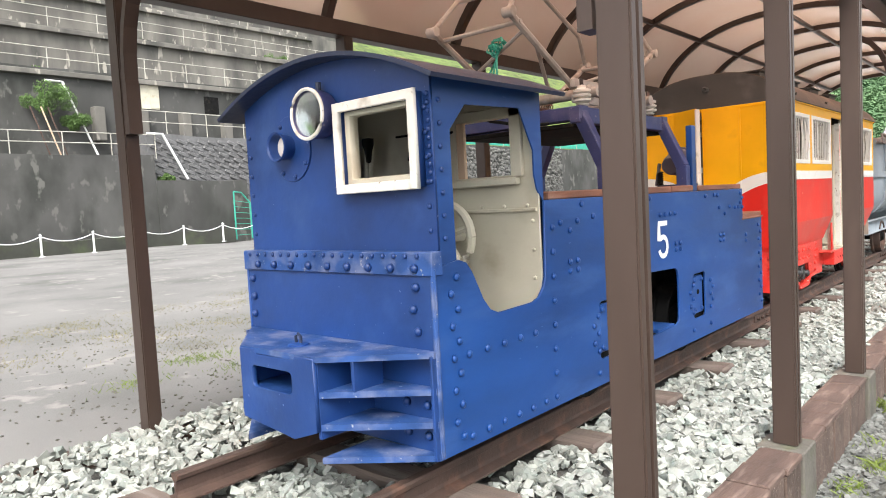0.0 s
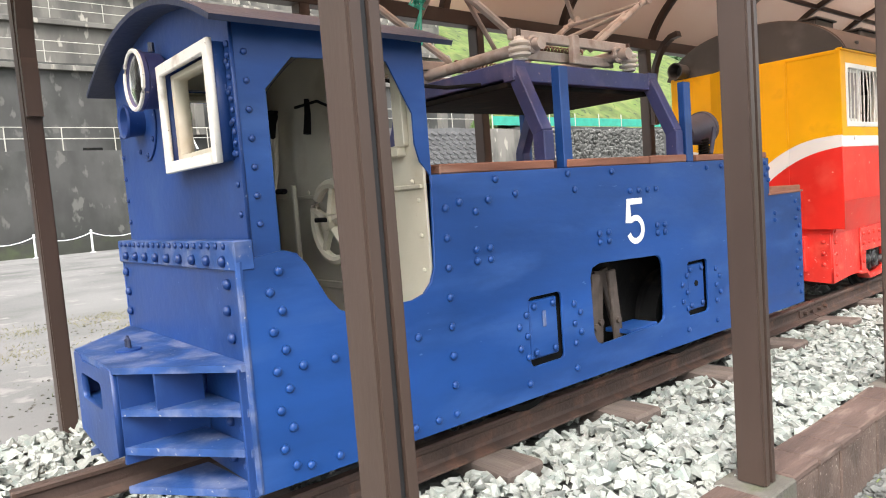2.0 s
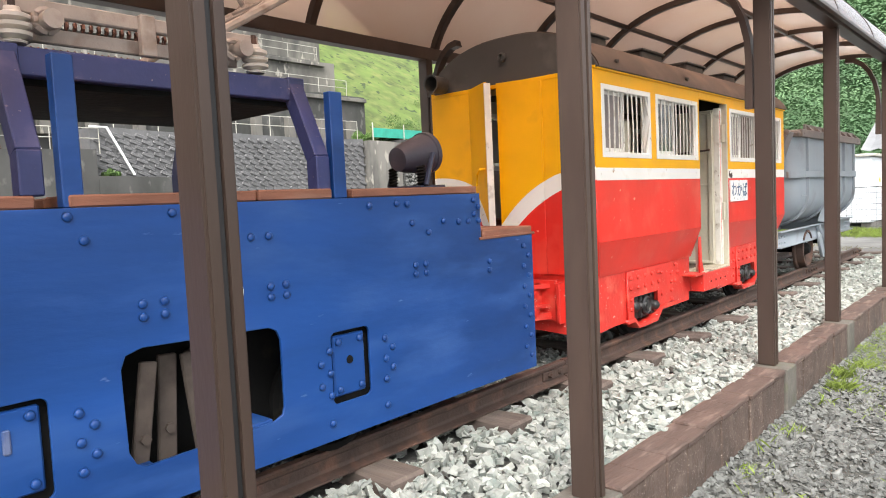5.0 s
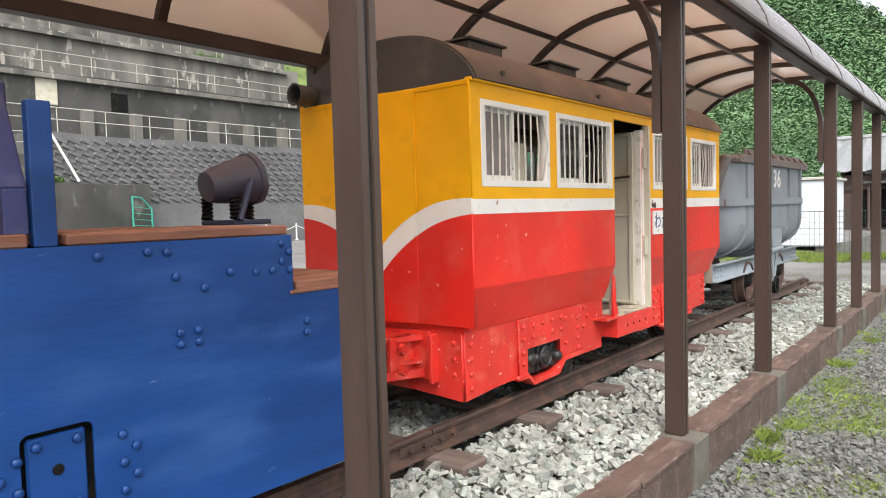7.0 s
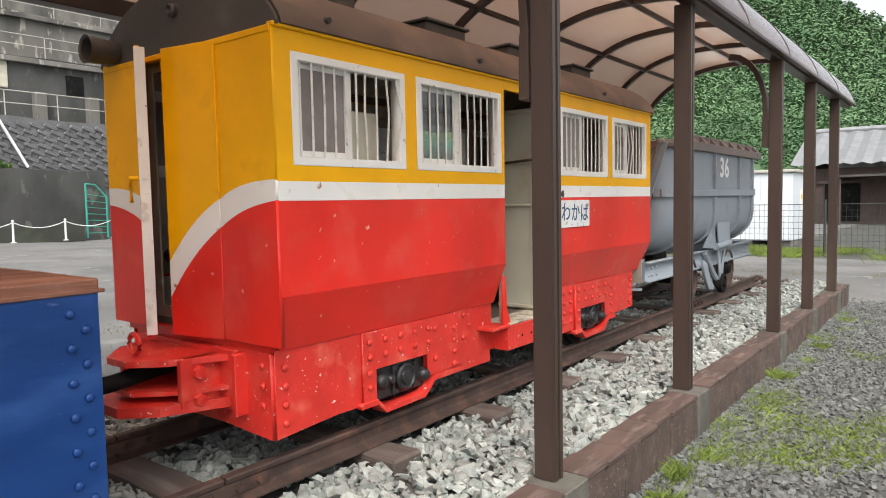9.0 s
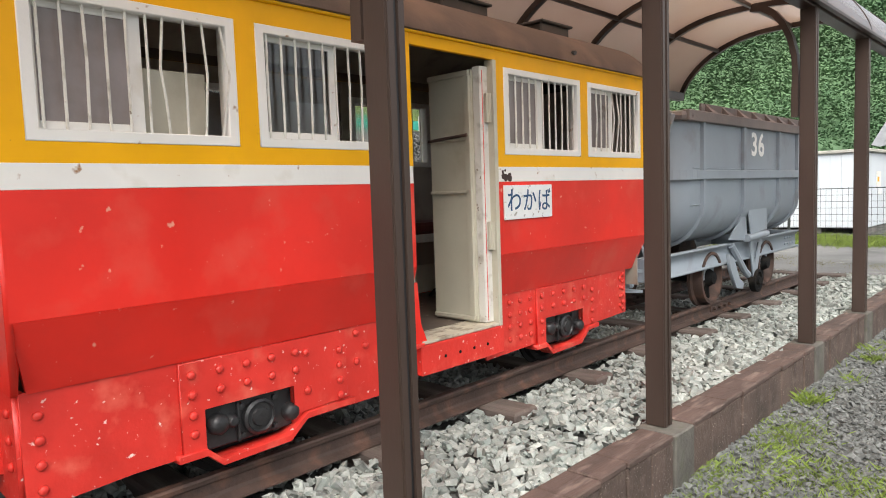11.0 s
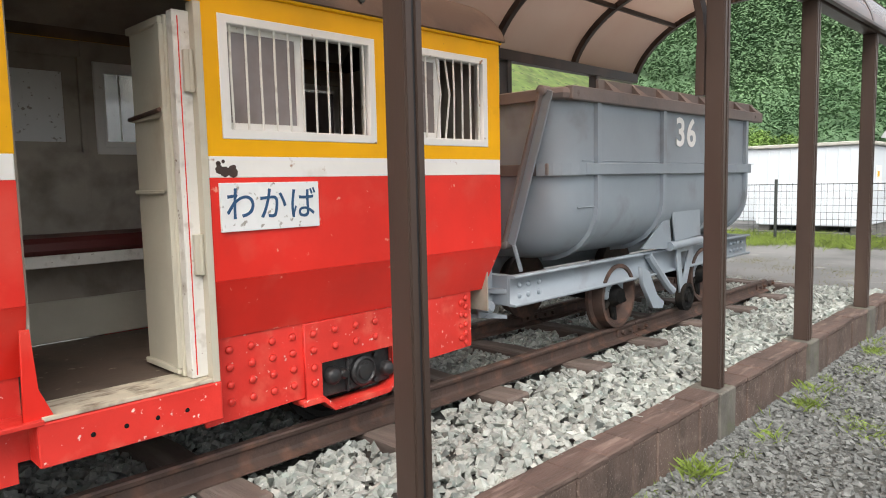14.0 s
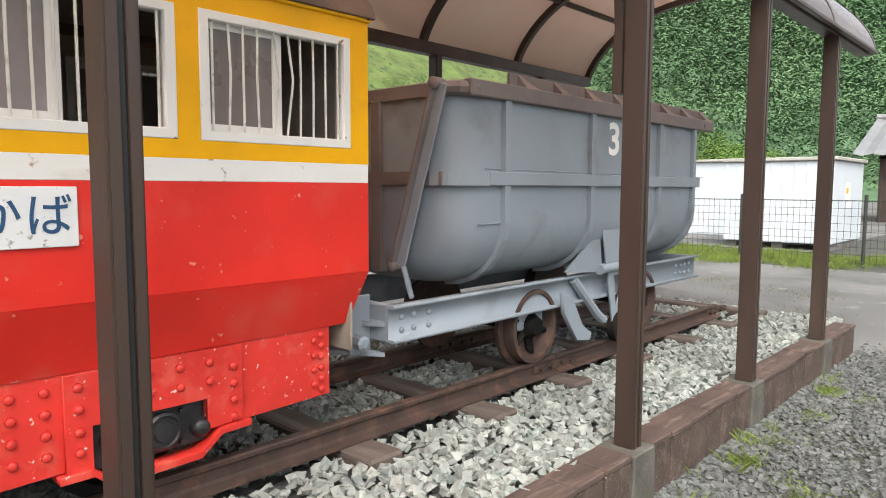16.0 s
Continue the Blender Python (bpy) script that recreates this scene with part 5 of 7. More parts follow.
HINGE_N, HINGE_F = -1.872, 2 * CC + 1.872
end_panel("end_panel", HINGE_N, C - 0.002, CY0, car, False)
end_panel("end_panel", CF + 0.002, HINGE_F, CY0, car, True)
hn = Matrix.Translation((HINGE_N, CY0, 0)) @ Matrix.Rotation(radians(10), 4, "Z") @ Matrix.Translation((-HINGE_N, -CY0, 0))
hm = Matrix.Translation((HINGE_F, CY0, 0)) @ Matrix.Rotation(radians(-32), 4, "Z") @ Matrix.Translation((-HINGE_F, -CY0, 0))
end_panel("door_leaf", HINGE_N - 0.30, HINGE_N - 0.004, CY0 - 0.004, car, False, hn)
leaf = end_panel("door_leaf", HINGE_F + 0.004, HINGE_F + 0.295, CY0 - 0.004, car, True, hm)
LE = HINGE_F + 0.295
box("leaf_edge", LE, LE + 0.014, CY0 - 0.016, CY0 + 0.026, 0.87, 2.045, WHITE_WOOD, leaf, "cream worn door edge", 0.002, hm)
tube("handle", [hm @ Vector((LE - 0.02, CY0 - 0.02, 1.52)), hm @ Vector((LE - 0.03, CY0 - 0.05, 1.52)), hm @ Vector((LE - 0.07, CY0 - 0.055, 1.49)), hm @ Vector((LE - 0.08, CY0 - 0.055, 1.42))], 0.009, YELLOW, leaf, "yellow door handle")
bm = bmesh.new()
add_box(bm, -1.88, -1.866, CY0 - 0.02, CY0 - 0.0105, 1.45, 2.03, 0.002)
part("hinge_strip", bm, YELLOW, car)
box("end_header", CF + 0.005, C - 0.005, CY0 - 0.014, CY0 + 0.012, 2.03, 2.056, YELLOW, car, "", 0.003)
plate("rear_panel", [rect(CF + 0.012, C - 0.012, 1.487, 2.05)], "y", CY1 - 0.012, 0.02, YELLOW, car)
plate("rear_stripe", [rect(CF + 0.012, C - 0.012, 1.412, 1.487)], "y", CY1 - 0.012, 0.021, WHITE, car)
plate("rear_panel", [[(CF + 0.14, 0.83), (C - 0.14, 0.83), (C - 0.012, 1.05), (C - 0.012, 1.412), (CF + 0.012, 1.412), (CF + 0.012, 1.05)]], "y", CY1 - 0.012, 0.02, RED, car)
plate("skirt_end", [[(CF + 0.1, 0.83), (C - 0.09, 0.83), (C - 0.004, 1.05), (-1.9, 1.05), (-1.9, 0.87), (-2.3, 0.87), (CF + 0.3, 0.87), (CF + 0.3, 1.05), (CF + 0.004, 1.05)]], "y", CY0 + 0.02, 0.02, RED, car)
endf = plate("end_frame", [[(CF + 0.16, 0.50), (-1.95, 0.50), (C - 0.105, 0.48), (C - 0.105, 0.835), (CF + 0.16, 0.835)]], "y", CY0 + 0.03, 0.03, RED_WORN, car, "chipped red end frame")
rivets(RIVET_RED, [(C - 0.15, CY0 + 0.015, 0.77 - 0.08 * i) for i in range(3)] + [(CF + 0.2, CY0 + 0.015, 0.74), (CF + 0.2, CY0 + 0.015, 0.66)], endf, -90)
plate("end_frame", [rect(CF + 0.16, C - 0.16, 0.55, 0.83)], "y", CY1 - 0.13, 0.03, RED_WORN, car)

# coupling castings
bm = bmesh.new()
add_box(bm, -2.52, -1.82, CY0 - 0.012, CY0 + 0.016, 0.57, 0.82, 0.004)
coup = part("coupler", bm, RED_WORN, car, "red cast coupler pocket")
for nose, z0, z1 in ((5.72, 0.585, 0.625), (5.78, 0.655, 0.672), (5.76, 0.775, 0.80)):
    bm = bmesh.new()
    slab(bm, [(-2.5, CY0 + 0.02), (-2.36, nose + 0.11), (-2.22, nose), (-2.08, nose), (-1.96, nose + 0.11), (-1.84, CY0 + 0.02)], z0, z1)
    bmesh.ops.recalc_face_normals(bm, faces=bm.faces)
    part("coupler_shelf", bm, RED_WORN, coup)
for x0 in (-2.4, -1.95):
    box("coupler_web", x0, x0 + 0.03, 5.9, CY0 + 0.02, 0.6, 0.8, RED_WORN, coup, "", 0.004)
bm = bmesh.new()
add_box(bm, -1.97, -1.955, 5.92, 6.08, 0.67, 0.79, 0.003)
add_box(bm, -1.80, -1.775, CY0 - 0.04, CY0 + 0.02, 0.56, 0.81, 0.004)
for z in (0.63, 0.74):
    add_lathe(bm, [(0.03, 0), (0.026, 0.02), (0.001, 0.022)], Matrix.Translation((-1.91, 5.97, z)) @ Matrix.Rotation(radians(90), 4, "Y"), 6)
part("bolt_bracket", bm, RED_WORN, coup)
tube("drawbar", [(-2.15, 5.44, 0.70), (-2.15, 5.75, 0.71), (-2.15, 6.0, 0.74)], 0.034, BLACK, coup, "black steel drawbar", 10)
bm = bmesh.new()
add_tube(bm, [(-2.15 + 0.04 * math.cos(a / 12 * math.tau), 5.84, 0.85 + 0.04 * math.sin(a / 12 * math.tau)) for a in range(13)], 0.011, 6, cap=False)
part("lifting_ring", bm, RED_WORN, coup, "", True)
bm = bmesh.new()
add_box(bm, -2.16, -2.14, 5.405, 5.47, 0.55, 0.85, 0.004)
add_box(bm, -2.25, -2.05, 5.405, 5.46, 0.60, 0.62, 0.004)
add_box(bm, -2.25, -2.05, 5.405, 5.46, 0.78, 0.80, 0.004)
part("rear_coupler", bm, VIOLET, loco, "grey-blue rear coupler bracket")

# doorway: sill, jamb, folded leaf and interior
box("door_sill", C - 0.16, C + 0.01, DY0, DY1, 0.565, 0.7, RED_WORN, car, "chipped red door sill", 0.004)
plate("sill_gusset", [[(DY0 - 0.03, 0.70), (DY0 + 0.055, 0.70), (DY0 + 0.014, 0.80), (DY0 + 0.002, 0.98), (DY0 - 0.02, 0.98)]], "x", C - 0.01, 0.012, RED, car)
box("sill_lip", C - 0.15, C + 0.015, DY0 - 0.16, DY0 + 0.02, 0.695, 0.712, RED_WORN, car, "", 0.003)
rivets(dome_mesh("rivet", 0.008, 0.004, BLACK), [(C + 0.01, DY0 + 0.15 + 0.1 * i, 0.63) for i in range(4)], car.children[-1], 0)
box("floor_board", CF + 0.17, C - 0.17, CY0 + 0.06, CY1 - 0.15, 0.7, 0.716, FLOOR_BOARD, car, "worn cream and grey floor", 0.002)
box("threshold", C - 0.168, C + 0.004, DY0 + 0.016, DY1 - 0.03, 0.702, 0.717, THRESHOLD, car, "scuffed cream threshold", 0.002)
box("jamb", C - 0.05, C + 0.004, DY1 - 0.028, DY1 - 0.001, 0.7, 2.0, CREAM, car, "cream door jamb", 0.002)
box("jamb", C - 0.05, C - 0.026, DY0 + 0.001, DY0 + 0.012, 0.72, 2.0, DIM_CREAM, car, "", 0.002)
dl = box("open_door", -1.89, -1.60, 8.12, 8.145, 0.72, 1.96, CREAM, car, "cream folded-back door leaf", 0.004)
bm = bmesh.new()
for x0, x1, z0, z1 in ((-1.885, -1.61, 1.93, 1.955), (-1.885, -1.61, 1.62, 1.635), (-1.885, -1.61, 1.36, 1.375), (-1.885, -1.61, 0.73, 0.75), (-1.64, -1.605, 0.75, 1.93)):
    add_box(bm, x0, x1, 8.105, 8.122, z0, z1, 0.003)
part("door_rail", bm, CREAM, dl)
box("hinge_stile", -1.6, -1.555, 8.13, 8.19, 0.72, 1.97, WHITE_WOOD, dl, "worn hinge stile", 0.003)
box("stile_edge", -1.566, -1.5535, 8.146, 8.15, 0.73, 1.95, RED, dl, "", 0.001)
for z in (1.08, 1.70):
    bm = bmesh.new()
    add_box(bm, -1.553, -1.535, 8.155, 8.2, z, z + 0.14, 0.002)
    add_tube(bm, [(-1.535, 8.178, z), (-1.535, 8.178, z + 0.14)], 0.008, 8)
    part("hinge", bm, CREAM, dl, "rusted cream hinge")
tube("latch", [(-1.88, 8.10, 1.63), (-1.62, 8.10, 1.645)], 0.008, RUST, dl)
# inner faces take DIM_CREAM, which carries the cabin's shade in its colour
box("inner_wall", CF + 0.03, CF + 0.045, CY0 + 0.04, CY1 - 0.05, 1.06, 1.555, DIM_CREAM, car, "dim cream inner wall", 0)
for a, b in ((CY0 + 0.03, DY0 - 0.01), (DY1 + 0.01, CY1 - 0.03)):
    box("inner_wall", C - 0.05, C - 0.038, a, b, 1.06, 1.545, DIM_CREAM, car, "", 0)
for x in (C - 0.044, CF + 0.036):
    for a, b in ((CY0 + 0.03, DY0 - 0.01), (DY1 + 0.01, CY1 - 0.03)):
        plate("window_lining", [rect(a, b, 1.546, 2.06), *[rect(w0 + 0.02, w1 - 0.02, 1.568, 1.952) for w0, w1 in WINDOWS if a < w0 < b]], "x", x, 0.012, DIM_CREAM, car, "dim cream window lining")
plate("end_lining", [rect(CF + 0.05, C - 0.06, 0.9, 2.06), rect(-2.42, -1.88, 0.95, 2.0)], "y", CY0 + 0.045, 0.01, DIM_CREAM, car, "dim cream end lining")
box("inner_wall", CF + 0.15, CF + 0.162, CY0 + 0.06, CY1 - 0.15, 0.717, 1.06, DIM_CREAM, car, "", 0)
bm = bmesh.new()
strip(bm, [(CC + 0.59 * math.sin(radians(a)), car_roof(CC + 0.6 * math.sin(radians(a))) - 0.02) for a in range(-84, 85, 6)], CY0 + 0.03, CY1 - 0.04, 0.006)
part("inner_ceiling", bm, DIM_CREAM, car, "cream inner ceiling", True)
st = box("bench_seat", CF + 0.05, CF + 0.40, 6.3, 9.65, 1.12, 1.19, LEATHER, car, "maroon vinyl bench seat", 0.02)
box("bench_front", CF + 0.385, CF + 0.40, 6.3, 9.65, 1.07, 1.12, WHITE_WOOD, st, "", 0.003)
for y in (6.5, 7.6, 8.38, 9.4):
    box("bench_leg", CF + 0.36, CF + 0.39, y, y + 0.05, 0.716, 1.1, CREAM, st, "", 0.004)
box("kick_board", CF + 0.15, CF + 0.17, 6.3, 9.65, 0.72, 0.9, CREAM, st, "", 0.003)
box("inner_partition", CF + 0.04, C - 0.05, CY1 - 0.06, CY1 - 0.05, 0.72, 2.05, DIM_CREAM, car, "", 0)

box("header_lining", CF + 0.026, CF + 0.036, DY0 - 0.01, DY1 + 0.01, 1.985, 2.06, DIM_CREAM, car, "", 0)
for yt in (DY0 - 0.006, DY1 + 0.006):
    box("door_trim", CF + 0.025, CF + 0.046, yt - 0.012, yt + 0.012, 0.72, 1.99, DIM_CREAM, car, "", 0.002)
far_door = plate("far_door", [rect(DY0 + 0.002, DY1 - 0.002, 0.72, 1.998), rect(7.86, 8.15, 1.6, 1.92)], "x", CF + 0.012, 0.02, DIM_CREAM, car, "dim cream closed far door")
box("pane", CF + 0.008, CF + 0.012, 7.855, 8.155, 1.595, 1.925, SIGN_WHITE, far_door, "frosted pale pane", 0)
box("stored_board", C - 0.13, C - 0.115, 6.49, 6.76, 1.2, 1.8, CREAM, car, "cream board standing inside the window", 0.003)

# name board
sign = box("name_board", C + 0.001, C + 0.012, 8.245, 8.655, 1.222, 1.394, SIGN_WHITE, car, "flaking white name board", 0.002)
lettering("name_letters", "わかば", 0.128, Matrix.Translation((C + 0.0135, 8.45, 1.308)) @ EAST @ Matrix.Rotation(radians(-1), 4, "Z"), SIGN_BLUE, sign, 0.0006, "blue brush lettering", 0.95, 0.0006)
bm = bmesh.new()
for k in range(9):
    add_lathe(bm, [(rngb.uniform(0.006, 0.02), 0), (0.004, 0.001)], Matrix.Translation((C + 0.0012, DY1 + 0.03 + rngb.uniform(0, 0.07), 1.43 + rngb.uniform(0, 0.04))) @ Matrix.Rotation(radians(90), 4, "Y"), 7)
part("rust_scab", bm, RUST, car, "rust scabs on the white stripe")


# ---- grey hopper wagon ----
HX, HC, HY0, HY1 = -1.55, -2.1, 10.34, 13.22
hop = thing("hopper_wagon", (HC, 11.8, RAIL_Z), "grey steel ore hopper wagon with rounded tub on rails", "wagon")


def tub_section(k):
    """Half width and height round the tub from rim to keel."""
    pts = [(0.55, 1.84), (0.55, 1.5), (0.55, 1.22)]
    for a in range(15, 91, 15):
        pts.append((0.16 + 0.39 * math.cos(radians(a)), 1.22 - 0.33 * math.sin(radians(a))))
    pts.append((0.0, 0.89))
    return [(x * k, z) for x, z in pts]


def tub_strip(bm, y0, y1, grow=0.0, ztop=1.84):
    half = [(x + grow * (1 if x > 0.2 else x * 5), min(z, ztop) - (grow if z < 1.0 else grow * (1.22 - z) * 2 if z < 1.22 else 0)) for x, z in tub_section(1.0)]
    prof = [(HC + x, z) for x, z in half] + [(HC - x, z) for x, z in reversed(half[:-1])]
    rows = [[bm.verts.new((x, y, z)) for x, z in prof] for y in (y0, y1)]
    for k in range(len(prof) - 1):
        bm.faces.new((rows[0][k], rows[0][k + 1], rows[1][k + 1], rows[1][k]))
    return rows


bm = bmesh.new()
rows = tub_strip(bm, HY0 + 0.22, HY1 - 0.22)
for sgn, y, row in ((1, HY0, rows[0]), (-1, HY1, rows[1])):
    for a in (25, 50, 70, 90):
        sh = 1 - 0.36 * (1 - math.cos(radians(a)))
        inner = []
        for v in row if a == 25 else base_row:
            d = v.co - Vector((HC, v.co.y, 1.5))
            if a == 25:
                base_row = row
            inner.append(bm.verts.new((HC + d.x * sh, y + sgn * 0.22 * (1 - math.sin(radians(a))), 1.84 if v.co.z > 1.83 else 1.5 + d.z * sh)))
        for k in range(len(row) - 1):
            bm.faces.new((row[k], inner[k], inner[k + 1], row[k + 1]))
        row = inner
    bm.faces.new(inner)
bmesh.ops.recalc_face_normals(bm, faces=bm.faces)
tub = part("tub", bm, GREY, hop, "grey rounded steel tub", True)
for y in (10.7, 11.53, 12.42, 12.98):
    bm = bmesh.new()
    for sg in (1, -1):
        pr = [(HC + sg * (x + 0.028), z) for x, z in tub_section(1.0)[:9] if z > 0.86]
        rows = []
        for i, (x, z) in enumerate(pr):
            t = Vector((pr[min(i + 1, len(pr) - 1)][0] - pr[max(i - 1, 0)][0], 0, pr[min(i + 1, len(pr) - 1)][1] - pr[max(i - 1, 0)][1])).normalized()
            nn = Vector((-t.z, 0, t.x)) * sg
            if (Vector((x, 0, z)) + nn - Vector((HC, 0, 1.4))).length < (Vector((x, 0, z)) - Vector((HC, 0, 1.4))).length:
                nn = -nn
            p = Vector((x, 0, z)) - Vector((sg * 0.028, 0, 0))
            rows.append([bm.verts.new(q) for q in (p + Vector((0, y - 0.022, 0)), p + nn * 0.028 + Vector((0, y - 0.022, 0)), p + nn * 0.028 + Vector((0, y + 0.022, 0)), p + Vector((0, y + 0.022, 0)))])
        for q, s in zip(rows, rows[1:]):
            for k in range(4):
                bm.faces.new((q[k], q[(k + 1) % 4], s[(k + 1) % 4], s[k]))
    bmesh.ops.recalc_face_normals(bm, faces=bm.faces)
    part("rib", bm, GREY, tub, "grey curved tub rib")
for sg in (1, -1):
    x = HC + sg * 0.55
    box("waist_band", min(x, x + sg * 0.032), max(x, x + sg * 0.032), HY0 + 0.212, HY1 - 0.212, 1.405, 1.475, GREY, tub, "", 0.004)
    bm = bmesh.new()
    add_box(bm, min(x - sg * 0.02, x + sg * 0.04), max(x - sg * 0.02, x + sg * 0.04), HY0 + 0.06, HY1 + 0.06, 1.83, 1.91, 0.006)
    part("rim", bm, GREY_DUST, tub, "dusty brown tub rim")
    bm = bmesh.new()
    xr = x - sg * 0.03
    add_box(bm, min(xr, xr - sg * 0.02), max(xr, xr - sg * 0.02), 10.78, HY1 + 0.03, 1.90, 1.985, 0.003)
    for k in range(8):
        y = 10.86 + 0.33 * k
        vs = [bm.verts.new(q) for q in ((xr, y - 0.012, 1.91), (xr + sg * 0.06, y - 0.012, 1.91), (xr, y - 0.012, 1.98), (xr, y + 0.1, 1.91), (xr + sg * 0.06, y + 0.1, 1.91), (xr, y + 0.012, 1.98))]
        for f in ((0, 1, 2), (3, 5, 4), (1, 4, 5, 2), (0, 2, 5, 3), (0, 3, 4, 1)):
            bm.faces.new([vs[i] for i in f])
    part("toothed_crest", bm, GREY_DUST, tub, "dusty brown crest with gussets")
    tube("weld_seam", [(x + sg * 0.002, 10.5, 1.215), (x + sg * 0.002, 10.72, 1.215)], 0.004, GREY, tub)
    tube("weld_seam", [(x + sg * 0.002, 10.55, 1.49), (x + sg * 0.002, 13.2, 1.478)], 0.003, GREY, tub)
for sg in (1, -1):
    for ye, iw in ((HY0, 1), (HY1, -1)):
        arc = [(HC + sg * (0.40 + 0.182 * math.sin(radians(a))), ye + iw * (0.21 - 0.24 * math.cos(radians(a)))) for a in range(0, 91, 15)]
        bm = bmesh.new()
        slab(bm, arc + [(x - sg * 0.03, y + iw * 0.03) for x, y in reversed(arc)], 1.405, 1.475)
        bmesh.ops.recalc_face_normals(bm, faces=bm.faces)
        part("corner_band", bm, GREY, tub)
for y0 in (HY0 + 0.01, HY1 - 0.01):
    bm = bmesh.new()
    add_box(bm, HC - 0.46, HC + 0.46, y0 - 0.03, y0 + 0.03, 1.83, 1.90, 0.006)
    add_box(bm, HC - 0.47, HC + 0.47, y0 - 0.03, y0 + 0.02, 1.405, 1.475, 0.004)
    add_box(bm, HC - 0.035, HC + 0.035, y0 - 0.035, y0 + 0.02, 0.95, 1.84, 0.004)
    for sg in (1, -1):
        iw = 1 if y0 < 11 else -1
        add_tube(bm, [(HC + sg * 0.44, y0, 1.868), (HC + sg * 0.53, y0 + iw * 0.03, 1.868), (HC + sg * 0.565, y0 + iw * 0.12, 1.868)], 0.036, 8)
    part("end_rim", bm, GREY_DUST, tub, "dusty brown end rim", True)
# tipping arms at the end
for sg in (1, -1):
    a, b = Vector((HC + sg * 0.47, HY0 - 0.055, 1.88)), Vector((HC + sg * 0.185, HY0 - 0.055, 1.0))
    arm = bar("tipping_arm", a, b, 0.075, 0.022, GREY_DUST, hop, "dusty tapered tipping arm")
    bar("arm_flange", a + Vector((sg * 0.04, 0.0, 0)), b + Vector((sg * 0.04, 0.0, 0)), 0.012, 0.06, GREY, arm)
    for p in (a, b):
        lathe("pivot", [(0.03, -0.04), (0.03, 0.03), (0.018, 0.04), (0.001, 0.042)], Matrix.Translation(p) @ FACE, GREY_DUST, arm, "", 12)
    bar("hook", b + Vector((sg * 0.06, 0, 0.0)), b + Vector((sg * 0.1, 0.02, -0.16)), 0.035, 0.02, GREY, arm)
# underframe
for sg in (1, -1):
    x = HC + sg * 0.43
    sect = [(0.0, 0.69), (0.05, 0.69), (0.05, 0.703), (0.012, 0.703), (0.012, 0.847), (0.05, 0.847), (0.05, 0.86), (0.0, 0.86)]
    sill = plate("side_sill", [[(x + sg * a, z) for a, z in sect]], "y", 11.675, 3.35, GREY, hop, "grey channel side sill")
    if sg > 0:
        rivets(dome_mesh("rivet", 0.016, 0.012, GREY), [(x + 0.012, y, z) for y in (10.08, 10.16, 10.26) for z in (0.74, 0.80)] + [(x + 0.012, y, z) for y in (13.0, 13.08, 13.16, 13.24) for z in (0.74, 0.80)], sill, 0)
for y in (10.0, 13.3):
    box("end_sill", HC - 0.43, HC + 0.43, y, y + 0.05, 0.69, 0.86, GREY, hop, "", 0.004)
bm = bmesh.new()
slab(bm, [(HC - 0.3, 10.0), (HC - 0.16, 9.86), (HC + 0.16, 9.86), (HC + 0.42, 10.0)], 0.76, 0.785)
slab(bm, [(HC - 0.3, 10.0), (HC - 0.16, 9.84), (HC + 0.16, 9.84), (HC + 0.42, 10.0)], 0.62, 0.64)
add_box(bm, HC + 0.30, HC + 0.32, 9.88, 10.0, 0.63, 0.9, 0.004)
add_lathe(bm, [(0.035, 0), (0.035, 0.06), (0.02, 0.07)], Matrix.Translation((HC + 0.33, 9.9, 0.695)) @ Matrix.Rotation(radians(90), 4, "Y"), 8)
bmesh.ops.recalc_face_normals(bm, faces=bm.faces)
part("coupler_plate", bm, GREY, hop, "grey coupler bracket")
for y in (11.14, 12.44):
    for x, sg in ((RAIL_NEAR, 1), (RAIL_FAR, -1)):
        m = Matrix.Translation((x - sg * 0.02, y, RAIL_Z + 0.215)) @ Matrix.Rotation(radians(90 * sg), 4, "Y")
        w = lathe("wheel", [(0.06, -0.05), (0.16, -0.05), (0.245, -0.05), (0.245, -0.025), (0.218, -0.015), (0.214, 0.06), (0.19, 0.062), (0.18, 0.02), (0.16, -0.02), (0.06, -0.02)], m, RUST, hop, "rusty flanged wheel", 32)
        bm = bmesh.new()
        for k in range(6):
            a = k * math.tau / 6
            add_tube(bm, [m @ Vector((0.05 * math.cos(a), 0.05 * math.sin(a), 0.0)), m @ Vector((0.18 * math.cos(a + 0.2), 0.18 * math.sin(a + 0.2), 0.0))], 0.028, 6, 0.02)
        add_lathe(bm, [(0.075, -0.03), (0.075, 0.03), (0.055, 0.06), (0.05, 0.075), (0.001, 0.08)], m, 14)
        part("hub", bm, BLACK, w, "black greasy spokes and hub", True)
    tube("axle", [(RAIL_FAR, y, RAIL_Z + 0.215), (RAIL_NEAR, y, RAIL_Z + 0.215)], 0.045, BLACK, hop)
    box("axle_hanger", HC + 0.36, HC + 0.42, y - 0.12, y + 0.12, 0.58, 0.72, GREY, hop, "", 0.01)
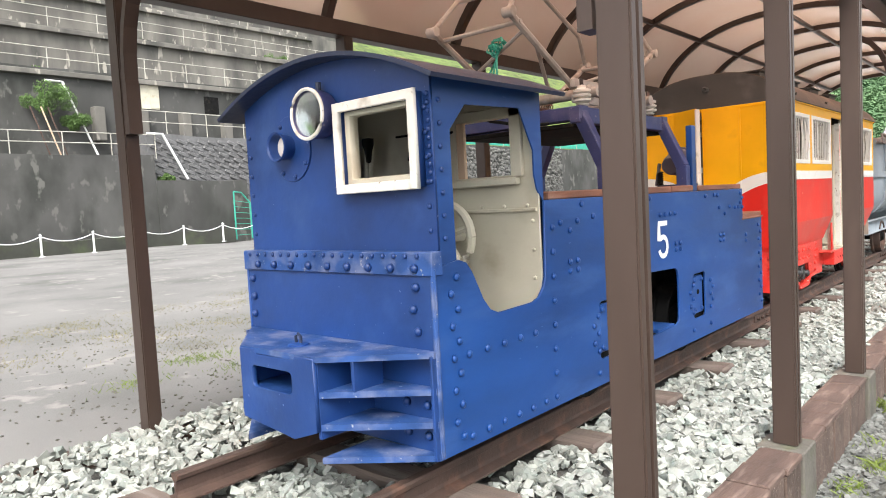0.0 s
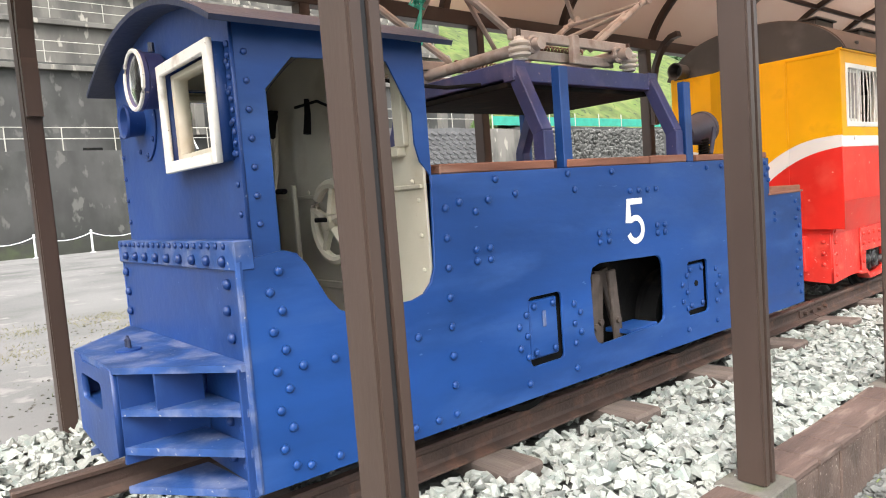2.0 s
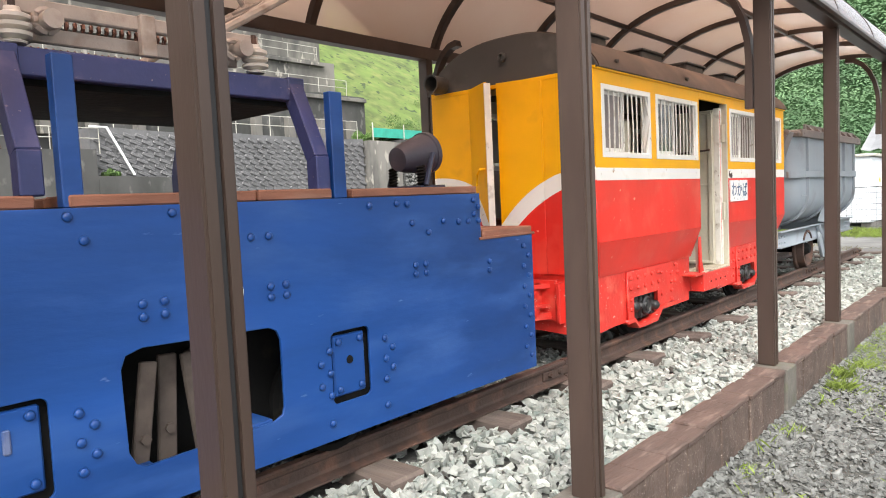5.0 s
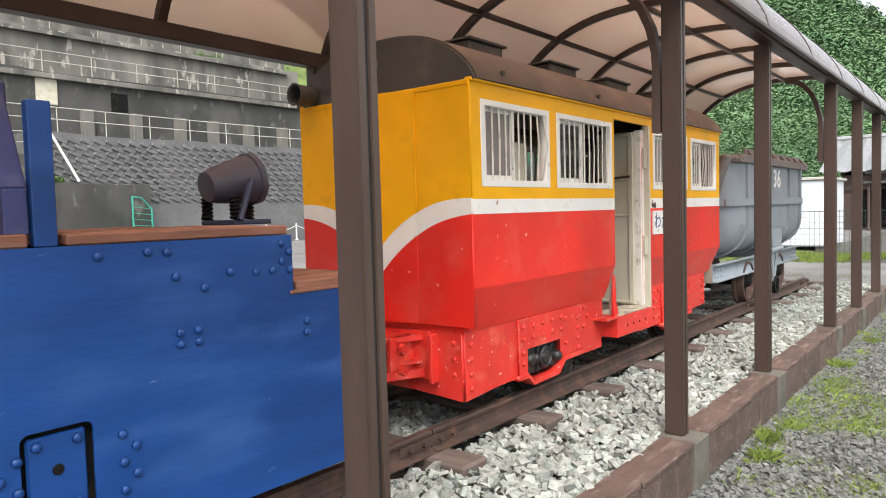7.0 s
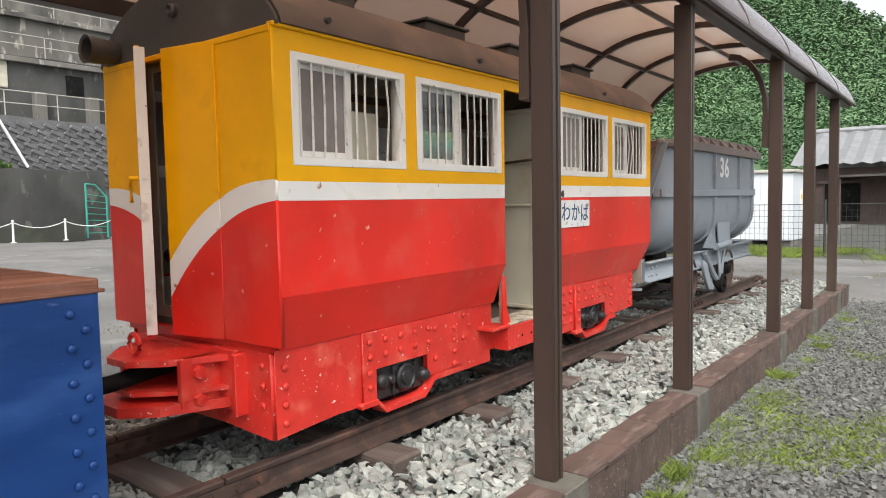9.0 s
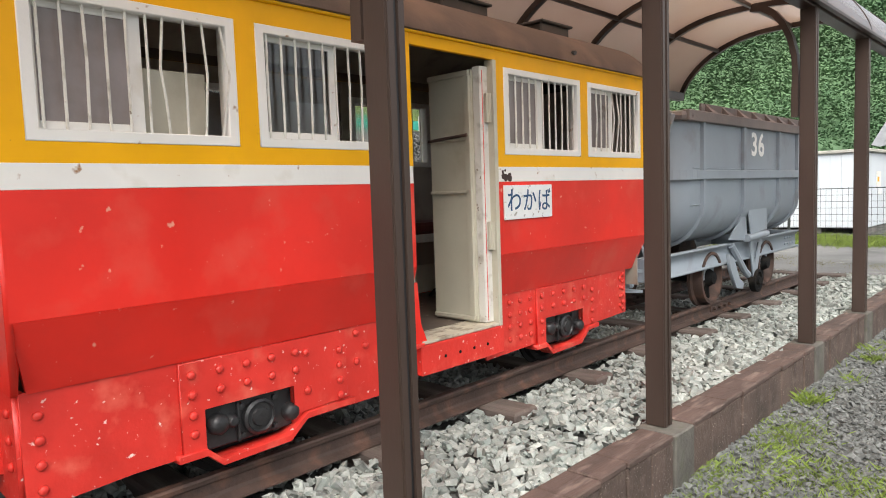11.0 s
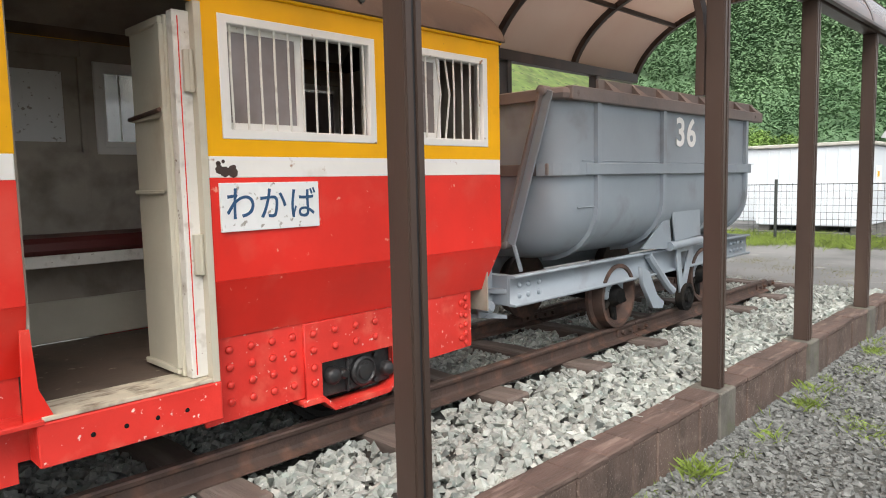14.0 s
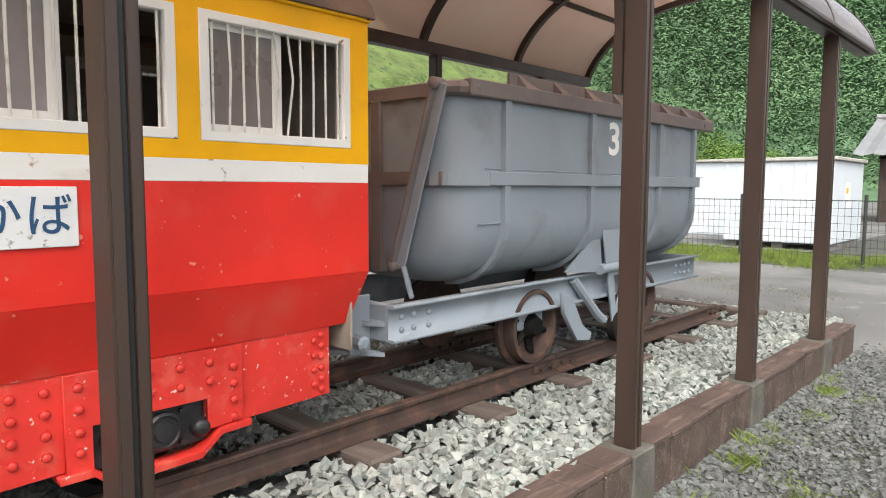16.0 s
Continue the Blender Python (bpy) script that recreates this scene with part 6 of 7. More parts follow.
# latch gear between the wheels
XG = -1.6
bm = bmesh.new()
slab(bm, [(XG - 0.08, 11.72), (XG, 11.72), (XG, 12.2), (XG - 0.08, 12.2)], 0.86, 0.87)
part("latch_shelf", bm, GREY, hop)
plate("latch_shield", [[(11.74, 1.13), (12.18, 1.14), (12.2, 0.94), (11.78, 0.92)]], "x", XG + 0.03, 0.012, GREY, hop, "grey latch shield plate")
plate("latch_bracket", [[(11.35, 0.90), (11.74, 1.12), (11.78, 0.9), (11.7, 0.87)]], "x", XG + 0.0, 0.014, GREY, hop)
tube("roller_bar", [(XG + 0.02, 11.72, 0.885), (XG + 0.02, 12.22, 0.90)], 0.034, GREY, hop, "", 12)
tube("shock_strut", [(XG - 0.03, 11.5, 0.84), (XG - 0.01, 11.75, 0.60), (XG, 11.82, 0.55)], 0.03, GREY, hop)
plate("tripod_leg", [[(11.86, 0.87), (12.16, 0.88), (12.0, 0.50), (11.93, 0.50)], [(11.93, 0.83), (11.97, 0.6), (12.07, 0.83)]], "x", XG, 0.016, GREY, hop)
plate("brake_foot", [[(11.3, 0.78), (11.4, 0.74), (11.52, 0.56), (11.62, 0.50), (11.6, 0.46), (11.46, 0.48), (11.32, 0.66)]], "x", XG + 0.02, 0.03, GREY, hop, "pale curved brake shoe lever")
lathe("guide_roller", [(0.1, -0.03), (0.105, -0.025), (0.105, 0.025), (0.08, 0.03), (0.07, 0.015), (0.04, 0.015), (0.035, 0.04), (0.001, 0.042)], Matrix.Translation((XG + 0.0, 12.02, 0.48)) @ Matrix.Rotation(radians(90), 4, "Y"), BLACK, hop, "black guide roller", 22)
lettering("number_thirty_six", "36", 0.275, Matrix.Translation((HX + 0.004, 11.895, 1.688)) @ EAST, NUMBER, hop, 0.001, "white painted number 36", 1.12, 0.006)


# ---- yard edge and ruined terraces ----
def wall(name, x0, x1, y0, y1, z0, z1, material, label, cut=0.0):
    bm = bmesh.new()
    add_box(bm, x0, x1, y0, y1, z0, z1, 0.0)
    bmesh.ops.subdivide_edges(bm, edges=[e for e in bm.edges if abs(e.verts[0].co.y - e.verts[1].co.y) > 2], cuts=int((y1 - y0) / 1.2))
    for v in bm.verts:
        if v.co.z > z0 + 0.2:
            v.co.z += noise.noise(v.co * 0.7) * 0.10
            v.co.x += noise.noise(v.co * 0.6 + Vector((5, 0, 0))) * 0.06
    ob = part(name, bm, material)
    return tagged(ob, label, "wall", "", "structure")


wall("wall_lower", -33.0, -29.0, -25, 14.4, 0.0, 4.1, CONCRETE_DARK, "blackened rough concrete retaining wall of a ruined works")
# dark strip along the yard edge, built as a low upright wall
YARD_STRIP = mat("black_green_strip", (0.035, 0.037, 0.03), 0.9, var=0.4, scale=0.8, bump=0.6, bscale=8, dirt=(0.05, 0.062, 0.03), spread=0.5, dscale=1.5)
wall("wall_yard_edge", -28.6, -28.2, -25, 17.6, 0.1, 0.72, YARD_STRIP, "low black wall standing in for a dark strip along the yard edge")
wall("wall_lower_step", -29.6, -28.95, 14.4, 18.9, 0.0, 3.0, CONCRETE_DARK, "low blackened concrete wall in front of block facing")
block_wall = wall("wall_blockwork", -33.0, -29.55, 14.4, 29.6, 0.0, 5.1, BLOCK, "retaining wall faced with diagonal moulded grey blocks")
wall("wall_end_pier", -32.5, -29.2, 29.7, 32.4, 0.0, 5.0, CONCRETE, "weathered pale concrete pier")
stone_wall = wall("wall_cobbles", -33.0, -29.15, 32.4, 70, 0.0, 5.2, CONCRETE_DARK, "dark retaining wall of rounded cobbles")
wall("terrace_2", -37.0, -33.0, -25, 33, 0.0, 8.25, CONCRETE_DARK, "dark stained concrete terrace wall")
wall("terrace_3", -41.0, -37.0, -25, 34, 4.0, 11.2, CONCRETE, "weathered streaked concrete terrace wall")
wall("terrace_4", -45.0, -41.0, -25, 36, 7.0, 14.2, CONCRETE, "weathered streaked concrete terrace wall")
wall("terrace_5", -50.0, -45.0, -25, 40, 10.0, 17.6, CONCRETE, "weathered streaked concrete terrace wall")
wall("terrace_6", -56.0, -50.0, -25, 44, 12.0, 21.2, CONCRETE, "weathered streaked concrete terrace wall")
for zt, xf in ((8.25, -33.0), (11.2, -37.0), (14.2, -41.0), (17.6, -45.0)):
    bm = bmesh.new()
    add_box(bm, xf, xf + 0.25, -25, 33, zt - 0.35, zt - 0.12, 0.02)
    tagged(part("terrace_ledge", bm, CONCRETE), "projecting concrete terrace ledge", "ledge", "", "structure")
rngt = random.Random(7)
pil = None
for i in range(18):
    y = -6 + 2.2 * i + rngt.uniform(-0.2, 0.2)
    if pil is None:
        bm = bmesh.new()
        add_box(bm, -0.45, 0.05, -0.24, 0.24, 0, 1.55, 0.03)
        pil = tagged(part("wall_pier", bm, CONCRETE), "pale stub pier against the terrace wall", "pier", "terrace piers")
        pil.location = (-32.6, y, 5.1)
    elif y > 13:
        copy_thing(pil, pose(-32.6, y, 5.1))
# solid panels for openings; the black ones have inner shade as their colour
for y, z, w, h in ((16.4, 8.35, 0.9, 1.25), (19.7, 8.3, 0.8, 0.9), (9.0, 5.2, 0.8, 1.0)):
    bm = bmesh.new()
    add_box(bm, -33.0 - 0.06, -33.0 + 0.04, y - w / 2, y + w / 2, z - 1.6, z - 1.6 + h, 0.01)
    add_box(bm, -33.0, -33.0 + 0.06, y + w * 0.0, y + w / 2, z - 1.55, z - 1.6 + h * 0.8, 0.01)
    tagged(part("wall_opening", bm, CREAM if z > 8.32 else BLACK), "small window opening in the terrace wall", "window", "", "structure")


def railing(x, y0, y1, z, h, step, label="pale rusty pipe railing along a terrace", material=None):
    r = thing("railing", (x, (y0 + y1) / 2, z), label, "railing", "terrace railings")
    k = int((y1 - y0) / step)
    for i in range(k + 1):
        tube("baluster", [(x, y0 + step * i, z - 0.1), (x + rngt.uniform(-0.03, 0.03), y0 + step * i, z + h)], 0.022, material or RAILING, r, "", 5)
    for f in (0.55, 1.0):
        tube("rail", [(x, y0, z + h * f), (x, (y0 + y1) / 2, z + h * f - 0.03), (x, y0 + step * k, z + h * f)], 0.02, material or RAILING, r, "", 5)


railing(-29.4, -10, 15.0, 4.1, 0.95, 1.9)
railing(-30.0, 13.6, 31.0, 5.1, 1.1, 2.0)
railing(-33.3, -10, 32.0, 8.25, 1.0, 2.2)
railing(-37.3, -8, 33.0, 11.2, 1.0, 2.4)
railing(-41.3, -4, 34.0, 14.2, 1.0, 2.4)
for y0, z0, y1, z1 in ((12.2, 7.6, 13.5, 4.1), (15.0, 5.1, 16.0, 3.1)):
    p = tube("drain_pipe", [(-29.3 if z1 < 4 else -32.4, y0 - 0.7, z0), (-29.3 if z1 < 4 else -32.4, y0, z0), (-29.2 if z1 < 4 else -32.2, y1, z1)], 0.055, CHAIN_WHITE, None, "", 6)
    tagged(p, "white bent pipe against the terrace wall", "pipe")
for i, (y, lean, m_) in enumerate(((10.1, 0.5, RUST), (10.5, 0.45, WOOD), (10.75, 0.5, RUST))):
    p = tube("leaning_pole", [(-29.9, y + 0.5, 4.1), (-30.2, y, 6.1)], 0.03, m_, None, "", 6)
    tagged(p, "rusty pole leaning on the terrace railing", "pole", "leaning poles")

# moulded blocks of the facing: the rows in sight as pieces, the hidden ones joined
bm = bmesh.new()
add_box(bm, -0.02, 0.07, -0.27, 0.27, -0.085, 0.085, 0.03, Matrix.Rotation(radians(-22), 4, "X"))
blk = bpy.data.meshes.new("block")
bm.to_mesh(blk)
bm.free()
blk.materials.append(BLOCK)
for j in range(10):
    for i in range(29):
        ob = new("block", blk)
        ob.parent = block_wall
        ob.location = (-29.55, 14.75 + 0.515 * i + 0.25 * (j % 2), 2.35 + 0.27 * j)
v0, f0 = unit_blob(1)
rng = np.random.default_rng(3)
ny = 2600
pts = np.column_stack([np.full(ny, -29.12), rng.uniform(32.6, 48, ny), rng.uniform(1.8, 5.0, ny)])
pts[:, 0] += rng.uniform(-0.03, 0.02, ny)
cob = scatter("cobbles", (v0, f0), pts, rng.uniform(0.08, 0.15, ny), COBBLE, rng, 0.08, "dark rounded cobbles set in the retaining wall", "cobbles", 1.0, True)

gf = thing("green_fence", (-29.6, 45, 5.2), "sea-green panel fence on top of the cobble wall", "fence")
for i in range(11):
    y = 30.5 + 2.6 * i
    box("panel", -29.6, -29.56, y, y + 2.5, 5.3, 5.85, GREEN_PAINT, gf, "", 0.01)
    tube("fence_post", [(-29.58, y - 0.05, 5.1), (-29.58, y - 0.05, 6.15)], 0.04, RAILING, gf, "", 5)
gg = thing("green_gate", (-28.6, 18.5, 0.2), "small sea-green metal mesh gate by the wall", "gate")
for y in (17.9, 18.75):
    tube("gate_post", [(-28.6, y, 0.2), (-28.6, y, 2.45 if y < 18 else 1.9)], 0.04, GREEN_PAINT, gg, "", 6)
tube("gate_rail", [(-28.6, 17.9, 2.45), (-28.6, 18.3, 2.4), (-28.6, 18.75, 1.9)], 0.035, GREEN_PAINT, gg, "", 6)
for k in range(7):
    tube("gate_bar", [(-28.6, 17.9, 0.4 + 0.27 * k), (-28.6, 18.75, 0.4 + 0.25 * k)], 0.012, GREEN_PAINT, gg, "", 4)

# chain fence across the yard
cp0 = None
for i in range(14):
    y = 3.6 + 1.85 * i
    if cp0 is None:
        cp0 = thing("chain_post", (-27.5, y, 0.2), "slim white post carrying a sagging white chain", "post", "chain posts")
        bm = bmesh.new()
        add_lathe(bm, [(0.1, 0), (0.1, 0.02), (0.04, 0.035), (0.035, 0.78), (0.05, 0.8), (0.03, 0.84), (0.001, 0.85)], Matrix.Translation((-27.5, y, 0.2)), 10)
        part("shaft", bm, CHAIN_WHITE, cp0, "", True)
        tube("chain", [(-27.5, y + 1.85 * k / 8, 0.95 - 0.22 * (1 - (k / 4 - 1) ** 2)) for k in range(9)], 0.015, CHAIN_WHITE, cp0, "sagging white chain", 5)
    else:
        copy_thing(cp0, pose(-27.5, y, 0.2))

# ---- buildings past the end of the track ----
shed = thing("storage_container", (-3.8, 25.5, 0.08), "white steel storage container with pale green roof edge", "container")
box("body", -5.45, -3.2, 24.0, 26.6, 0.22, 2.0, WALL_WHITE, shed, "", 0.02)
box("roof", -5.52, -3.13, 23.93, 26.67, 2.0, 2.08, RAILING, shed, "pale green-grey roof edge", 0.015)
for i in range(10):
    x = -5.43 + 0.245 * i
    box("wall_rib", x - 0.012, x + 0.012, 23.985, 24.01, 0.24, 1.98, WALL_WHITE, shed, "", 0.004)
for x in (-5.3, -4.3, -3.35):
    box("skid", x - 0.12, x + 0.12, 24.1, 26.5, 0.06, 0.23, CONCRETE, shed, "", 0.01)
shed2 = thing("storage_shed", (-7.0, 28, 0.08), "tall white steel shed with ladder behind the container", "shed")
box("body", -9.5, -6.05, 27.5, 31.0, 0.08, 2.15, WALL_WHITE, shed2, "", 0.02)
box("roof", -9.6, -5.95, 27.4, 31.1, 2.15, 2.22, RAILING, shed2, "", 0.015)
for z in (0.5, 0.9, 1.3):
    tube("ladder_rung", [(-5.95, 27.45, z), (-5.6, 27.45, z)], 0.02, RAILING, shed2, "", 5)
nb = thing("notice_board", (-3.19, 25.2, 1.0), "small yellow and white notices fixed to the container", "sign")
box("notice", -3.198, -3.185, 24.95, 25.4, 1.15, 1.55, WHITE, nb, "", 0.003)
box("notice_mark", -3.184, -3.178, 25.0, 25.17, 1.3, 1.42, YELLOW, nb, "yellow warning square", 0.002)
box("notice", -3.198, -3.185, 25.12, 25.5, 0.98, 1.14, SIGN_WHITE, nb, "", 0.003)
hut = thing("timber_house", (0.5, 42, 0), "dark brown clad house with silver-grey tiled roof", "house")
box("wall", -5.4, 9, 40, 47, -0.2, 2.6, BROWN_BOARD, hut, "dark brown wall cladding", 0.02)
for i in range(40):
    x = -5.3 + 0.36 * i
    box("board_batten", x - 0.02, x + 0.02, 39.97, 40.0, 0.0, 2.5, BROWN_BOARD, hut, "", 0.004)
# black panel on the wall: the doorway's inner shade is painted, no opening cut
bm = bmesh.new()
add_box(bm, -4.9, -3.5, 39.93, 40.02, 0.2, 1.9, 0.01)
part("doorway", bm, BLACK, hut, "dark doorway")
box("lintel", -5.2, -3.3, 39.85, 39.97, 1.9, 2.05, BROWN_BOARD, hut, "", 0.01)
for sg, y in ((-1, 39.2), (1, 47.8)):
    rows = []
    verts, faces = [], []
    nx, nyy = 92, 9
    for j in range(nyy + 1):
        f = j / nyy
        for i in range(nx + 1):
            x = -6.2 + 16.2 * i / nx
            z = 2.75 + 1.75 * f - (0.07 if j % 1 else 0) + 0.045 * math.cos(i * math.pi / 2) + 0.0
            verts.append((x, y - sg * 4.3 * f, z))
    for j in range(nyy):
        for i in range(nx):
            a = j * (nx + 1) + i
            faces.append((a, a + 1, a + nx + 2, a + nx + 1))
    me = bpy.data.meshes.new("roof_tiles")
    me.from_pydata(verts, [], faces)
    part_mesh("roof_tiles", me, ROOF_TILE, hut, "rows of silver-grey roof tiles")
tube("ridge", [(-6.25, 43.5, 4.55), (10, 43.5, 4.55)], 0.14, ROOF_TILE, hut, "", 8)
plate("gable", [[(40, 2.6), (47, 2.6), (43.5, 4.4)]], "x", -5.4, 0.1, BROWN_BOARD, hut)
bm = bmesh.new()
slab(bm, [(-4.3, 38.2), (9.2, 38.2), (9.2, 40.2), (-4.3, 40.2)], 2.15, 2.24)
part("lean_to_roof", bm, ROOF_END, hut, "dark lean-to roof")
for x in (-4.1, -1.0, 2.2):
    tube("porch_post", [(x, 38.4, 0), (x, 38.4, 2.16)], 0.06, BROWN_BOARD, hut, "", 6)

mf = thing("mesh_fence", (-1.5, 21.0, 0.08), "dark green welded mesh fence with slim posts", "fence")
for i in range(9):
    x0 = -10.0 + 2.0 * i
    tube("fence_post", [(x0, 21.02, 0.05), (x0, 21.02, 1.3)], 0.03, FENCE, mf, "", 8)
    if i < 8:
        bm = bmesh.new()
        for k in range(21):
            add_tube(bm, [(x0 + 0.1 * k, 21.0, 0.12), (x0 + 0.1 * k, 21.0, 1.22)], 0.0032, 4, cap=False)
        for k in range(9):
            add_tube(bm, [(x0, 21.0, 0.16 + 0.13 * k), (x0 + 2.0, 21.0, 0.16 + 0.13 * k)], 0.0035 if k < 8 else 0.008, 4, cap=False)
        part("mesh_panel", bm, FENCE, mf)

# ---- hills and woods ----
RIDGE = ((-100, 34), (-70, 30), (-45, 26), (-30, 23), (-18, 20), (-12, 16.5), (-8.4, 13.2), (-6, 11.2), (0, 7.5), (12, 4), (40, 3), (70, 3))


def ridge_el(az):
    for (a0, e0), (a1, e1) in zip(RIDGE, RIDGE[1:]):
        if a0 <= az <= a1:
            return e0 + (e1 - e0) * (az - a0) / (a1 - a0)
    return 3.0


def hill_z(az, d):
    """Height of the far mountain side, d metres out."""
    top = 300 * math.tan(radians(ridge_el(az)))
    f = min(1, max(0, (d - 85) / 215))
    return top * f ** 1.15 + noise.noise(Vector((az * 0.12, d * 0.02, 0))) * 5 * f


azs = [-75 + 2.5 * i for i in range(59)]
ds = [80, 100, 130, 165, 200, 240, 275, 300, 330]
verts = [(d * math.sin(radians(a)), 6 + d * math.cos(radians(a)), hill_z(a, d) - 0.5) for a in azs for d in ds]
nd = len(ds)
faces = [(i * nd + j, i * nd + j + 1, (i + 1) * nd + j + 1, (i + 1) * nd + j) for i in range(len(azs) - 1) for j in range(nd - 1)]
merged("backdrop_hill", verts, faces, FOREST, "structure", "green wooded mountain side, lightened for haze", "hill")
rng = np.random.default_rng(5)


def leafy_wood(name, feet, heights, per, size, material, label):
    """Crowns of loose leaf sprays over the given feet: wide low down, narrow on top, uneven."""
    feet, heights = np.asarray(feet, float), np.asarray(heights, float)
    n = len(feet) * per
    k = np.repeat(np.arange(len(feet)), per)
    h = rng.random(n) ** 0.8
    r = heights[k] * (0.34 * (1 - 0.85 * h) + 0.06) * np.sqrt(rng.random(n)) * rng.uniform(0.8, 1.2, len(feet))[k]
    a = rng.uniform(0, math.tau, n)
    p = feet[k] + np.column_stack([r * np.cos(a), r * np.sin(a), heights[k] * (0.1 + 0.9 * h)])
    out = np.column_stack([np.cos(a), np.sin(a), np.full(n, 1.4)]) + 0.25 * rng.normal(size=(n, 3))
    out /= np.linalg.norm(out, axis=1)[:, None]
    u = np.cross(out, rng.normal(size=(n, 3)))
    u /= np.linalg.norm(u, axis=1)[:, None]
    w = np.cross(out, u)
    s = (np.asarray(size)[k] if np.ndim(size) else np.full(n, size)) * rng.uniform(0.5, 1.3, n)
    s = s[:, None]
    v = np.stack([p - u * s, p - w * s * 0.6, p + u * s, p + w * s * 0.6], 1)
    return merged(name, v.reshape(-1, 3).tolist(), np.arange(n * 4).reshape(-1, 4).tolist(), material, "stuff", label, "woods")


pl, sz = [], []
while len(pl) < 6200:
    a, d = rng.uniform(-38, -1), 88 + 225 * rng.random() ** 0.8
    pl.append((d * math.sin(radians(a)), 6 + d * math.cos(radians(a)), hill_z(a, d) - 0.8))
    sz.append(rng.uniform(3.2, 6.5) * (0.75 + d / 350))
leafy_wood("mountain_wood", pl, sz, 84, [0.0022 * math.hypot(q[0], q[1]) for q in pl], CANOPY_LEAF, "dense cedar wood covering the mountain side, lightened for haze")
# nearer bank with lighter broadleaf trees
pl, sz = [], []
while len(pl) < 1300:
    a, d = rng.uniform(-50, -13), rng.uniform(56, 86)
    top = 9.5 * min(1, (-a - 11) / 16)
    z = max(0, (d - 54) / 32) * top
    pl.append((d * math.sin(radians(a)), 6 + d * math.cos(radians(a)), z - 0.3))
    sz.append(rng.uniform(1.2, 3.0))
leafy_wood("bank_wood", pl, sz, 150, [0.03 * q + 0.05 for q in sz], BANK_LEAF, "light green broadleaf trees on the near bank")


def leaf_cloud(name, centres, radii, count, size, material, label, category, kind=""):
    """A crown of many small leaves round some centres."""
    r2 = np.random.default_rng(len(centres) * 17 + count)
    k = r2.integers(0, len(centres), count)
    d = r2.normal(size=(count, 3))
    d /= np.linalg.norm(d, axis=1)[:, None]
    p = np.asarray(centres)[k] + d * (np.asarray(radii)[k] * (0.55 + 0.5 * r2.random(count)))[:, None]
    a, b = r2.normal(size=(count, 3)), r2.normal(size=(count, 3))
    a /= np.linalg.norm(a, axis=1)[:, None]
    b = np.cross(a, b)
    b /= np.linalg.norm(b, axis=1)[:, None]
    s = (size * (0.6 + 0.8 * r2.random(count)))[:, None]
    v = np.stack([p - a * s, p - b * s * 0.45, p + a * s, p + b * s * 0.45], 1)
    f = np.arange(count * 4).reshape(-1, 4)
    me = bpy.data.meshes.new(name)
    me.from_pydata(v.reshape(-1, 3).tolist(), [], f.tolist())
    me.materials.append(material)
    return tagged(new(name, me), label, category, "", kind)


def shrub(x, y, z, r, n=900):
    rr = random.Random(int(x * 7 + y * 13))
    cs = [(x + rr.uniform(-r, r), y + rr.uniform(-r, r) * 1.2, z + rr.uniform(0, r) * 0.9) for _ in range(7)]
    leaf_cloud("shrub", cs, [r * rr.uniform(0.35, 0.6) for _ in cs], n * 4, 0.045, LEAF, "bright green bush growing on the terraces", "shrub")


for q in ((-32.3, 11.6, 6.5, 0.8), (-32.2, 12.6, 5.6, 0.5), (-36.6, 12.3, 8.4, 0.6), (-29.3, 15.1, 3.05, 0.25), (-33.5, 36.5, 5.8, 1.2), (-33, 39.5, 6.0, 1.5), (-36, 43, 8.0, 1.4), (-36.8, 24.5, 8.4, 0.5), (-40.5, 19.5, 11.4, 0.5), (-40.5, 29, 11.3, 0.8), (-36.5, 16, 8.3, 0.4), (-31.5, 31.5, 5.2, 0.7)):
    shrub(*q)
# meadow bank over the cobble wall, and hillside behind the terraces
v, f = [], []
mxs, mys = [-29.7, -33, -37, -41, -46, -52, -60, -80, -120], [33 + 4 * i for i in range(13)]
mz = [5.2, 5.9, 9.3, 12.0, 15.5, 19, 24, 38, 66]
for yy in mys:
    for xx, zz in zip(mxs, mz):
        v.append((xx, yy, zz + noise.noise(Vector((xx, yy, 0)) * 0.2) * 0.5))
for j in range(len(mys) - 1):
    for i in range(len(mxs) - 1):
        a = j * len(mxs) + i
        f.append((a, a + 1, a + len(mxs) + 1, a + len(mxs)))
merged("meadow_bank", v, f, MEADOW, "structure", "bright green grassy bank above the walls", "slope")
v = [(x, y, z) for y in (-60, 33, 60) for x, z in ((-54, 20), (-62, 24), (-90, 45), (-140, 80))]
merged("hillside", v, [(r * 4 + i, r * 4 + i + 1, r * 4 + i + 5, r * 4 + i + 4) for r in range(2) for i in range(3)], FOREST_NEAR, "structure", "green hillside above the terraces", "slope")
pl = [(rng.uniform(-95, -55), rng.uniform(-10, 80), 0) for _ in range(700)]
pl = [(x, y, 19.5 + (-x - 54) * 0.9) for x, y, _ in pl]
leafy_wood("hillside_wood", pl, rng.uniform(2.0, 4.5, len(pl)), 70, 0.32, BANK_LEAF, "green trees on the hillside above the terraces")

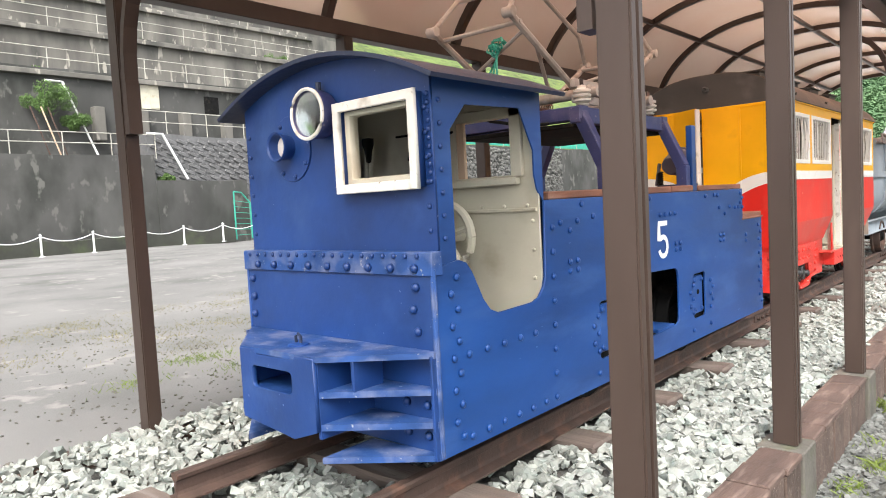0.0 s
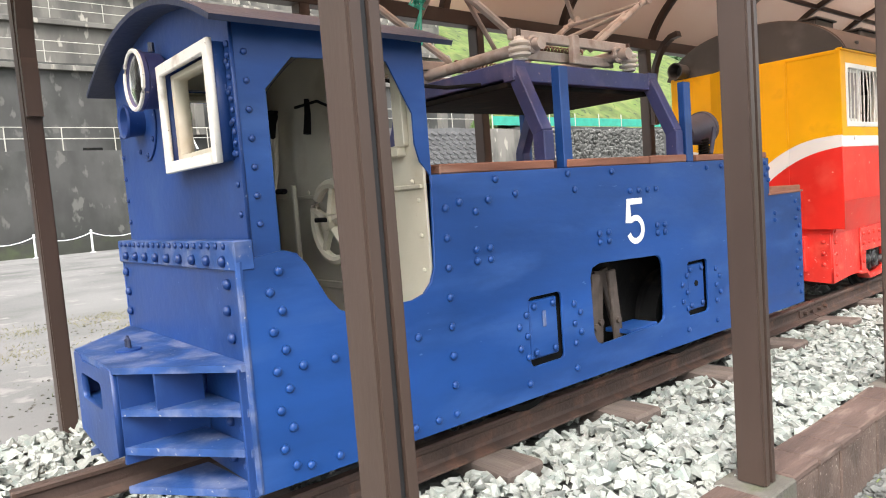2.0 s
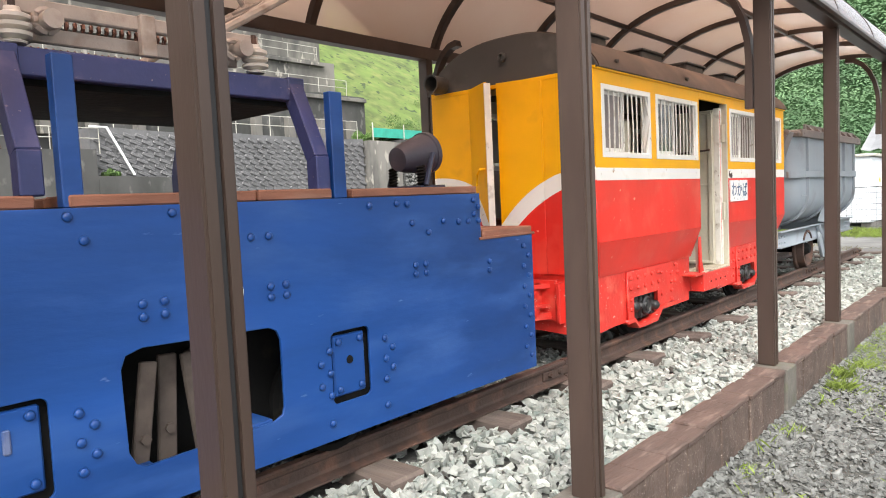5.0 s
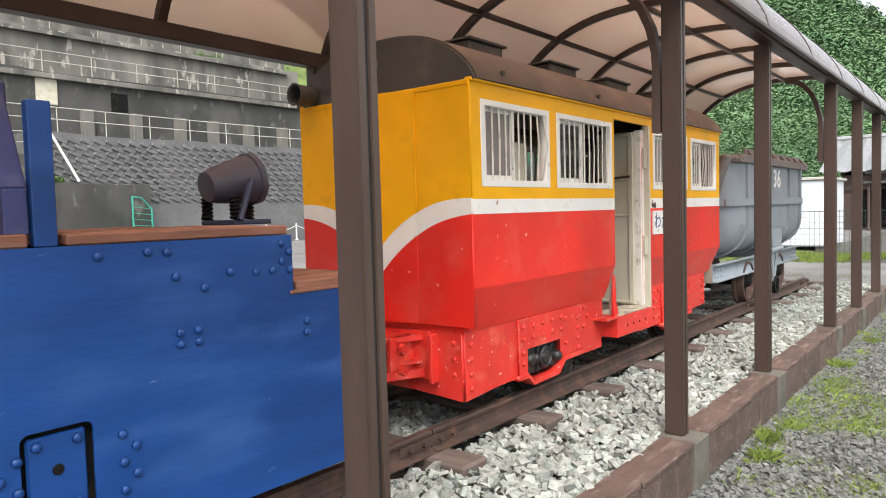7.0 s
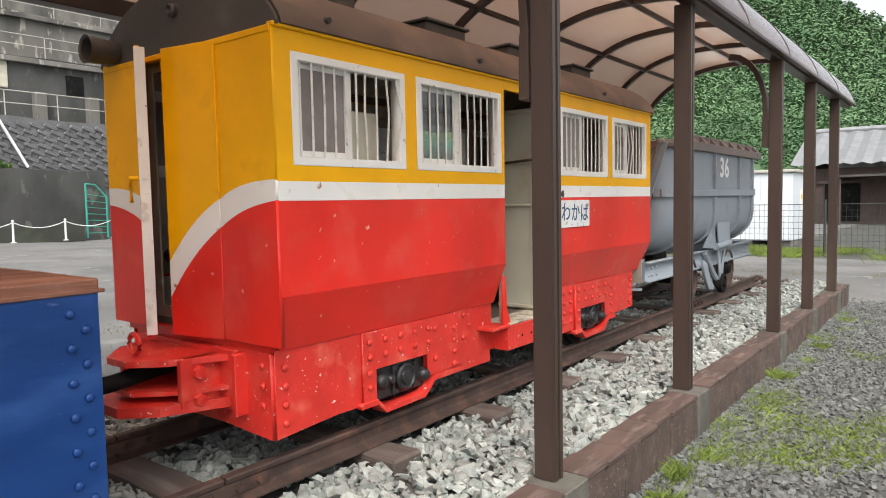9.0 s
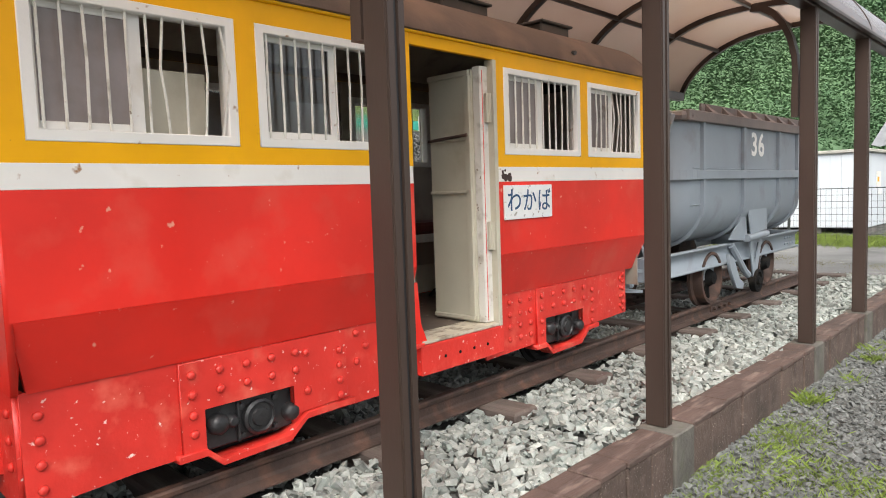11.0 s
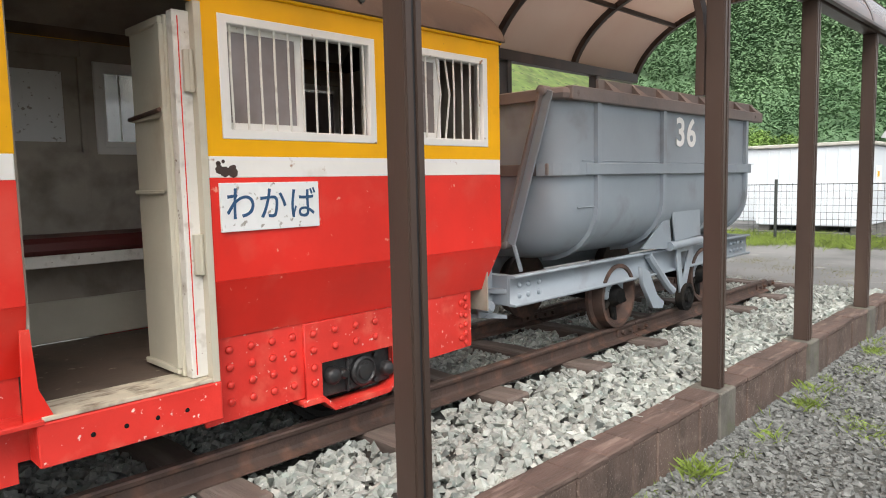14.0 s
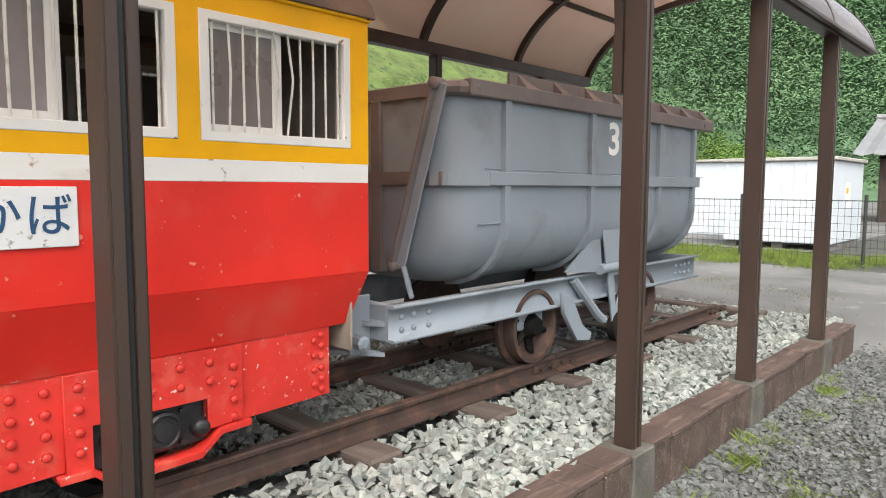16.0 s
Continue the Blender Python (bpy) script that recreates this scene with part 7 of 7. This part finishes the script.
# ---- loose stone and weeds ----
rng = np.random.default_rng(8)
cube_v = np.array([(x, y, z) for x in (-1, 1) for y in (-1, 1) for z in (-1, 1)], float) * (0.85, 0.95, 0.62)
cube_v[4:, 1] *= 0.72
cube_v[1::2, :2] *= 0.8
cube_f = np.array([(0, 1, 3), (0, 3, 2), (4, 6, 7), (4, 7, 5), (0, 4, 5), (0, 5, 1), (2, 3, 7), (2, 7, 6), (0, 2, 6), (0, 6, 4), (1, 5, 7), (1, 7, 3)])
n = 44000
px, py = rng.uniform(-3.62, -0.87, n), rng.uniform(-0.3, 14.75, n)
keep = (np.abs(px - RAIL_NEAR) > 0.05) & (np.abs(px - RAIL_FAR) > 0.05)
sl = np.min(np.abs(py[:, None] - np.array(SLEEPERS)[None]), axis=1) < 0.085
keep &= ~(sl & (np.abs(px + 2.09) < 0.64) & (rng.random(n) > 0.06))
px, py = px[keep], py[keep]
pz = 0.218 + 0.03 * rng.random(len(px)) + np.where(px < -2.9, 0.06 * (-2.9 - px) / 0.5, 0).clip(0, 0.07) - 0.1 * ((-3.42 - px).clip(0) / 0.2)
scatter("ballast_stones", (cube_v, cube_f), np.column_stack([px, py, pz]), rng.uniform(0.012, 0.028, len(px)), BALLAST, rng, 0.22, "pale green-grey crushed stone ballast round the track", "ballast", 0.85)
n = 46000
px = -0.72 + 2.0 * rng.random(n) ** 1.3
py = rng.uniform(1.5, 15.5, n)
scatter("gravel_stones", (cube_v, cube_f), np.column_stack([px, py, rng.uniform(0.0, 0.01, n)]), rng.uniform(0.006, 0.019, n), GRAVEL, rng, 0.22, "dark grey loose gravel beside the kerb", "gravel", 0.75)


n = 1500
px = -3.7 - 5.0 * rng.random(n) ** 1.4
py = rng.normal(3.2, 1.6, n) + 0.35 * (px + 5)
scatter("yard_chips", (cube_v, cube_f), np.column_stack([px, py, np.full(n, 0.203)]), rng.uniform(0.004, 0.012, n), FOOTING, rng, 0.2, "pale stone chips strewn over the worn asphalt", "gravel", 0.6)


def blades(name, spots, material, label, seed):
    """Grass: spots of (x, y, z, spread, count, height)."""
    r2 = np.random.default_rng(seed)
    V, F = [], []
    for x, y, z, sp, cnt, h in spots:
        cnt = int(cnt * 1.6)
        p = np.column_stack([r2.normal(x, sp, cnt), r2.normal(y, sp * 1.3, cnt), np.full(cnt, z)])
        a = r2.uniform(0, math.tau, cnt)
        side = np.column_stack([np.cos(a), np.sin(a), np.zeros(cnt)]) * 0.0022
        hh = (h * r2.uniform(0.4, 1.2, cnt))[:, None]
        lean = np.column_stack([r2.normal(0, 0.5, cnt), r2.normal(0, 0.5, cnt), np.ones(cnt)]) * hh
        k = len(V)
        V += np.stack([p - side, p + side, p + lean * 0.6 + side * 0.7, p + lean * np.array([1.4, 1.4, 1.0])], 1).reshape(-1, 3).tolist()
        F += (np.arange(cnt * 4).reshape(-1, 4) + k).tolist()
    return merged(name, V, F, material, "stuff", label, "grass")


rg = random.Random(21)
spots = [(-0.45 + rg.uniform(-0.25, 0.6), rg.uniform(8.2, 9.7), 0, 0.09, 170, 0.035) for _ in range(20)]
spots += [(-0.62 + rg.uniform(-0.06, 0.1), 2.5 + 0.33 * i, 0, 0.04, int(130 * rg.random() ** 2.5), 0.03 + 0.04 * rg.random()) for i in range(36)]
spots += [(rg.uniform(-0.6, 1.0), rg.uniform(3.5, 14.5), 0, 0.06, 50, 0.03) for _ in range(40)]
spots += [(-0.25 + rg.uniform(-0.35, 0.5), rg.uniform(6.2, 7.6), 0, 0.08, 80, 0.03) for _ in range(8)]
blades("grass_tufts", spots, GRASS, "short green grass tufts in the gravel", 31)
spots = [(rg.uniform(-8, 6), rg.uniform(20.4, 22.5), 0.08, 0.25, 240, 0.13) for _ in range(60)]
spots += [(rg.uniform(-7, -4.3), rg.uniform(2.2, 6), 0.2, 0.1, 130, 0.03) for _ in range(12)]
blades("grass_verge", spots, GRASS, "green grass verge along the mesh fence", 33)
spots = [(rg.uniform(-9, -4.0), rg.uniform(1.5, 8), 0.2, 0.2, 200, 0.025) for _ in range(34)]
spots += [(rg.uniform(-4, 3), rg.uniform(15, 18), 0.1, 0.2, 160, 0.03) for _ in range(16)]
blades("dry_grass", spots, DRY_GRASS, "dry yellowish grass patches on the asphalt", 35)
